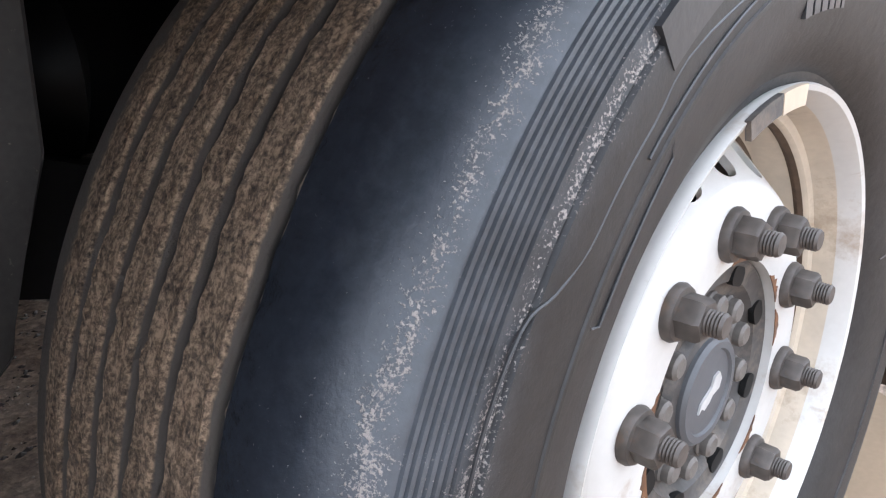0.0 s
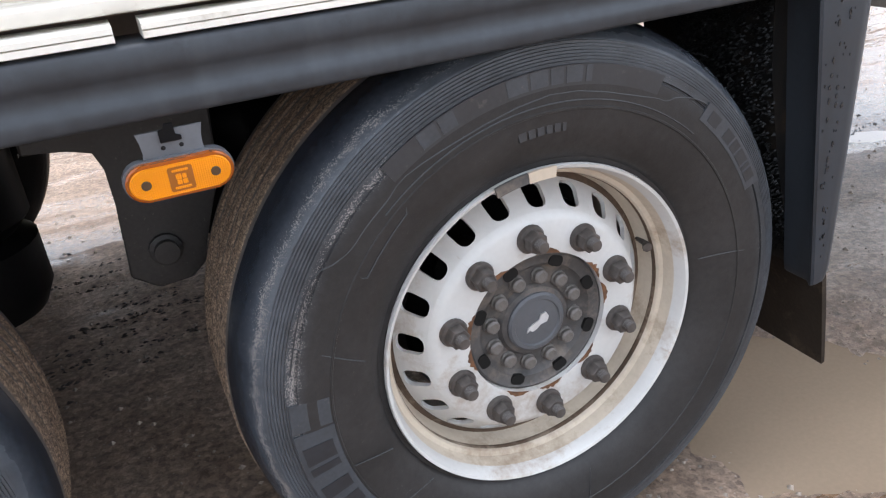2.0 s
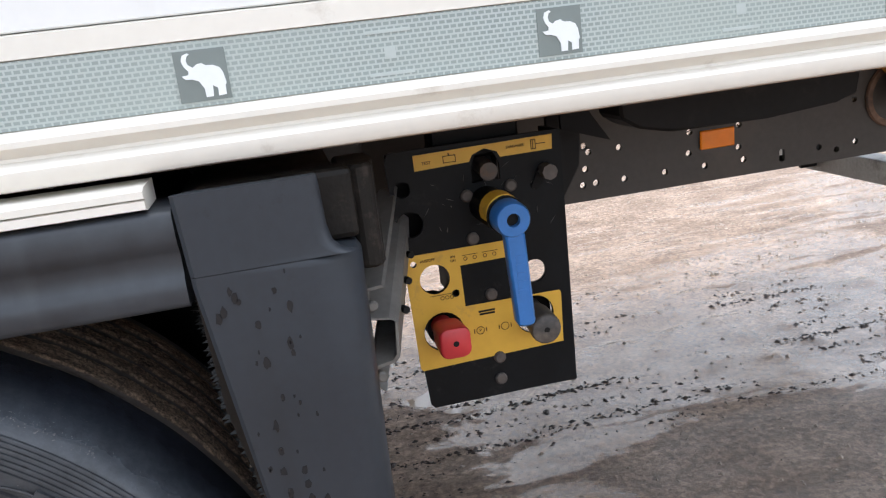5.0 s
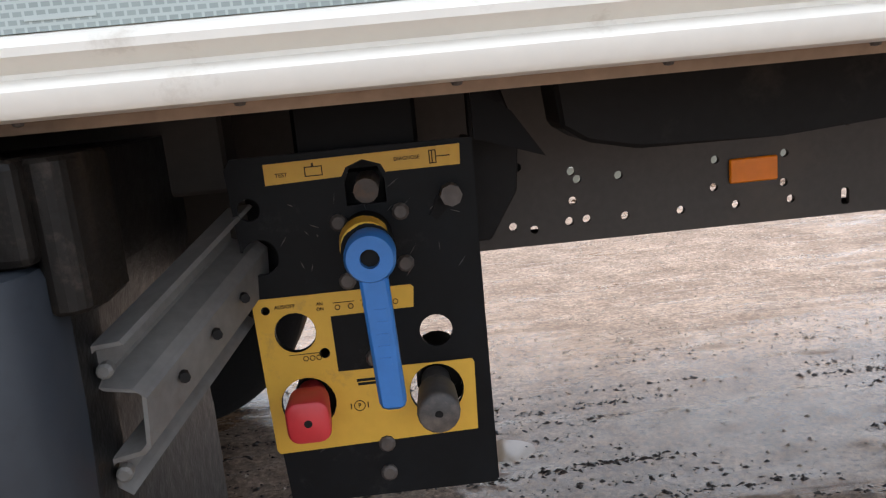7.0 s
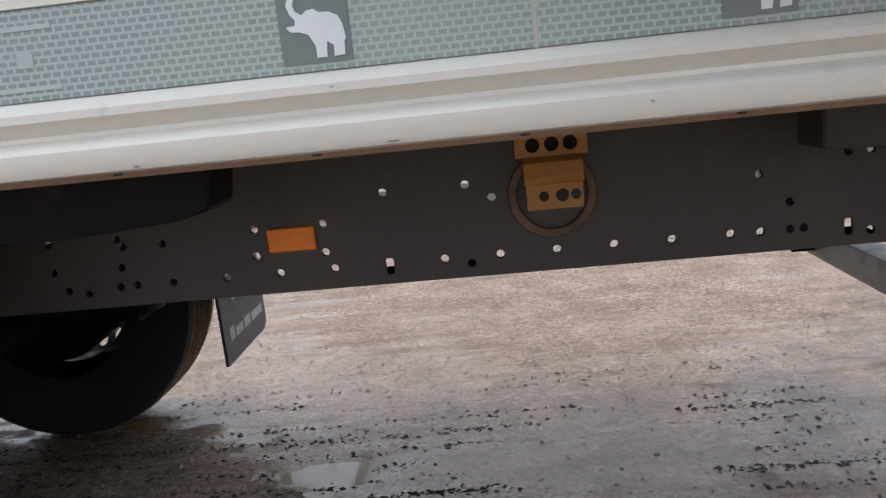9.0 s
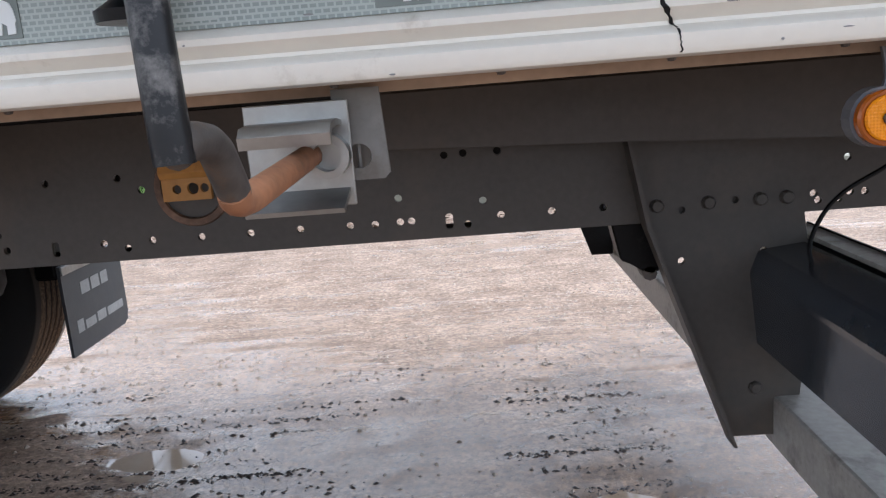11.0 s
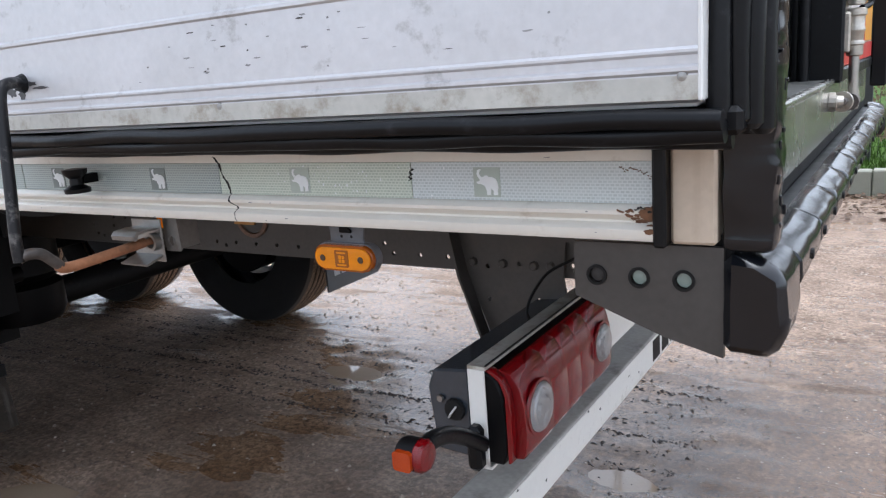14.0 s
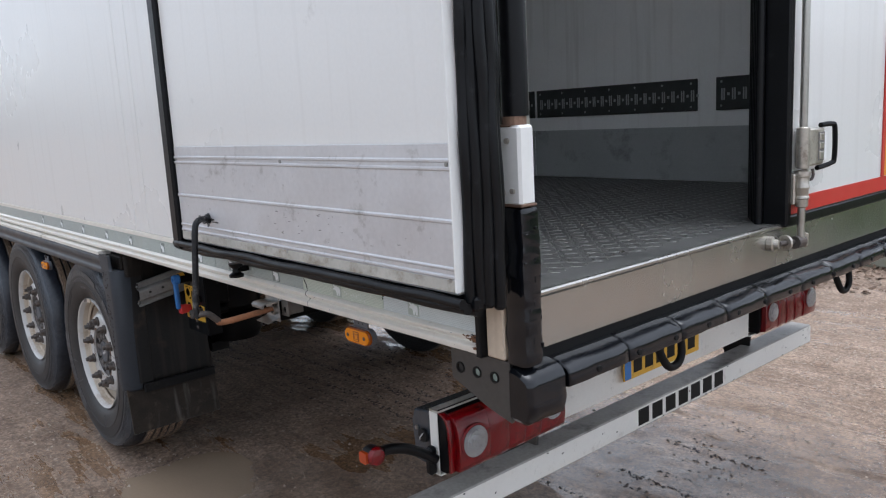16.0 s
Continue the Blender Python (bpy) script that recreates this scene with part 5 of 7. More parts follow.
guard = tp("mudguard", loft([guard_row(1.064, 0.501, 0.640), guard_row(1.062, 0.501, 0.648), guard_row(1.056, 0.501, 0.652), guard_row(0.72, 0.541, 0.646), guard_row(0.50, 0.567, 0.640),
                             guard_row(0.474, 0.572, 0.638, -0.031), guard_row(0.466, 0.580, 0.630, -0.022)]), M_SHELL, "charcoal plastic mudguard with water drops", True)
sub("upper_shell", loft([thin_row(1.136, 0.497, 0.619), thin_row(1.090, 0.4995, 0.621), thin_row(1.077, 0.5, 0.624), thin_row(1.070, 0.5005, 0.630), thin_row(1.066, 0.5008, 0.638), thin_row(1.0645, 0.501, 0.645)]), M_SHELL, guard, smooth=True)
sub("liner_recess", box(0.512, 0.652, 0.010, 0.0475, 1.0655, 1.132, 0.006, segs=2), M_CRUST, guard, "brown splash-stained recess behind the shell")
sub("liner_ridge", prism([(0.640, 0.052), (0.646, 0.030), (0.654, 0.022), (0.666, 0.022), (0.674, 0.030), (0.676, 0.052), (0.676, 0.10), (0.640, 0.10)], "z", 1.030, 1.131, 0.003), M_CRUST, guard, "brown crusted ridge of the spray guard")
sub("liner_ridge", prism([(0.6345, 0.0485), (0.638, 0.038), (0.645, 0.034), (0.650, 0.044), (0.650, 0.10), (0.6345, 0.10)], "z", 0.50, 1.0295, 0.003), M_GUARD, guard)
sub("inner_guard", prism([(0.497, 1.125), (0.639, 1.125), (0.639, 1.03), (0.634, 0.975), (0.634, 0.72), (0.630, 0.48), (0.600, 0.48), (0.567, 0.60), (0.532, 0.726), (0.497, 0.90), (0.490, 1.03)], "y", 0.0485, 0.40), M_GUARD, guard, "black spray guard with brown splash streaks")
# bristles of the spray mat, on the side towards the tyre
rnd = random.Random(21)
bm = bmesh.new()
prof_z = [(0.490, 1.03), (0.497, 0.90), (0.532, 0.726), (0.567, 0.60), (0.600, 0.50)]
for k in range(3600):
    u = rnd.random() * 0.999 * (len(prof_z) - 1)
    (xa, za), (xb, zb) = prof_z[int(u)], prof_z[int(u) + 1]
    w = u - int(u)
    x, z, y = xa + (xb - xa) * w, za + (zb - za) * w, rnd.uniform(0.050, 0.30)
    r = rnd.uniform(0.0022, 0.0046)
    c = [bm.verts.new((x + 0.001, y + r * math.cos(a) * rnd.uniform(0.7, 1.2), z + r * math.sin(a) * rnd.uniform(0.7, 1.2))) for a in (0.3, 1.9, 3.4, 5.0)]
    t = bm.verts.new((x - rnd.uniform(0.004, 0.009), y + rnd.gauss(0, 0.0012), z - rnd.uniform(0, 0.003)))
    for i in range(4):
        bm.faces.new((c[i], c[(i + 1) % 4], t))
sub("spray_bristles", bm, M_SPRAYMESH, guard, "glossy black bristled spray mat")
sub("flap", loft([[(x, y, z) for x, z in ((x0 - 0.004 + 0.010 * k * k, z0), (x0 + 0.004 + 0.010 * k * k, z0), (0.600 + 0.006 * k * k, 0.56), (0.634, 0.40), (0.652, 0.262), (0.644, 0.258), (0.622, 0.40), (0.588 + 0.008 * k * k, 0.56))]
                 for k, y, x0, z0 in ((1.0, -0.022, 0.574, 0.660), (0.6, 0.04, 0.566, 0.690), (0.2, 0.10, 0.560, 0.705), (0.0, 0.20, 0.558, 0.715), (0.4, 0.42, 0.558, 0.715))]), M_FLAPDIRT, guard, "curved rubber mud flap brown with splashed mud", True)
sub("flap_lip", rod(curve_pts([(0.578, -0.024, 0.650), (0.572, 0.0, 0.676), (0.564, 0.04, 0.694), (0.558, 0.10, 0.709), (0.556, 0.20, 0.718)]), 0.0045, 8), M_HUB, guard, "pale worn upper lip of the flap", True)
sub("flap_bar", box(0.645, 0.662, 0.05, 0.41, 0.455, 0.500, 0.004), M_DARK, guard)
tp("wheel_arch_lining", prism([(0.2, 1.11), (0.47, 1.11), (0.497, 1.03), (0.49, 1.03), (0.46, 1.098), (0.2, 1.098)], "y", 0.05, 0.40), M_BLACK)
rf = tp("mudguard_right", box(0.52, 0.608, 2.2, 2.6, 0.55, 1.1, 0.01), M_BLACK)
rflap = tp("mud_flap_right", loft([[(0.61 + d, a, b) for a, b in ((2.20, 0.60), (2.70, 0.60), (2.70, 0.29), (2.685, 0.255), (2.65, 0.24), (2.20, 0.24))] for d in (0, 0.012)]), M_FLAP, "grey mud flap with pale lettering bars")
for y0, y1, z0, z1 in ((2.33, 2.40, 0.46, 0.51), (2.415, 2.485, 0.46, 0.51), (2.50, 2.56, 0.46, 0.51), (2.26, 2.31, 0.32, 0.37), (2.325, 2.41, 0.32, 0.355), (2.425, 2.50, 0.32, 0.36), (2.515, 2.66, 0.32, 0.355)):
    sub("lettering_bar", box(0.6222, 0.6234, y0, y1, z0, z1), M_FLAPPRINT, rflap)
sub("flap_bar", box(0.6225, 0.632, 2.20, 2.70, 0.565, 0.598, 0.002), M_GALV, rflap)

# ---- marker lamps ----


def marker_lamp(x, y, z, size=1.0):
    lamp = tp("side_marker_lamp", prism([(x + a, z + b) for a, b in stadium(0.136, 0.051)], "y", y + 0.002, y + 0.018), M_BRACKET, "amber oval side marker lamp on a grey bracket")
    rim_ = sub("lens_rim", prism([(x + a, z + b) for a, b in stadium(0.132, 0.047)], "y", y - 0.0085, y + 0.002, 0.002), M_AMBERRIM, lamp, "dark amber rim of the lens")
    sub("lens", prism([(x + a, z + b) for a, b in stadium(0.123, 0.0385)], "y", y - 0.012, y - 0.0080, 0.0015), M_AMBER, lamp, "ribbed amber lens")
    sub("window", prism([(x + a, z + b) for a, b in rounded(0.03, 0.031, 0.003)], "y", y - 0.0128, y - 0.0115), M_AMBERDARK, lamp)
    for dx, dz, w, h in ((0, 0.011, 0.020, 0.003), (0, -0.011, 0.020, 0.003), (-0.003, 0.003, 0.007, 0.007), (0.004, 0.003, 0.005, 0.006), (-0.003, -0.004, 0.006, 0.006), (0.004, -0.004, 0.006, 0.006)):
        sub("diode", prism([(x + dx + a, z + dz + b) for a, b in rounded(w, h, 0.0012, 2)], "y", y - 0.0136, y - 0.0127), M_AMBER, lamp)
    for s in (-0.042, 0.042):
        sub("screw", revolve([(0.0062, y - 0.0135), (0.0055, y - 0.0145), (0.001, y - 0.0145)], (x + s, 0, z), 12), M_AMBERSCREW, lamp)
    br = [(-0.040, 0.016), (0.040, 0.016), (0.036, 0.032), (0.037, 0.046), (0.040, 0.058), (-0.040, 0.058), (-0.037, 0.046), (-0.036, 0.032)]
    sub("bracket", prism([(x + a, z + b) for a, b in br], "y", y + 0.008, y + 0.012), M_BRACKET, lamp)
    for s in (-0.011, 0.011):
        sub("rivet", revolve([(0.003, y + 0.0075), (0.001, y + 0.0072)], (x + s, 0, z + 0.036), 8), M_INK, lamp)
    sub("cable_plug", prism([(x + a, z + b) for a, b in ((-0.013, 0.059), (-0.013, 0.043), (0.013, 0.043), (0.013, 0.049), (0.006, 0.050), (0.006, 0.066), (-0.005, 0.066), (-0.005, 0.059))], "y", y + 0.004, y + 0.0078, 0.001), M_BLACK, lamp, "black cable plug")
    if size != 1.0:
        lamp.matrix_basis = lamp.matrix_basis @ Matrix.Translation((x, y, z)) @ Matrix.Scale(size, 4) @ Matrix.Translation((-x, -y, -z))
    return lamp


marker_lamp(-0.514, *LAMP_A, 0.95)
marker_lamp(2.557, 0.028, 1.0945, 0.94)
marker_lamp(-3.6, 0.02, 0.99)

rnd = random.Random(77)
for k in range(64):
    z = 0.50 + 0.56 * rnd.random() ** 0.7
    xl = 0.567 - (z - 0.5) * 0.12
    x = xl + 0.010 + (0.588 - xl - 0.012) * rnd.random()
    q, w = [], rnd.choice((0.0012, 0.0016, 0.0022, 0.0034))
    for i in range(9):
        a = 2 * math.pi * i / 9
        q.append((x + w * rnd.uniform(0.6, 1.1) * math.cos(a), z + w * rnd.uniform(0.9, 2.2) * math.sin(a)))
    sub("water_drop", prism(q, "y", -0.0350, -0.0338), M_DROP, guard)

# ---- control panel behind the rear wheel ----


def lettering(text, size, at, parent, material=None, depth=0.0004):
    cu = bpy.data.curves.new("lettering", "FONT")
    cu.body, cu.size, cu.extrude, cu.align_x, cu.align_y = text, size, depth, "CENTER", "CENTER"
    cu.materials.append(material or M_PRINT)
    ob = new("lettering", cu)
    ob.parent = parent
    ob.matrix_basis = at
    return ob


YP = 0.273
outline = [(0.722, 1.100), (0.950, 1.100), (0.948, 0.742), (0.740, 0.742), (0.735, 0.748), (0.715, 1.090)]
holes = [circle(0.011, 14, (0.733, 1.051)), circle(0.0175, 20, (0.738, 1.004)), circle(0.0165, 20, (0.899, 0.913)), circle(0.020, 22, (0.761, 0.926)), circle(0.027, 24, (0.765, 0.851)), circle(0.027, 24, (0.894, 0.851)),
         [(0.826, 1.046), (0.864, 1.046), (0.864, 1.068), (0.858, 1.082), (0.845, 1.088), (0.832, 1.082), (0.826, 1.068)], circle(0.005, 10, (0.787, 0.902)), circle(0.0042, 10, (0.735, 0.951))]
panel = tp("control_panel", plate_with_holes(outline, holes, YP, YP + 0.006), M_PANEL, "black valve panel with yellow labels, blue lever and knobs")
sub("side_flange", box(0.944, 0.950, YP + 0.0065, YP + 0.07, 0.742, 1.098), M_BLACK, panel)
sub("back_box", box(0.795, 0.872, YP + 0.03, YP + 0.16, 0.86, 1.09, 0.01), M_BLACK, panel)
sub("carrier", box(0.78, 0.90, YP + 0.02, YP + 0.06, 1.075, 1.150, 0.004), M_BLACK, panel)
sub("gusset", prism([(0.952, 1.098), (1.02, 1.075), (0.99, 1.12), (0.952, 1.15)], "y", YP + 0.0, YP + 0.006), M_BLACK, panel)
lab = plate_with_holes([(0.726, 0.963), (0.878, 0.963), (0.881, 0.960), (0.879, 0.940), (0.797, 0.939), (0.798, 0.881), (0.932, 0.880), (0.934, 0.876), (0.932, 0.804), (0.730, 0.800), (0.727, 0.804), (0.723, 0.958)],
                       [circle(0.0205, 22, (0.761, 0.926)), circle(0.0275, 24, (0.765, 0.851)), circle(0.0275, 24, (0.894, 0.851)), circle(0.0055, 10, (0.787, 0.902)), circle(0.0045, 10, (0.735, 0.951))], YP - 0.0012, YP - 0.0002)
label_main = sub("label", lab, M_YELLOW, panel, "yellow valve label with black print")
top = sub("label", plate_with_holes([(0.752, 1.0925), (0.938, 1.095), (0.937, 1.0755), (0.866, 1.075), (0.862, 1.083), (0.845, 1.089), (0.829, 1.083), (0.824, 1.0745), (0.752, 1.0725)], [], YP - 0.0012, YP - 0.0002), M_YELLOW, panel)
LT = YP - 0.0018
lettering("TEST", 0.0055, pose(0.768, LT, 1.081, 90, 0, 0), top)
lettering("DIAGNOSE", 0.0050, pose(0.887, LT, 1.086, 90, 0, 0), top)
lettering("AUS/OFF", 0.0052, pose(0.754, LT, 0.9535, 90, 0, 0), label_main)
lettering("AN", 0.0046, pose(0.788, LT, 0.953, 90, 0, 0), label_main)
lettering("ON", 0.0046, pose(0.788, LT, 0.9475, 90, 0, 0), label_main)
lettering("P", 0.0062, pose(0.815, LT, 0.843, 90, 0, 0), label_main)


def ring(x, z, r, w, parent):
    return sub("print", plate_with_holes(circle(r, 22, (x, z)), [circle(r - w, 22, (x, z))], LT, LT + 0.0005), M_PRINT, parent)


for x in (0.815, 0.850):
    ring(x, 0.843, 0.0058, 0.0008, label_main)
    for d in (-0.0085, 0.0085):
        sub("print", box(x + d - 0.0006, x + d + 0.0006, LT, LT + 0.0005, 0.840, 0.846), M_PRINT, label_main)
for x in (0.805, 0.818, 0.832, 0.845, 0.862):
    ring(x, 0.9475, 0.0028, 0.0008, label_main)
for x in (0.768, 0.7745, 0.781):
    ring(x, 0.8985, 0.0028, 0.0008, label_main)
for x0, x1, z in ((0.801, 0.822, 0.952), (0.828, 0.850, 0.952), (0.752, 0.784, 0.903)):
    sub("print", box(x0, x1, LT, LT + 0.0005, z, z + 0.0007), M_PRINT, label_main)
for x0, x1, z in ((0.815, 0.838, 0.8685), (0.816, 0.8375, 0.8645)):
    sub("print", box(x0, x1, LT, LT + 0.0005, z, z + 0.0028), M_INK, label_main)
for q in ((0.790, 0.807, 1.0775, 1.0785), (0.790, 0.807, 1.0860, 1.0870), (0.790, 0.791, 1.0775, 1.087), (0.806, 0.807, 1.0775, 1.087), (0.797, 0.799, 1.087, 1.090)):
    sub("print", box(q[0], q[1], LT, LT + 0.0005, q[2], q[3]), M_PRINT, top)
for q in ((0.908, 0.909, 1.079, 1.091), (0.9105, 0.9115, 1.079, 1.091), (0.914, 0.915, 1.079, 1.091), (0.908, 0.915, 1.0905, 1.0915), (0.908, 0.915, 1.0785, 1.0795), (0.915, 0.928, 1.0845, 1.0855)):
    sub("print", box(q[0], q[1], LT, LT + 0.0005, q[2], q[3]), M_PRINT, top)
for x, z in ((0.816, 1.031), (0.876, 1.036), (0.818, 0.973), (0.835, 0.892), (0.838, 0.799), (0.837, 0.767), (0.876, 0.985)):
    sub("panel_bolt", revolve([(0.0085, YP + 0.001), (0.0085, YP - 0.004), (0.006, YP - 0.006), (0.002, YP - 0.006)], (x, 0, z), 10), M_NUT, panel)
sub("test_port", rod([(0.847, YP + 0.03, 1.064), (0.846, YP - 0.012, 1.060)], 0.012, 12), M_NUT, panel)
sub("tag", prism([(0.904, 1.030), (0.915, 1.052), (0.930, 1.058), (0.934, 1.046), (0.926, 1.040), (0.910, 1.024)], "y", YP - 0.004, YP + 0.001), M_BLACK, panel)
sub("tag_bolt", rod([(0.925, YP, 1.049), (0.925, YP - 0.022, 1.049)], 0.0105, 8), M_NUT, panel)
for x, z in ((0.772, 0.846), (0.900, 0.848)):
    sub("valve_body", rod([(x, YP + 0.024, z), (x, YP + 0.12, z)], 0.0255, 18), M_BLACK, panel, "", True)
# lever
sub("lever_base", rod([(0.842, YP, 1.016), (0.845, 0.200, 1.016)], 0.024, 20), M_BLACK, panel)
sub("lever_collar", rod([(0.842, 0.225, 1.020), (0.844, 0.202, 1.018)], 0.0235, 20), M_YELLOW, panel)
lev = revolve([(0.0085, 0.172), (0.0085, 0.200), (0.0225, 0.200), (0.0225, 0.177), (0.020, 0.172)], (0.847, 0, 1.014), 28, closed=True)
prism([(0.8355, 0.999), (0.8605, 0.997), (0.865, 0.880), (0.861, 0.876), (0.846, 0.876), (0.841, 0.880)], "y", 0.174, 0.192, 0.003, lev)
lever = sub("lever", lev, M_BLUE, panel, "blue plastic lift lever", True)
sub("lever_eye", rod([(0.847, 0.196, 1.014), (0.847, 0.181, 1.014)], 0.0085, 14), M_INK, panel)
for k in range(5):
    sub("relief_bar", box(0.846, 0.856, 0.1732, 0.1745, 0.918 + 0.011 * k, 0.9255 + 0.011 * k), M_BLUE, lever)


def knob(x, z, x1, z1, m, label, square):
    d = Vector((x1 - x, -0.060, z1 - z))
    a = Vector((x, YP + 0.02, z))
    rows = []
    for t, r in ((0.0, 0.0150), (0.40, 0.0150), (0.46, 0.0185), (0.55, 0.0195), (1.12, 0.0210), (1.18, 0.0200), (1.21, 0.0175)):
        c = a + d * t
        q = rounded(2 * r, 2 * r, r * 0.55, 4) if square and t > 0.42 else [(p * r / 0.021, v * r / 0.021) for p, v in rounded(0.042, 0.042, 0.0209, 4)]
        rows.append([(c.x + p, c.y, c.z + v) for p, v in q])
    k = sub("knob", loft(rows), m, panel, label, True)
    e = a + d * 1.211
    sub("knob_bore", rod([e - d * 0.02, e + d * 0.004], 0.0040, 10), M_INK, k)


knob(0.766, 0.853, 0.769, 0.852, M_RED, "red square push knob", True)
knob(0.894, 0.854, 0.893, 0.848, M_HUB, "black push knob", False)
sub("mounting_plate", prism([(0.952, 1.15), (0.986, 1.15), (1.004, 1.095), (0.999, 1.035), (0.968, 0.985), (0.952, 0.985)], "y", YP + 0.062, YP + 0.068, 0.002), M_DARK, panel, "black plate joining the panel to the beam")
# black plate added behind the panel so that its left holes stay dark
sub("hole_blackout", box(0.722, 0.790, YP + 0.045, YP + 0.050, 0.975, 1.092), M_BLACK, panel)

# folded steel bracket between mudguard and panel
bm = bmesh.new()
prof = [(0.009, 0.044), (-0.012, 0.042), (-0.016, 0.037), (-0.016, 0.015), (-0.011, 0.011), (0.012, 0.007), (0.018, 0.002), (0.015, -0.036), (0.010, -0.041), (-0.012, -0.045), (-0.017, -0.051), (-0.012, -0.066), (-0.004, -0.072)]
inner = [(x - 0.003, z + 0.003) for x, z in prof]
loop = prof + inner[::-1]
a, b = Vector((0.664, 0.072, 0.949)), Vector((0.723, 0.300, 1.0066))
va, vb = [bm.verts.new(a + Vector((x, 0, z))) for x, z in loop], [bm.verts.new(b + Vector((x, 0, z))) for x, z in loop]
for i in range(len(loop)):
    bm.faces.new((va[i], va[(i + 1) % len(loop)], vb[(i + 1) % len(loop)], vb[i]))
k = len(prof)
for vs in (va, vb):
    for i in range(k - 1):
        bm.faces.new((vs[i], vs[i + 1], vs[2 * k - 2 - i], vs[2 * k - 1 - i]))
brk = tp("folded_bracket", bm, M_OLDGALV, "dull folded steel channel bracket")
for dx, dz in ((-0.008, 0.026), (-0.008, -0.054)):
    c = a + Vector((dx, 0, dz))
    sub("end_bolt", rod([c + Vector((0.0, 0.006, 0)), c + Vector((0.002, -0.004, 0.001)), c + Vector((0.002, -0.006, 0.001))], [0.006, 0.006, 0.004], 10), M_OLDGALV, brk)
for t in (0.2, 0.45, 0.7):
    c = a.lerp(b, t)
    sub("bolt_hole", rod([c + Vector((0.0225, -0.004, -0.012)), c + Vector((0.0195, 0.004, -0.012))], 0.0045, 8), M_INK, brk)

# reflector, yellow bracket, rusty ring on the beam
tp("beam_reflector", box(1.342, 1.412, YB - 0.006, YB - 0.0005, 0.973, 1.008, 0.002), M_ORANGEREFL, "orange rectangular reflector")
yb = tp("yellow_bracket", plate_with_holes([(1.705, 1.108), (1.803, 1.108), (1.803, 1.076), (1.705, 1.076)], [circle(0.010, 14, (x, 1.092)) for x in (1.729, 1.755, 1.780)], 0.592, 0.600), M_OCHRE, "dull yellow drilled steel bracket")
sub("fold", prism([(0.600, 1.076), (0.592, 1.076), (0.574, 1.070), (0.568, 1.050), (0.574, 1.040), (0.582, 1.040), (0.577, 1.050), (0.582, 1.066)], "x", 1.714, 1.794, 0.001), M_OCHRE, yb)
sub("foot", plate_with_holes([(1.716, 1.040), (1.792, 1.040), (1.792, 1.006), (1.716, 1.006)], [circle(0.009, 14, (1.764, 1.024)), circle(0.007, 14, (1.739, 1.024)), circle(0.007, 12, (1.782, 1.024))], 0.574, 0.582), M_OCHRE, yb)
sub("standoff", box(1.725, 1.785, 0.6002, 0.6095, 1.080, 1.104), M_DARK, yb)
tp("rusty_ring", revolve([(0.062, YB - 0.003), (0.060, YB - 0.008), (0.050, YB - 0.008), (0.048, YB - 0.003)], (1.752, 0, 1.022), 32), M_RUSTY, "rust-stained ring on the beam")

# ---- underrun support, tail lamps, bars ----
strut = tp("underrun_support", plate_with_holes([(2.418, 1.11), (2.456, 0.912), (2.584, 0.548), (2.690, 0.548), (2.715, 0.80), (2.700, 0.912), (2.72, 1.11)], [circle(0.006, 10, p) for p in ((2.511, 0.850), (2.638, 0.858), (2.512, 0.931), (2.594, 0.941))], 0.597, 0.607), M_FRAME, "charcoal plate holding the rear underrun bar")
sub("edge_flange", prism([(2.412, 1.11), (2.418, 1.11), (2.456, 0.912), (2.584, 0.548), (2.578, 0.548), (2.450, 0.912)], "y", 0.555, 0.5965), M_FRAME, strut)
for x, z in ((2.474, 0.940), (2.553, 0.940), (2.632, 0.940), (2.672, 0.940), (2.625, 0.632)):
    sub("bolt", revolve([(0.011, 0.598), (0.011, 0.592), (0.008, 0.588), (0.002, 0.588)], (x, 0, z), 8), M_FRAME, strut)
sub("valve_bracket", prism([(2.408, 0.911), (2.462, 0.911), (2.490, 0.834), (2.470, 0.822), (2.440, 0.842), (2.422, 0.850)], "y", 0.625, 0.670, 0.003), M_BLACK, strut, "black bracket behind the plate")
sub("valve_bolt", rod([(2.468, 0.668, 0.826), (2.468, 0.625, 0.826)], 0.012, 8), M_NUT, strut)
tp("underrun_support_right", prism([(2.418, 1.11), (2.456, 0.912), (2.584, 0.548), (2.690, 0.548), (2.715, 0.80), (2.72, 1.11)], "y", 2.005, 2.015), M_DARK)
tp("frame_tail_strut", prism([(2.88, 0.985), (2.92, 0.985), (3.02, 1.10), (2.98, 1.10)], "y", 0.70, 0.72), M_DARK)
tp("brake_hose", rod(curve_pts([(2.90, 0.54, 1.08), (2.821, 0.50, 1.026), (2.775, 0.50, 0.992), (2.714, 0.50, 0.958), (2.682, 0.50, 0.923), (2.662, 0.49, 0.880), (2.668, 0.47, 0.84)]), 0.0032, 8), M_BLACK, smooth=True)
bar = tp("underrun_bar", box(2.655, 2.7495, 0.08, 2.50, 0.526, 0.614, 0.006, segs=2), M_DARKBAR, "white chipped rear underrun bar with black brand bars")
sub("rear_face", box(2.7490, 2.7505, 0.084, 2.496, 0.532, 0.6085), M_BUMPWHITE, bar, "white chipped rear face")
sub("end_plate", box(2.658, 2.747, 0.076, 0.0795, 0.529, 0.611), M_INK, bar)
for k in range(7):
    y = 1.09 + 0.088 * k
    sub("brand_bar", box(2.7506, 2.7515, y, y + 0.066, 0.541, 0.602), M_INK, bar)


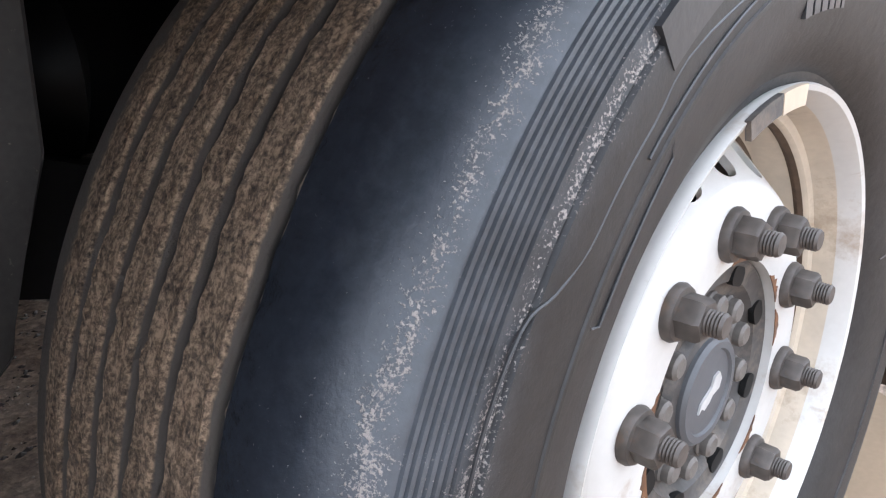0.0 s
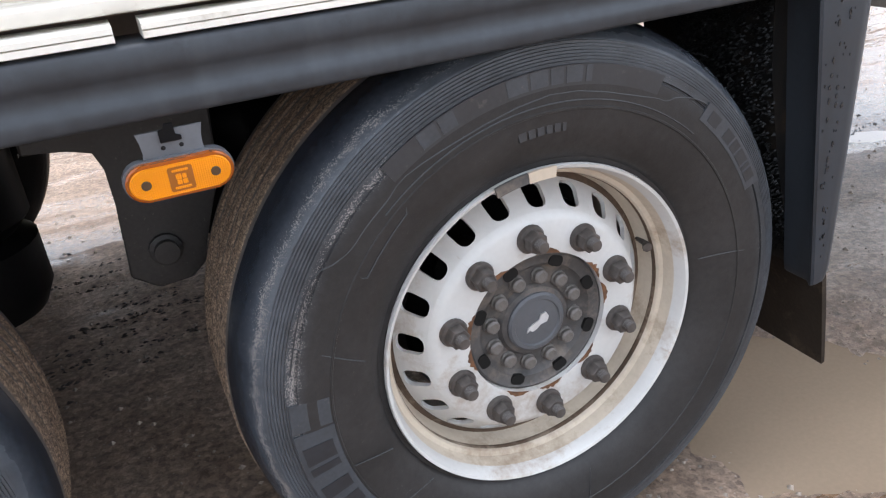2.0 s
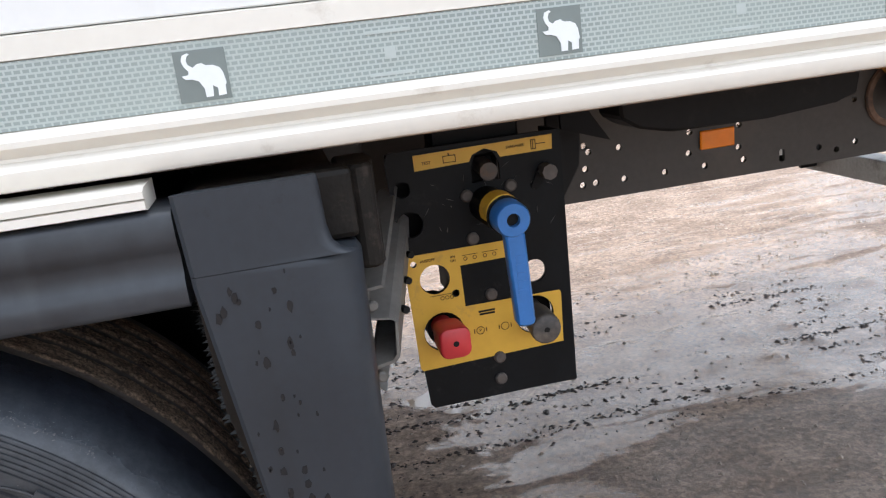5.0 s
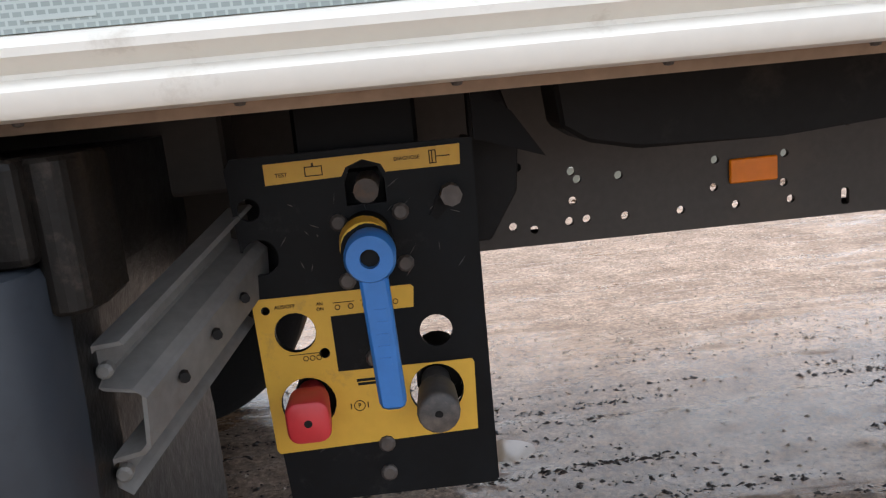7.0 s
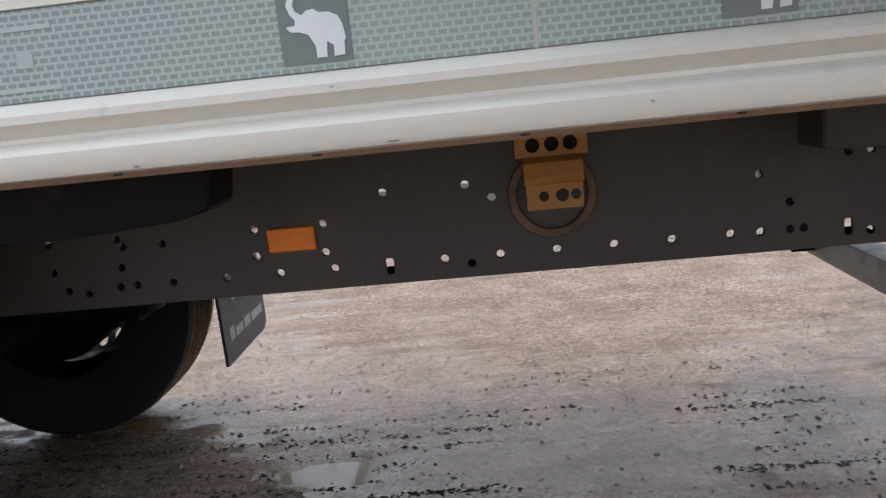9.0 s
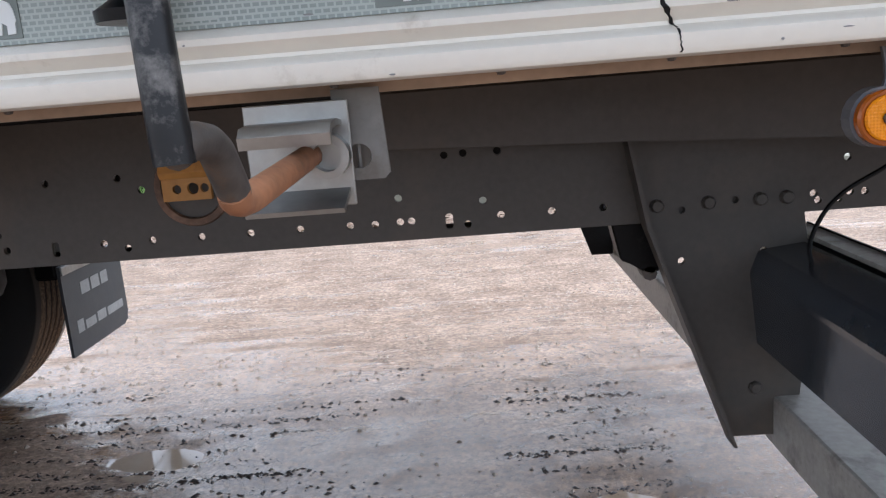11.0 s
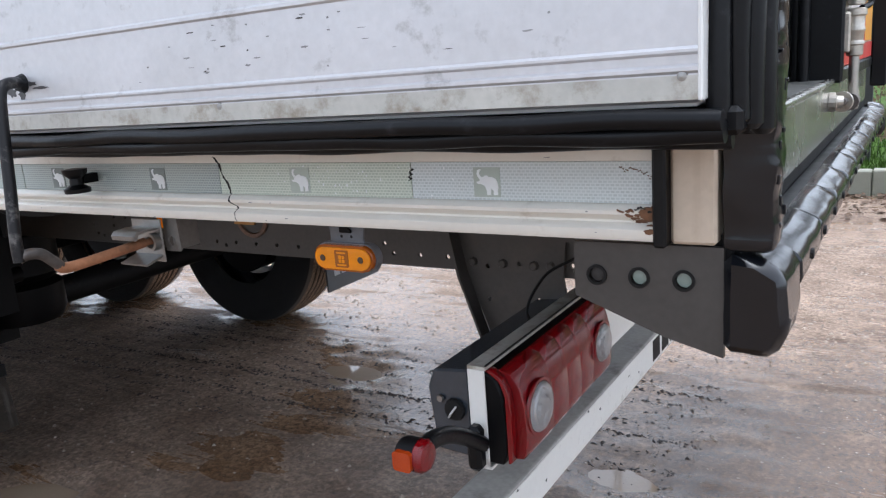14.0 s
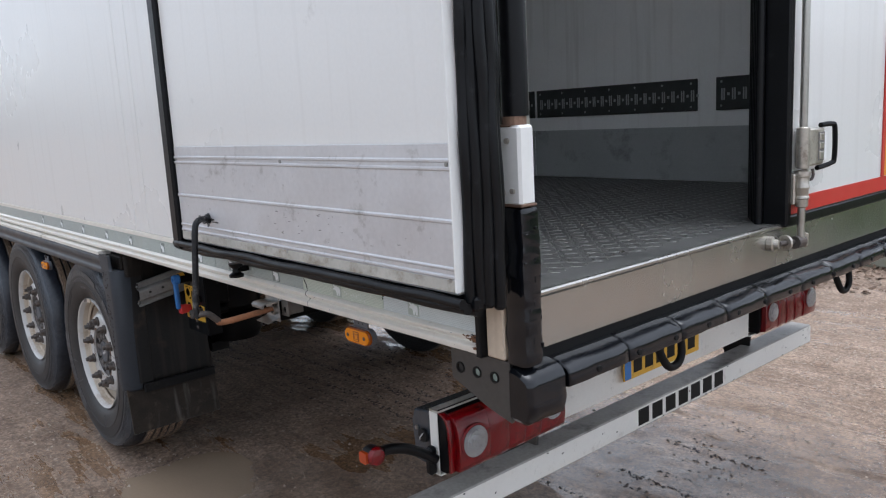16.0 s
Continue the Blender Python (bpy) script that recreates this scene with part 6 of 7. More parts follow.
def tail_lamp(y0, s):
    """s: 1 for the left cluster, -1 for its mirror."""
    def ys(a, b):
        p, q = y0 + s * a, y0 + s * b
        return (min(p, q), max(p, q))

    lamp = tp("tail_lamp", prism([(2.630, 0.860), (2.616, 0.824), (2.628, 0.703), (2.704, 0.698), (2.704, 0.868)], "y", *ys(0.150, 0.60), 0.004), M_LAMPBODY, "red tail lamp cluster in a chipped white frame")
    sub("frame", box(2.7045, 2.738, *ys(0.146, 0.150), 0.690, 0.872, 0.001), M_BUMPWHITE, lamp, "chipped white frame")
    sub("frame", box(2.7045, 2.740, *ys(0.147, 0.680), 0.8725, 0.879), M_DIRTYEDGE, lamp)
    sub("frame", box(2.7045, 2.742, *ys(0.147, 0.680), 0.684, 0.6895), M_BUMPWHITE, lamp)
    sub("frame_bead", box(2.7385, 2.742, *ys(0.150, 0.680), 0.8795, 0.882), M_INK, lamp)
    sub("gasket", prism([(2.706, 0.694), (2.764, 0.694), (2.770, 0.720), (2.772, 0.780), (2.768, 0.830), (2.756, 0.858), (2.736, 0.868), (2.706, 0.868)], "y", *ys(0.1515, 0.650), 0.004), M_BLACK, lamp)
    # lens in a row of bulging chambers, the outer one clear
    edge = [(2.7725, 0.698), (2.780, 0.702), (2.783, 0.740), (2.783, 0.790), (2.779, 0.832), (2.767, 0.858), (2.750, 0.8715), (2.737, 0.8725), (2.7365, 0.868), (2.748, 0.866), (2.7645, 0.852), (2.7735, 0.826)]
    sub("lens_rim", prism(edge, "y", *ys(0.1530, 0.172), 0.001), M_REDLENS, lamp, "", True)
    for a, b, out, m in ((0.1725, 0.2930, 2.802, M_REDLENS), (0.2936, 0.3730, 2.7995, M_REDLENS), (0.3736, 0.4470, 2.7975, M_REDLENS), (0.4476, 0.5210, 2.7955, M_REDLENS), (0.5216, 0.634, 2.794, M_REDLENS)):
        body = prism([(2.766, 0.700), (out - 0.008, 0.702), (out - 0.002, 0.716), (out, 0.752), (out - 0.002, 0.805), (out - 0.010, 0.838), (out - 0.026, 0.862), (2.752, 0.868), (2.752, 0.700)], "y", *ys(a, b), 0.0018)
        sub("lens_chamber", body, m, lamp, "red plastic lens", True)
    for yc, r, x0 in ((0.231, 0.047, 2.8025), (0.578, 0.042, 2.7935)):
        zc = 0.782
        sub("lens_ring", revolve([(r + 0.007, x0 - 0.002), (r + 0.006, x0 + 0.002), (r + 0.001, x0 + 0.0025), (r, x0 - 0.001)], (0, y0 + s * yc, zc), 36, axis="x"), M_REDLENS, lamp, "", True)
        sub("round_lens", revolve([(r, x0 + 0.0005), (r * 0.97, x0 + 0.0045), (r * 0.88, x0 + 0.0085), (r * 0.70, x0 + 0.012), (r * 0.45, x0 + 0.0145), (0.010, x0 + 0.0155)], (0, y0 + s * yc, zc), 36, axis="x"), M_CLEAR, lamp, "clear round lens", True)
        q, bm = random.Random(int(1000 * yc)), bmesh.new()
        for k in range(46):
            a, d, h = q.uniform(0, 6.28), r * 0.86 * q.random() ** 0.6, 0.0075
            c = Vector((x0 + 0.0048, y0 + s * yc + d * math.cos(a), zc + d * math.sin(a)))
            nrm = Vector((1.0, q.gauss(0, 0.55), q.gauss(0, 0.55))).normalized()
            u = nrm.cross(Vector((0, 0, 1))).normalized()
            w = nrm.cross(u)
            bm.faces.new([bm.verts.new(c + 0.5 * h * (i * u + j * w)) for i, j in ((-1, -1), (1, -1), (1, 1), (-1, 1))])
        sub("reflector_facets", bm, M_SILVER, lamp, "bright faceted reflector")
        sub("reflector", revolve([(r * 0.96, x0 + 0.0015), (r * 0.70, x0 + 0.0004), (r * 0.66, x0 + 0.0035), (r * 0.40, x0 + 0.0006), (r * 0.36, x0 + 0.004), (0.006, x0 + 0.0045)], (0, y0 + s * yc, zc), 30, axis="x"), M_SILVER, lamp, "", True)
    sub("screw", revolve([(0.008, y0 + s * 0.146), (0.006, y0 + s * 0.142), (0.002, y0 + s * 0.142)], (2.645, 0, 0.807), 10), M_GALV, lamp)
    sub("screw_boss", revolve([(0.021, y0 + s * 0.146), (0.019, y0 + s * 0.140), (0.004, y0 + s * 0.139)], (2.674, 0, 0.790), 16), M_INK, lamp)
    sub("cable_tie", rod([(2.664, y0 + s * 0.139, 0.776), (2.672, y0 + s * 0.133, 0.786), (2.682, y0 + s * 0.137, 0.800)], 0.002, 6), M_SILVER, lamp)
    arm = sub("lamp_arm", rod(curve_pts([(2.730, y0 + s * 0.140, 0.735), (2.727, y0 + s * 0.10, 0.765), (2.728, y0 + s * 0.04, 0.800), (2.735, y0 - s * 0.02, 0.822), (2.742, y0 - s * 0.055, 0.828)]), 0.015, 10), M_RUBBER, lamp, "black rubber outrigger arm", True)
    sub("arm_foot", box(2.708, 2.736, *ys(0.116, 0.1455), 0.690, 0.775, 0.008), M_RUBBER, lamp)
    yo = y0 - s * 0.080
    body = revolve([(0.010, 2.712), (0.022, 2.716), (0.026, 2.724), (0.026, 2.748), (0.004, 2.749)], (0, yo, 0.826), 22, axis="x")
    sub("outline_lamp", body, M_BLACK, lamp, "", True)
    sub("outline_lens", revolve([(0.0255, 2.7485), (0.0255, 2.757), (0.021, 2.763), (0.010, 2.766), (0.003, 2.7665)], (0, yo, 0.826), 22, axis="x"), M_REDLENS, lamp, "", True)
    sub("side_lens", prism([(2.734 + a, 0.826 + b) for a, b in rounded(0.032, 0.031, 0.006)], "y", *sorted((yo - s * 0.020, yo - s * 0.0300))), M_REDORANGE, lamp, "red-orange side lens")
    return lamp


tail_lamp(0.0, 1)
tail_lamp(2.6, -1)
tp("plate_carrier", box(2.722, 2.740, 0.685, 1.915, 0.690, 0.860, 0.002), M_BUMPWHITE, "white sheet behind the number plate")
npl = tp("number_plate", box(2.762, 2.7675, 0.985, 1.47, 0.742, 0.850, 0.001), M_YELLOW, "yellow number plate with black bars")
for k in range(6):
    y = 1.040 + 0.070 * k
    sub("bar", box(2.7676, 2.7686, y, y + 0.05, 0.762, 0.832), M_INK, npl)
sub("blue_strip", box(2.7676, 2.7684, 0.988, 1.025, 0.745, 0.847), M_BLUE, npl)
for y in (0.78, 1.97):
    tp("tow_hook", rod(curve_pts([(3.10, y - 0.12, 1.06), (3.12, y - 0.11, 1.00), (3.125, y - 0.075, 0.95), (3.125, y - 0.03, 0.945), (3.125, y - 0.005, 0.97), (3.12, y + 0.0, 1.01)]), 0.012, 10), M_DARK, smooth=True)

# ---- rear corner, bumper, sill ----
wedge = tp("corner_bracket", plate_with_holes([(2.968, 1.146), (3.165, 1.1465), (3.165, 1.002), (3.09, 1.022), (2.968, 1.070)], [circle(0.012, 18, (x, 1.101)) for x in (3.000, 3.058, 3.116)], 0.014, 0.024), M_FRAME, "grey-black corner bracket with pale grommets")
for x in (3.000, 3.058, 3.116):
    sub("grommet", revolve([(0.012, 0.0235), (0.0095, 0.017), (0.002, 0.016)], (x, 0, 1.101), 18), M_GREENDOT if x > 3.01 else M_HANGER, wedge)
    sub("grommet_rim", plate_with_holes(circle(0.0142, 20, (x, 1.101)), [circle(0.0106, 20, (x, 1.101))], 0.0115, 0.0136), M_INK, wedge)
tp("outrigger", prism([(2.05, 1.145), (3.118, 1.145), (3.118, 1.006), (3.02, 1.016), (2.90, 1.030), (2.40, 1.056), (2.05, 1.068)], "y", 0.44, 0.52, 0.003), M_FRAME)
tp("corner_web", box(3.12, 3.16, 0.030, 2.585, 1.06, 1.16), M_DARK)
bump = tp("rear_buffer", box(3.163, 3.186, 0.13, 2.47, 1.074, 1.128), M_RUBBER, "wet black rubber-coated rear buffer in segments")
for k in range(10):
    seg = prism([(3.1865, 1.134), (3.2050, 1.131), (3.2330, 1.117), (3.2400, 1.106), (3.2400, 1.076), (3.2340, 1.071), (3.1865, 1.071)], "y", 0.131 + 0.234 * k, 0.131 + 0.234 * k + 0.229, 0.003)
    bmesh.ops.subdivide_edges(seg, edges=[e for e in seg.edges if abs(e.verts[0].co.y - e.verts[1].co.y) > 0.1], cuts=9)
    for v in seg.verts:
        v.co += 0.0022 * Vector(noise.noise_vector((v.co.x * 25, v.co.y * 16, v.co.z * 25)))
    sub("buffer_segment", seg, M_WETRUBBER, bump, "", True)
for y0, y1 in ((0.0, 0.127), (2.473, 2.6)):
    blk = prism([(3.166, 1.140), (3.205, 1.138), (3.236, 1.118), (3.243, 1.05), (3.228, 1.012), (3.166, 1.014)], "y", y0, y1, 0.010)
    bmesh.ops.subdivide_edges(blk, edges=[e for e in blk.edges if e.calc_length() > 0.03], cuts=5, use_grid_fill=True)
    for v in blk.verts:
        v.co += 0.0028 * Vector(noise.noise_vector((v.co.x * 30, v.co.y * 30, v.co.z * 30)))
    sub("corner_block", blk, M_WETRUBBER, bump, "", True)
for k in range(14):
    sub("buffer_bolt", revolve([(0.0085, 3.2390), (0.0075, 3.2425), (0.002, 3.2425)], (0, 0.24 + 0.163 * k, 1.090), 10, axis="x"), M_INK, bump)
tp("corner_post", box(3.1015, 3.158, 0.006, 0.06, 1.150, 1.32, 0.004), M_CREAMPOST, "stained cream corner post")
tp("rail_end_strip", box(3.084, 3.1010, -0.0128, 0.05, 1.148, 1.31, 0.003), M_RUBBER)
cb = box(3.161, 3.226, 0.006, 0.066, 1.142, 1.500, 0.012, segs=2)
bmesh.ops.subdivide_edges(cb, edges=[e for e in cb.edges if abs(e.verts[0].co.z - e.verts[1].co.z) > 0.2], cuts=48)
for v in cb.verts:
    v.co += 0.004 * Vector(noise.noise_vector((v.co.x * 9, v.co.y * 9, v.co.z * 22)))
    if v.co.x > 3.205 and 1.16 < v.co.z < 1.48:
        v.co += 0.0022 * Vector(noise.noise_vector((v.co.x * 60, v.co.y * 30, v.co.z * 90)))
tp("corner_buffer", cb, M_WETRUBBER, "scuffed black rubber corner buffer", True)
tp("hinge_block", box(3.166, 3.230, 0.002, 0.05, 1.503, 1.672, 0.006), M_WHITE, "white-painted hinge block")
rnd = random.Random(44)
for k in range(16):
    z = rnd.uniform(1.17, 1.45)
    y = rnd.uniform(0.010, 0.058)
    bm = box(3.2235, 3.2265 + rnd.uniform(0.0, 0.0025), y, y + rnd.uniform(0.003, 0.008), z, z + rnd.uniform(0.004, 0.016), 0.0012)
    tp("torn_edge", bm, rnd.choice((M_WETRUBBER, M_WETRUBBER, M_RUBBER)))
hb = bpy.data.objects["hinge_block"]
for x, z in ((3.180, 1.530), (3.208, 1.535), (3.196, 1.640)):
    sub("hinge_bolt", revolve([(0.0065, 0.002), (0.006, -0.003), (0.001, -0.0035)], (x, 0, z), 10), M_WORNSTEEL, hb)
for x0, x1, z0, z1 in ((3.1675, 3.231, 1.5005, 1.507), (3.172, 3.204, 1.6685, 1.6745)):
    sub("worn_edge", box(x0, x1, 0.0025, 0.052, z0, z1, 0.002), M_RUSTY, hb)
tp("seal_lip", rod([(3.160 + 0.012 * math.sin(i * 0.55) * (1 if 2 < i < 14 else 0.3), -0.004, 1.305 + 0.024 * i) for i in range(16)], 0.0035, 8), M_BRACKET, "pale wavy edge of the loose seal", True)
tp("hinge_pin", rod([(3.196, 0.026, 1.672), (3.196, 0.026, 1.690)], 0.026, 16), M_RUSTY)
tp("hinge_tube", rod([(3.196, 0.03, 1.690), (3.196, 0.03, 3.95)], 0.029, 16), M_RUBBER, smooth=True)
tp("rear_post", box(3.10, 3.158, 0.0625, 0.115, 1.30, 3.95), M_STEEL)
tp("rear_post", box(3.10, 3.158, 2.50, 2.598, 1.30, 3.95), M_STEEL)
tp("rear_header", box(3.10, 3.158, 0.062, 2.54, 3.75, 3.95), M_STEEL)
sill = tp("rear_sill", box(3.140, 3.162, 0.066, 2.59, 1.150, 1.276, 0.003), M_SILL, "brushed stainless rear sill")
sub("sill_edge", box(3.148, 3.168, 0.115, 2.50, 1.2765, 1.290, 0.004), M_SILL, sill)
sub("sill_plate", box(3.0605, 3.1475, 0.115, 2.50, 1.2765, 1.2875, 0.002), M_FLOOR, sill, "dark worn threshold plate")

# ---- right rear door, closed ----
door = tp("rear_door_closed", box(3.098, 3.176, 1.333, 2.575, 1.315, 3.94, 0.004), M_WHITE, "closed white rear door with red border and amber board")
sub("edge_seal", box(3.100, 3.184, 1.298, 1.3325, 1.279, 3.93, 0.006), M_RUBBER, door)
sub("red_border", box(3.1765, 3.1785, 1.335, 2.575, 1.318, 1.372), M_REDPAINT, door)
sub("bottom_seal", box(3.12, 3.182, 1.305, 2.58, 1.278, 1.314, 0.005), M_RUBBER, door)
sub("warning_board", box(3.1765, 3.180, 2.12, 2.50, 1.376, 1.95), M_TAPE_Y, door, "amber board with red edge")
sub("board_edge", box(3.1765, 3.1815, 2.095, 2.119, 1.373, 1.95), M_REDPAINT, door)
for k in range(5):
    sub("door_seal", rod([(3.094 - 0.022 * k, 1.285 + 0.032 * k, 1.287), (3.094 - 0.022 * k, 1.285 + 0.032 * k, 3.93)], 0.014, 10), M_RUBBER, door, "", True)
sub("door_seal", prism([(3.096, 1.285), (3.096, 1.40), (3.0, 1.50), (3.0, 1.425)], "z", 1.288, 3.93), M_RUBBER, door, "thick black rubber door seal")
YL = 1.356
sub("lock_bar", rod([(3.205, YL, 1.60), (3.205, YL, 3.9)], 0.0128, 14), M_STEEL, door, "stainless lock bar", True)
sub("lock_bar_foot", rod([(3.205, YL, 1.215), (3.205, YL, 1.345)], 0.0125, 14), M_STEEL, door, "", True)
sub("bar_bearing", rod([(3.205, YL, z) for z in (1.468, 1.470, 1.598, 1.600)], [0.018, 0.0205, 0.0205, 0.018], 16), M_WORNSTEEL, door, "worn stainless bearing of the lock bar", True)
sub("bar_collar", rod([(3.205, YL, z) for z in (1.342, 1.345, 1.368, 1.371, 1.376, 1.380, 1.400, 1.404, 1.409, 1.413, 1.440, 1.444, 1.458, 1.461)], [0.016, 0.020, 0.020, 0.023, 0.023, 0.020, 0.021, 0.0235, 0.0235, 0.021, 0.022, 0.026, 0.026, 0.018], 18), M_WORNSTEEL, door, "", True)
sub("collar_clamp", box(3.178, 3.196, YL - 0.034, YL + 0.030, 1.352, 1.452, 0.004), M_WORNSTEEL, door)
sub("handle_body", prism([(3.178, YL + 0.012), (3.219, YL + 0.012), (3.226, YL + 0.040), (3.222, YL + 0.118), (3.178, YL + 0.124)], "z", 1.474, 1.594, 0.005), M_WORNSTEEL, door, "pale worn lock housing")
sub("housing_recess", prism([(3.2235, YL + 0.066), (3.2215, YL + 0.112), (3.2255, YL + 0.112), (3.2265, YL + 0.066)], "z", 1.488, 1.580), M_OLDGALV, door)
for z0, z1 in ((1.492, 1.518), (1.526, 1.546), (1.554, 1.576)):
    sub("latch_block", prism([(3.2255, YL + 0.070), (3.2245, YL + 0.104), (3.2295, YL + 0.102), (3.2305, YL + 0.072)], "z", z0, z1, 0.002), M_WORNSTEEL, door)
sub("pull_plate", box(3.214, 3.218, YL + 0.128, YL + 0.150, 1.486, 1.582, 0.001), M_INNERWHITE, door)
sub("handle", rod(curve_pts([(3.214, YL + 0.105, 1.602), (3.224, YL + 0.165, 1.603), (3.228, YL + 0.182, 1.588), (3.228, YL + 0.184, 1.49), (3.224, YL + 0.166, 1.472), (3.212, YL + 0.09, 1.462)]), 0.0085, 8), M_BLACK, door, "black handle loop", True)
sub("hook_plate", box(3.178, 3.186, YL + 0.032, YL + 0.082, 1.390, 1.460, 0.003), M_WORNSTEEL, door)
sub("hook", rod(curve_pts([(3.186, YL + 0.060, 1.440), (3.200, YL + 0.074, 1.425), (3.204, YL + 0.082, 1.440), (3.200, YL + 0.084, 1.460)]), 0.005, 8), M_NUT, door, "", True)
sub("keeper", rod([(3.163, 1.225, 1.236), (3.176, 1.225, 1.236), (3.178, 1.228, 1.236), (3.194, 1.230, 1.236)], [0.024, 0.024, 0.016, 0.014], 14), M_WORNSTEEL, door)
sub("keeper_plate", rod([(3.186, 1.280, 1.232), (3.188, 1.290, 1.232)], 0.026, 16), M_WORNSTEEL, door)
sub("keeper_pin", rod([(3.190, 1.235, 1.236), (3.196, YL - 0.02, 1.230)], 0.009, 10), M_NUT, door)
sub("cam", rod([(3.200, YL - 0.034, 1.228), (3.204, YL + 0.014, 1.228)], [0.022, 0.019], 14), M_NUT, door)
sub("cam_cheek", prism([(YL + 0.012, 1.205), (YL + 0.030, 1.210), (YL + 0.032, 1.252), (YL + 0.010, 1.258)], "x", 3.192, 3.218, 0.003), M_WORNSTEEL, door)
sub("side_post_cap", box(3.178, 3.235, 2.565, 2.61, 1.20, 1.62, 0.006), M_RUBBER, door)

# ---- left rear door, folded back along the side ----
ld = tp("rear_door_open", box(1.780, 3.171, -0.134, -0.052, 1.330, 3.94, 0.004), M_WHITE, "open rear door folded flat against the trailer side")
kick = prism([(-0.1345, 1.3340), (-0.1400, 1.3379), (-0.1385, 1.3633), (-0.1420, 1.3663), (-0.1420, 1.3702), (-0.1385, 1.3731), (-0.1385, 1.3819), (-0.1420, 1.3849), (-0.1420, 1.3878), (-0.1385, 1.3907), (-0.1385, 1.4795), (-0.1420, 1.4825), (-0.1420, 1.4873), (-0.1385, 1.4903),
              (-0.1385, 1.5883), (-0.1420, 1.5912), (-0.1420, 1.5951), (-0.1385, 1.5981), (-0.1385, 1.6049), (-0.1420, 1.6078), (-0.1420, 1.6118), (-0.1385, 1.6147), (-0.1385, 1.6430), (-0.1345, 1.6450)], "x", 1.792, 3.176)
sub("kick_plate", kick, M_ALU, ld, "ribbed scuffed aluminium kick plate", True)
for x, z in ((1.80, 1.602), (2.49, 1.602), (3.160, 1.602), (2.49, 1.358), (3.155, 1.361), (1.81, 1.366)):
    sub("kick_screw", revolve([(0.006, -0.1382), (0.005, -0.1408), (0.001, -0.1412)], (x, 0, z), 10), M_GALV, ld)


def wavy(pts, r, amp=0.003, seed=0):
    """A soft rubber lip that wanders a little."""
    out = []
    a, b = Vector(pts[0]), Vector(pts[1])
    n = max(8, int((b - a).length / 0.035))
    for i in range(n + 1):
        p = a.lerp(b, i / n)
        out.append(p + amp * Vector(noise.noise_vector((p.x * 7 + seed, p.y * 7, p.z * 7))))
    return rod([out[0] + (out[0] - out[1]).normalized() * 0.006, *out], [r * 0.6] + [r] * len(out), 12)


for k, (x, y, r) in enumerate(((3.186, -0.109, 0.0130), (3.200, -0.098, 0.0130), (3.214, -0.082, 0.0135), (3.219, -0.064, 0.0140), (3.203, -0.042, 0.0135))):
    sub("seal_lip", wavy([(x, y, 1.298 - 0.30 * (y + 0.05)), (x, y, 3.93)], r, 0.005, k), M_RUBBER, ld, "", True)
sub("edge_trim", box(3.1715, 3.1765, -0.1440, -0.112, 1.336, 3.94, 0.0015), M_WHITE, ld, "white trim along the door's edge")
sub("seal_web", box(3.172, 3.212, -0.108, -0.040, 1.306, 3.93, 0.008), M_RUBBER, ld)
for k, (z, y, r) in enumerate(((1.318, -0.145, 0.011), (1.302, -0.129, 0.012), (1.295, -0.102, 0.013))):
    sub("seal_lip", wavy([(1.735, y, z), (3.196, y, z)], r, 0.004, 5 + k), M_RUBBER, ld, "", True)
sub("seal_web", box(1.74, 3.21, -0.12, -0.04, 1.298, 1.328, 0.006), M_RUBBER, ld)
sub("seal_side", box(1.722, 1.778, -0.150, -0.06, 1.296, 3.93, 0.008), M_RUBBER, ld, "black rubber seal on the door's free edge")

# door hold-back rod with its clip and buffer
hr = tp("hold_back_rod", rod(curve_pts([(2.010, -0.140, 1.418), (2.022, -0.172, 1.419), (2.030, -0.192, 1.408), (2.034, -0.202, 1.37), (2.041, -0.216, 1.25), (2.047, -0.228, 1.160), (2.049, -0.230, 1.118)]), 0.0102, 12), M_ROD, "bent hold-back rod for the open door", True)
sub("lower_rod", rod(curve_pts([(2.048, -0.229, 1.124), (2.052, -0.214, 1.128), (2.056, -0.194, 1.124), (2.056, -0.176, 1.108), (2.055, -0.162, 1.094)]), 0.0100, 12), M_NUT, hr, "worn grey bend of the rod", True)
sub("rod_end", rod(curve_pts([(2.0555, -0.166, 1.096), (2.055, -0.158, 1.090), (2.055, -0.130, 1.088), (2.057, -0.06, 1.092), (2.062, 0.03, 1.099)]), 0.0099, 12), M_COPPER, hr, "rust-coloured lower end of the rod", True)
sub("socket", rod([(2.010, -0.150, 1.418), (2.008, -0.136, 1.418)], [0.013, 0.018], 12), M_RUBBER, hr)
cl = tp("rod_clip", box(2.010, 2.096, 0.030, 0.034, 1.056, 1.142, 0.001), M_GALV, "bright galvanised rod clip under the rail")
sub("hook_plate", prism([(-0.026, 1.110), (-0.028, 1.119), (-0.020, 1.126), (0.006, 1.128), (0.0295, 1.126), (0.0295, 1.122), (0.006, 1.123), (-0.017, 1.121), (-0.022, 1.111)], "x", 2.020, 2.090), M_GALV, cl, "", True)
sub("lower_plate", prism([(-0.012, 1.060), (-0.010, 1.056), (0.0295, 1.066), (0.0295, 1.071)], "x", 2.014, 2.092), M_GALV, cl)
sub("ring_eye", revolve([(0.012, 0.014), (0.018, 0.014), (0.018, 0.0295), (0.012, 0.0295)], (2.078, 0, 1.098), 18, closed=True), M_GALV, cl)
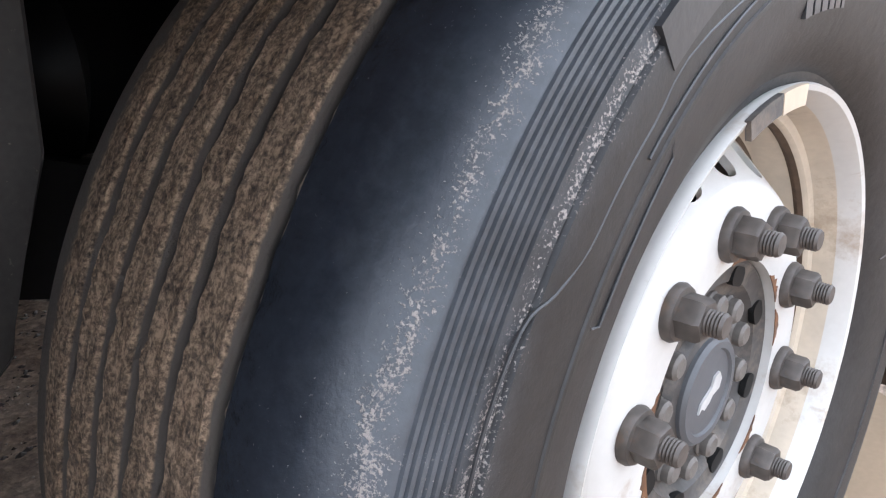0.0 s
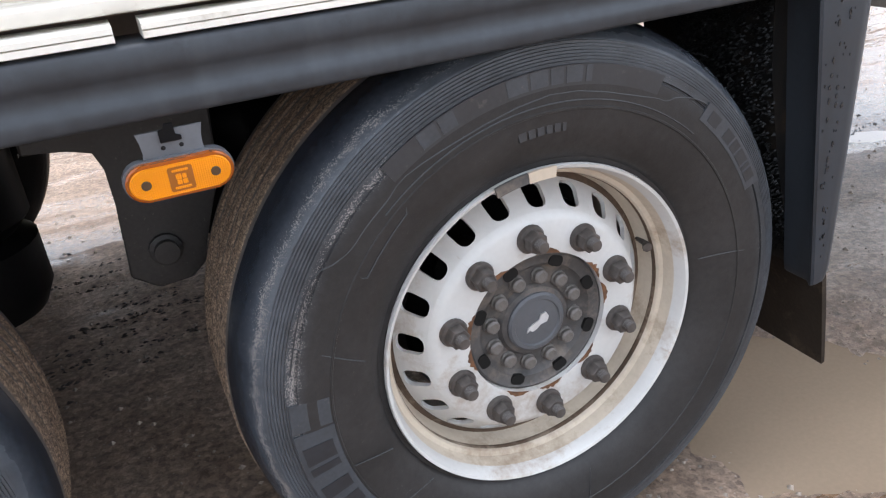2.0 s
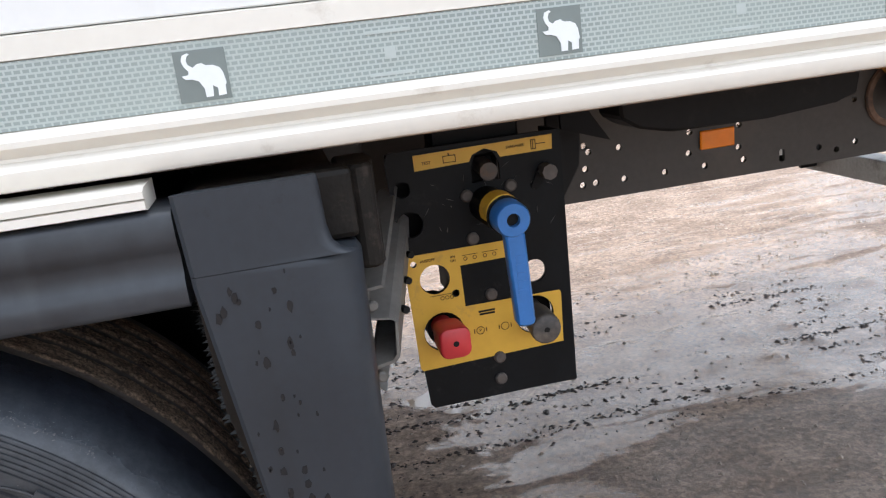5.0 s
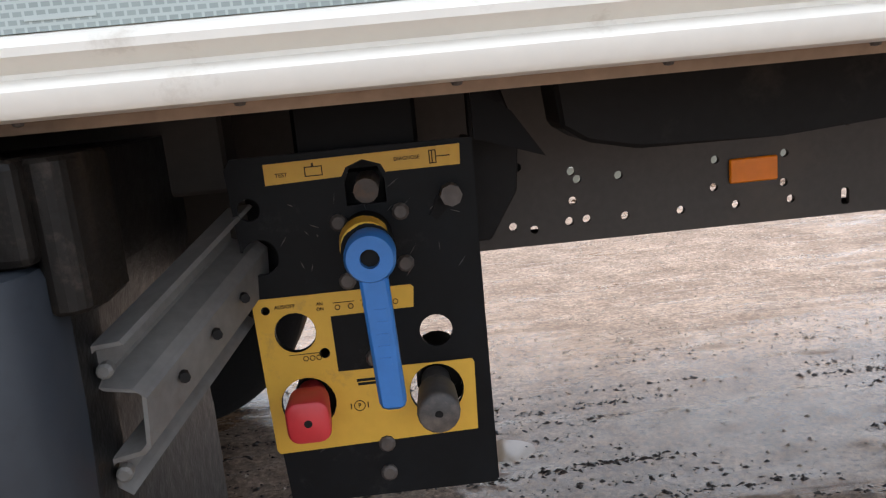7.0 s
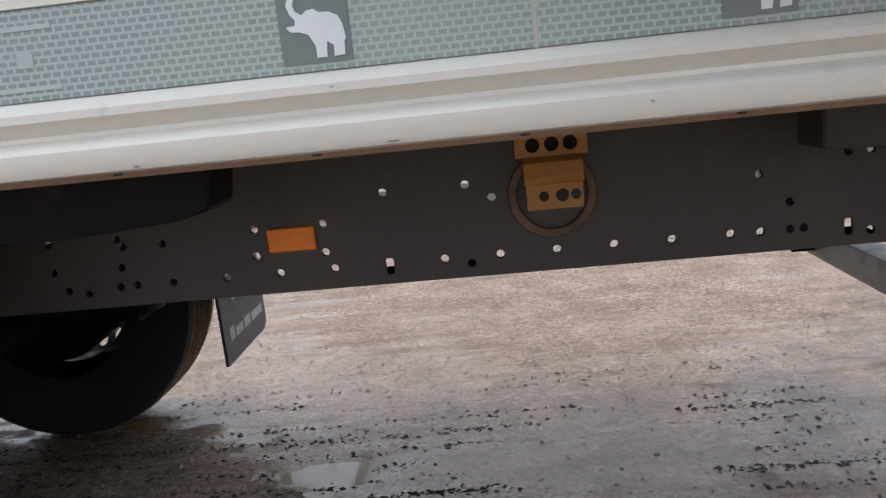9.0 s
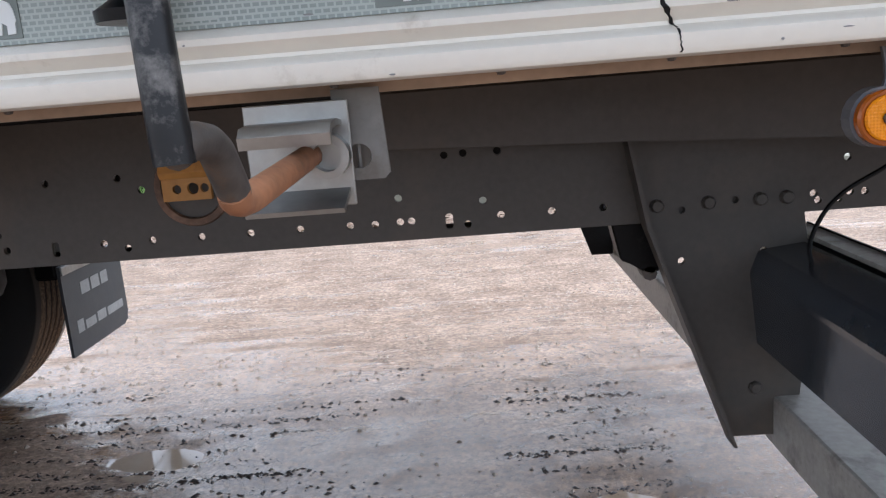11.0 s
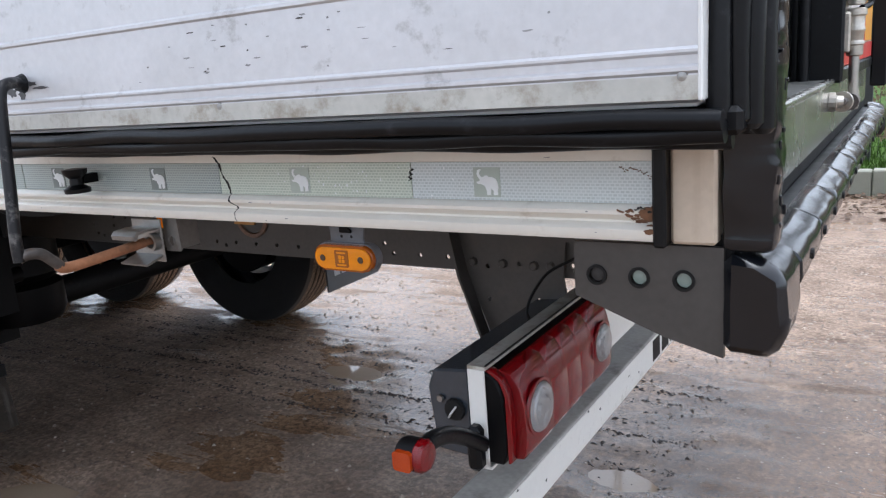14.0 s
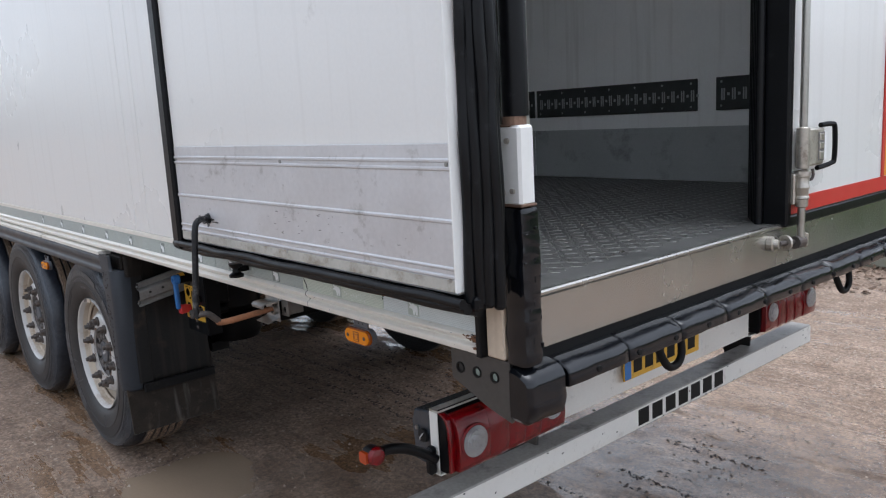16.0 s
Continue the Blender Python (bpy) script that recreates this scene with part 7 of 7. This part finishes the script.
sub("pivot_plate", box(2.0965, 2.1, 0.0545, 0.12, 1.074, 1.140, 0.001), M_OLDGALV, cl)
sub("hole_plate", plate_with_holes([(2.080, 1.150), (2.120, 1.150), (2.124, 1.079), (2.119, 1.074), (2.080, 1.074)], [circle(0.0105, 18, (2.099, 1.094))], 0.050, 0.054), M_OLDGALV, cl, "grey drilled plate beside the clip")
bf = tp("door_buffer", revolve([(0.004, 1.205), (0.024, 1.206), (0.025, 1.214), (0.013, 1.222), (0.012, 1.234), (0.022, 1.243), (0.024, 1.252), (0.004, 1.254)], (1.962, -0.042, 0), 22, axis="z"), M_RUBBER, "black rubber door buffer", True)
sub("buffer_foot", box(1.952, 1.972, -0.031, -0.0005, 1.222, 1.240), M_BLACK, bf)

# ---- load space ----
tp("load_floor", box(X0, 3.06, 0.062, 2.532, 1.2755, 1.285), M_FLOOR, "worn grey chequer-plate floor")
bm = bmesh.new()
for i in range(44):
    for j in range(52):
        x, y = 3.02 - 0.055 * i, 0.14 + 0.046 * j
        a = radians(45 if (i + j) % 2 else -45)
        c, s = math.cos(a), math.sin(a)
        q = [(0.024, 0), (0, 0.008), (-0.024, 0), (0, -0.008)]
        lo = [bm.verts.new((x + u * c - v * s, y + u * s + v * c, 1.2852)) for u, v in q]
        hi = bm.verts.new((x, y, 1.2880))
        for k in range(4):
            bm.faces.new((lo[k], lo[(k + 1) % 4], hi))
tagged(tp("chequer_pattern", bm, M_GALV), kind="stuff")
tp("inner_wall_right", box(X0, 3.09, 2.528, 2.538, 1.286, 3.9), M_INNERWHITE)
tp("inner_wall_left", box(X0, 3.09, 0.0615, 0.070, 1.286, 3.9), M_INNERWHITE)
for a, b in ((X0, -1.5), (-1.49, 0.99), (1.0, 3.08)):
    kp = tp("kick_panel", box(a, b, 2.518, 2.527, 1.288, 1.57, 0.002), M_INNER, "grey ribbed kick panel inside")
    for z in (1.36, 1.45, 1.54):
        sub("rib", box(a, b, 2.513, 2.5175, z, z + 0.006), M_INNER, kp)
for a, b in ((-0.25, 1.0), (1.02, 2.13), (2.235, 3.05)):
    lr = tp("lashing_rail", box(a, b, 2.519, 2.527, 1.650, 1.815, 0.002), M_LASHRAIL, "dark slotted lashing rail")
    n = int((b - a) / 0.058)
    for k in range(n):
        x = a + 0.03 + 0.058 * k
        for d in (0.0, 0.0125):
            sub("slot", box(x + d, x + d + 0.0075, 2.5172, 2.5187, 1.700, 1.758, 0.0004), M_INNER, lr)
        sub("pin_hole", box(x + 0.0325, x + 0.0455, 2.5172, 2.5187, 1.722, 1.736, 0.0004), M_INNER, lr)
        for z in (1.672, 1.792) if k % 3 == 0 else ():
            sub("rivet", revolve([(0.006, 2.519), (0.004, 2.5165), (0.001, 2.516)], (x, 0, z), 8), M_INNER, lr)
tp("inner_ceiling", box(X0, 3.09, 0.071, 2.527, 3.9, 3.95), M_INNERWHITE)
tp("bulkhead", box(X0 + 0.01, X0 + 0.06, 0.071, 2.527, 1.286, 3.9), M_INNERWHITE)


def blotch(cx, cz, w, h, y, seed, n=26):
    """A flat stain with a ragged outline, on the side of the rail."""
    q = random.Random(seed)
    pts = []
    for i in range(n):
        a = 2 * math.pi * i / n
        k = 0.6 + 0.55 * q.random()
        pts.append((cx + w * k * math.cos(a), cz + h * k * math.sin(a)))
    return prism(pts, "y", y, y + 0.0006)


rnd = random.Random(31)
for k in range(34):
    u = rnd.random()
    x, z = 3.088 - 0.050 * u ** 1.2, 1.199 - 0.004 * u - 0.040 * (1 - u) * rnd.random()
    w = rnd.uniform(0.003, 0.0075) * (1.2 - u)
    tp("rust_stain", blotch(x, z, w * 1.5, w * 0.8, rail_face(z) - 0.0012 + 0.00002 * k, 300 + k, 15), M_RUSTRUN)
for k in range(8):
    x, z = 3.062 + 0.003 * k, 1.1965 + rnd.gauss(0, 0.0016)
    tp("rust_pit", blotch(x, z, rnd.uniform(0.0015, 0.005), rnd.uniform(0.001, 0.0022), rail_face(z) - 0.0016, 500 + k, 11), M_INK)
for k in range(26):
    u = k / 25
    x, z = 3.040 + 0.050 * u, 1.247 - 0.004 * u - 0.022 * u ** 4
    tp("rust_stain", blotch(x, z + rnd.gauss(0, 0.0014), 0.0013, 0.0011, 0.0010, 400 + k, 9), M_RUSTRUN)
for k in range(46):
    x, z = rnd.choice((rnd.uniform(2.40, 2.86), rnd.gauss(2.58, 0.05))), rnd.uniform(1.206, 1.252)
    tp("tape_chip", blotch(x, z, rnd.uniform(0.0006, 0.0022), rnd.uniform(0.0006, 0.003), 0.0010, 600 + k, 9), M_TAPELIGHT)
rnd = random.Random(12)
for k in range(18):
    x, z = rnd.uniform(1.2, 3.05), rnd.choice((1.157, 1.160, 1.165, 1.190, 1.192, 1.206, 1.262))
    y = -0.0109 if z < 1.172 else (-0.0088 if z < 1.196 else (0.0012 if z < 1.255 else -0.0008))
    tp("paint_chip", blotch(x, z, rnd.choice((0.0015, 0.0025, 0.005)), rnd.uniform(0.0004, 0.0010), y, 80 + k, 9), M_SCUFF)
for k in range(34):
    x = rnd.choice((rnd.uniform(1.85, 3.12), rnd.gauss(2.68, 0.10), rnd.gauss(2.45, 0.05)))
    z = rnd.uniform(1.40, 1.475)
    w, h = rnd.choice((0.002, 0.003, 0.007)), rnd.uniform(0.0005, 0.0018)
    tp("scuff_mark", blotch(min(max(x, 1.83), 3.11), z, w, h, -0.1391, 150 + k, 11), rnd.choice((M_SCUFF, M_SCUFF, M_HUB)))
for k, (x, z, w, h) in enumerate(((2.025, 1.416, 0.030, 0.006), (2.06, 1.408, 0.026, 0.004), (1.945, 1.420, 0.016, 0.005), (1.97, 1.403, 0.014, 0.012), (2.00, 1.398, 0.012, 0.016))):
    tp("scuff_mark", blotch(x, z, w, h * 0.7, -0.1392, 200 + k, 17), M_SMEAR)
sub("lower_edge", prism([(-0.1415, 1.3375), (-0.1403, 1.3620), (-0.1388, 1.3620), (-0.1398, 1.3375)], "x", 1.795, 3.174), M_DIRTYEDGE, ld, "stained lower edge of the kick plate")
for k in range(22):
    y, z = rnd.uniform(0.10, 2.47), rnd.choice((0.605, 0.534, 0.56, 0.58))
    q = [(y + 0.004 * rnd.uniform(0.3, 1.6) * math.cos(a), z + 0.003 * rnd.uniform(0.3, 1.4) * math.sin(a)) for a in [0.7 * i for i in range(9)]]
    sub("paint_chip", prism(q, "x", 2.7506, 2.7513), M_INK, bar)
stk = tp("warning_sticker", prism([(2.56, 1.825), (2.64, 1.825), (2.60, 1.890)], "y", 2.5255, 2.5272), M_YELLOW, "yellow warning triangle sticker")
sub("print", prism([(2.585, 1.835), (2.615, 1.835), (2.60, 1.865)], "y", 2.5248, 2.5253), M_INK, stk)

# scratches on the valve panel, raised treads of the load floor
for k in range(44):
    x, z = rnd.uniform(0.75, 0.935), rnd.choice((rnd.uniform(0.975, 1.065), rnd.uniform(0.80, 0.86)))
    a, ln, w = rnd.gauss(0.6, 0.7), rnd.uniform(0.001, 0.008), rnd.uniform(0.0002, 0.0006)
    c, d = math.cos(a), math.sin(a)
    q = [(x - ln * c, z - ln * d), (x + w * d, z - w * c), (x + ln * c, z + ln * d), (x - w * d, z + w * c)]
    sub("scratch", prism(q, "y", YP - 0.0010, YP - 0.0002), M_HUB, panel)
v, f = [], []
for i in range(75):
    for j in range(54):
        x, y, s = 3.04 - 0.045 * i, 0.09 + 0.045 * j, 1 if (i + j) % 2 else -1
        c, d = 0.7071, 0.7071 * s
        b0 = len(v)
        for u, w, h in ((0.017, 0, 0), (0, 0.0055, 0), (-0.017, 0, 0), (0, -0.0055, 0), (0.009, 0, 0.0022), (-0.009, 0, 0.0022)):
            v.append((x + u * c - w * d, y + u * d + w * c, 1.2851 + h))
        f += [(b0, b0 + 1, b0 + 4), (b0 + 1, b0 + 2, b0 + 5), (b0 + 2, b0 + 3, b0 + 5), (b0 + 3, b0, b0 + 4), (b0 + 1, b0 + 5, b0 + 4), (b0 + 3, b0 + 4, b0 + 5)]
me = bpy.data.meshes.new("floor_treads")
me.from_pydata(v, [], f)
part("floor_treads", me, M_TREADPLATE, TR, "raised worn diamonds of the chequer plate", False, TR_INV)

# ---- yard's edge: kerb, grass, fence, trees ----
KX0, KX1 = -60, 60
kerb_bm = bmesh.new()
for i in range(60):
    x = -30 + 1.0 * i
    box(x + 0.004, x + 0.996, 6.89, 7.04, -0.05, 0.235 + 0.006 * math.sin(i * 2.1), 0.012, kerb_bm)
part("kerb", kerb_bm, M_CONCRETE)
tagged(bpy.data.objects["kerb"], "low pale concrete kerb along the grass", "kerb", kind="structure")
bm = box(KX0, KX1, 7.041, 40, 0.0, 0.20)
me = mesh_of("grass_verge", bm)
me.materials.append(M_GRASS)
tagged(new("grass_verge", me), "strip of short green grass behind the kerb", "grass", kind="structure")
rnd = random.Random(5)


def stuff(name, label, category, verts, faces, m):
    me = bpy.data.meshes.new(name)
    me.from_pydata(verts, [], faces)
    me.materials.append(m)
    return tagged(new(name, me), label, category, kind="stuff")


v, f = [], []
for _ in range(16000):
    x, y = rnd.uniform(-4, 10), 7.06 + 3.0 * rnd.random() ** 1.6
    a, h = rnd.uniform(0, 6.28), rnd.uniform(0.04, 0.12)
    dx, dy = 0.007 * math.cos(a), 0.007 * math.sin(a)
    k = len(v)
    v += [(x - dx, y - dy, 0.195), (x + dx, y + dy, 0.195), (x + rnd.uniform(-0.04, 0.04), y + rnd.uniform(-0.04, 0.04), 0.20 + h)]
    f.append((k, k + 1, k + 2))
stuff("grass", "short green grass blades on the verge", "grass", v, f, M_GRASS)
v, f = [], []
for _ in range(5200):
    x, y = rnd.uniform(-4, 12), 6.88 - 1.2 * rnd.random() ** 1.7
    a, s, z = rnd.uniform(0, 6.28), rnd.uniform(0.012, 0.045), rnd.uniform(0.004, 0.03)
    k = len(v)
    t = rnd.uniform(-0.6, 0.6)
    v += [(x + s * math.cos(a), y + s * math.sin(a), z), (x - 0.5 * s * math.sin(a), y + 0.5 * s * math.cos(a), z + s * t), (x - s * math.cos(a), y - s * math.sin(a), z + 0.006), (x + 0.5 * s * math.sin(a), y - 0.5 * s * math.cos(a), z - s * t * 0.4)]
    f.append((k, k + 1, k + 2, k + 3))
stuff("leaf_litter", "dead brown leaves blown against the kerb", "leaves", v, f, M_LEAF)
v, f = [], []
for _ in range(15000):
    x, y = (rnd.uniform(-3, 5.5), rnd.uniform(-1.4, 6.5))
    s = 0.0025 + 0.009 * rnd.random() ** 4
    z = height(x, y)
    k = len(v)
    e = [(x + s * rnd.uniform(0.7, 1.3), y, z), (x, y + s * rnd.uniform(0.7, 1.3), z), (x - s * rnd.uniform(0.7, 1.3), y, z), (x, y - s * rnd.uniform(0.7, 1.3), z), (x, y, z + s * rnd.uniform(0.4, 0.9))]
    v += e
    f += [(k, k + 1, k + 4), (k + 1, k + 2, k + 4), (k + 2, k + 3, k + 4), (k + 3, k, k + 4)]
for q in range(15500):
    x, y = (rnd.uniform(-3, 6), rnd.uniform(2.4, 6.8)) if q < 11000 else (rnd.uniform(-0.6, 4.5), 0.40 - 1.75 * rnd.random())
    s = (0.004 + 0.010 * rnd.random() ** 3) * (1.0 if q < 11000 else 0.7)
    k = len(v)
    v += [(x + s * rnd.uniform(0.7, 1.4), y, height(x, y)), (x, y + s * rnd.uniform(0.7, 1.3), height(x, y)), (x - s * rnd.uniform(0.7, 1.4), y, height(x, y)), (x, y - s * rnd.uniform(0.7, 1.3), height(x, y)), (x, y, height(x, y) + s * rnd.uniform(0.4, 0.9))]
    f += [(k, k + 1, k + 4), (k + 1, k + 2, k + 4), (k + 2, k + 3, k + 4), (k + 3, k, k + 4)]
stuff("gravel", "pale pebbles scattered on the wet dirt", "gravel", v, f, M_PEBBLE)

# clods of mud pressed up in rows by tyre treads
v, f = [], []
for k in range(10000):
    row = rnd.choice((0, 1, 2, 2, 3, 4, 4, 4, 5, 6, 7, 8, 8, 9, 11, 12))
    y = 1.22 + 0.105 * row + rnd.gauss(0, 0.014)
    x = -2.5 + 5.5 * rnd.random()
    if row % 3 == 0:
        x = round(x / 0.034) * 0.034 + rnd.gauss(0, 0.004)
    if noise.noise((x * 1.3, y * 3.0, 40)) < -0.12:
        continue
    y += 0.03 * x - 0.05
    if x > 2.75 or ((x - 2.05) / 0.8) ** 2 + ((y - 1.02) / 0.3) ** 2 < 1 or (y > 2.35 and rnd.random() < 0.6):
        continue
    s, z, a = 0.003 + 0.011 * rnd.random() ** 2.2, height(x, y), rnd.gauss(0, 0.5)
    c, d = math.cos(a), math.sin(a)
    b0 = len(v)
    for u, w in ((1.6, 0), (0.6, 0.8), (-0.7, 0.7), (-1.5, -0.1), (-0.5, -0.8), (0.8, -0.6)):
        u, w = u * s * rnd.uniform(0.7, 1.2), w * s * rnd.uniform(0.7, 1.2)
        v.append((x + u * c - w * d, y + u * d + w * c, z - 0.003))
    v.append((x, y, z + s * rnd.uniform(0.25, 0.6)))
    f += [(b0 + i, b0 + (i + 1) % 6, b0 + 6) for i in range(6)]
stuff("mud_clods", "dark wet mud clods in tyre-track rows", "mud", v, f, M_CLOD)

fence = thing("mesh_fence", "black steel mesh fence with posts along the verge", "fence", at=(0, 7.75, 0.19))
post_me = mesh_of("post", box(-0.045, 0.045, -0.045, 0.045, 0, 2.0, 0.004))
for k in range(9):
    part("post", post_me, M_FENCE, fence, at=pose(-7.11 + 2.5 * k, 0, 0))
v, f = [], []
for i in range(200):
    x = -6.3 + 0.1 * i
    k = len(v)
    v += [(x - 0.002, 0, 0.05), (x + 0.002, 0, 0.05), (x + 0.002, 0, 1.95), (x - 0.002, 0, 1.95)]
    f.append((k, k + 1, k + 2, k + 3))
for j in range(20):
    z = 0.05 + 0.1 * j
    k = len(v)
    v += [(-6.3, 0.003, z - 0.002), (13.7, 0.003, z - 0.002), (13.7, 0.003, z + 0.002), (-6.3, 0.003, z + 0.002)]
    f.append((k, k + 1, k + 2, k + 3))
wm = bpy.data.meshes.new("wire_mesh")
wm.from_pydata(v, [], f)
part("wire_mesh", wm, M_FENCE, fence)


def tree(x, y, h, r, seed):
    q = random.Random(seed)
    t = thing("tree", "bare winter tree with grey-brown bark behind the fence", "tree", group="trees along the fence", at=(x, y, 0.1))
    part("trunk", rod(curve_pts([(0, 0, 0), (0.05, 0.02, h * 0.3), (-0.04, 0.05, h * 0.6), (0.03, 0, h)]), [r * (1.15 - 0.75 * i / 18) for i in range(19)], 10), M_BARK, t, smooth=True)
    bm = bmesh.new()
    for k in range(26):
        z = h * q.uniform(0.3, 0.95)
        a, ln = q.uniform(0, 6.28), h * q.uniform(0.12, 0.3)
        p0, p1 = Vector((0, 0, z)), Vector((ln * 0.5 * math.cos(a), ln * 0.5 * math.sin(a), z + ln * 0.4))
        p2 = Vector((ln * math.cos(a + 0.3), ln * math.sin(a + 0.3), z + ln * 0.9))
        rod([p0, p1, p2], [r * 0.25, r * 0.14, r * 0.04], 5, bm)
        for _ in range(5):
            s = p1.lerp(p2, q.random())
            rod([s, s + Vector((q.uniform(-1, 1), q.uniform(-1, 1), q.uniform(0, 1))) * ln * 0.35], [r * 0.06, r * 0.02], 4, bm)
    part("limbs", bm, M_BARK, t)


for k, (x, y) in enumerate(((2.11, 12.5), (-1.4, 15), (4.8, 14), (8.5, 16), (-6, 18), (13, 17), (0.6, 22), (6.5, 24))):
    tree(x, y, 8 + (k * 37 % 5), 0.2 + 0.02 * (k % 4), k)
v, f = [], []
for _ in range(26000):
    x, y = rnd.uniform(-14, 14), rnd.uniform(8.9, 13)
    z = 0.2 + 1.5 * rnd.random() ** 1.8 * (0.7 + 0.3 * math.sin(x * 1.7))
    a, s = rnd.uniform(0, 6.28), rnd.uniform(0.015, 0.055)
    k = len(v)
    v += [(x, y, z), (x + s * math.cos(a), y + s * math.sin(a), z + s * 0.6), (x + 0.3 * s * math.cos(a + 1.5), y + 0.3 * s, z + s * 1.4)]
    f.append((k, k + 1, k + 2))
stuff("undergrowth", "dry brown bushes and brambles behind the fence", "bushes", v, f, M_BUSH)
v, f = [], []
xs = [-160 + 4 * i for i in range(81)]
for i, x in enumerate(xs):
    h = 7 + 3 * noise.noise((x * 0.06, 0, 0)) + 1.5 * noise.noise((x * 0.35, 3, 0))
    v += [(x, 70 + 0.002 * x * x, 0), (x, 70 + 0.002 * x * x, h)]
    if i:
        f.append((2 * i - 2, 2 * i, 2 * i + 1, 2 * i - 1))
bd = bpy.data.meshes.new("backdrop")
bd.from_pydata(v, [], f)
bd.materials.append(M_BUSH)
tagged(new("backdrop", bd), "distant bare winter woods", "woods", kind="structure")
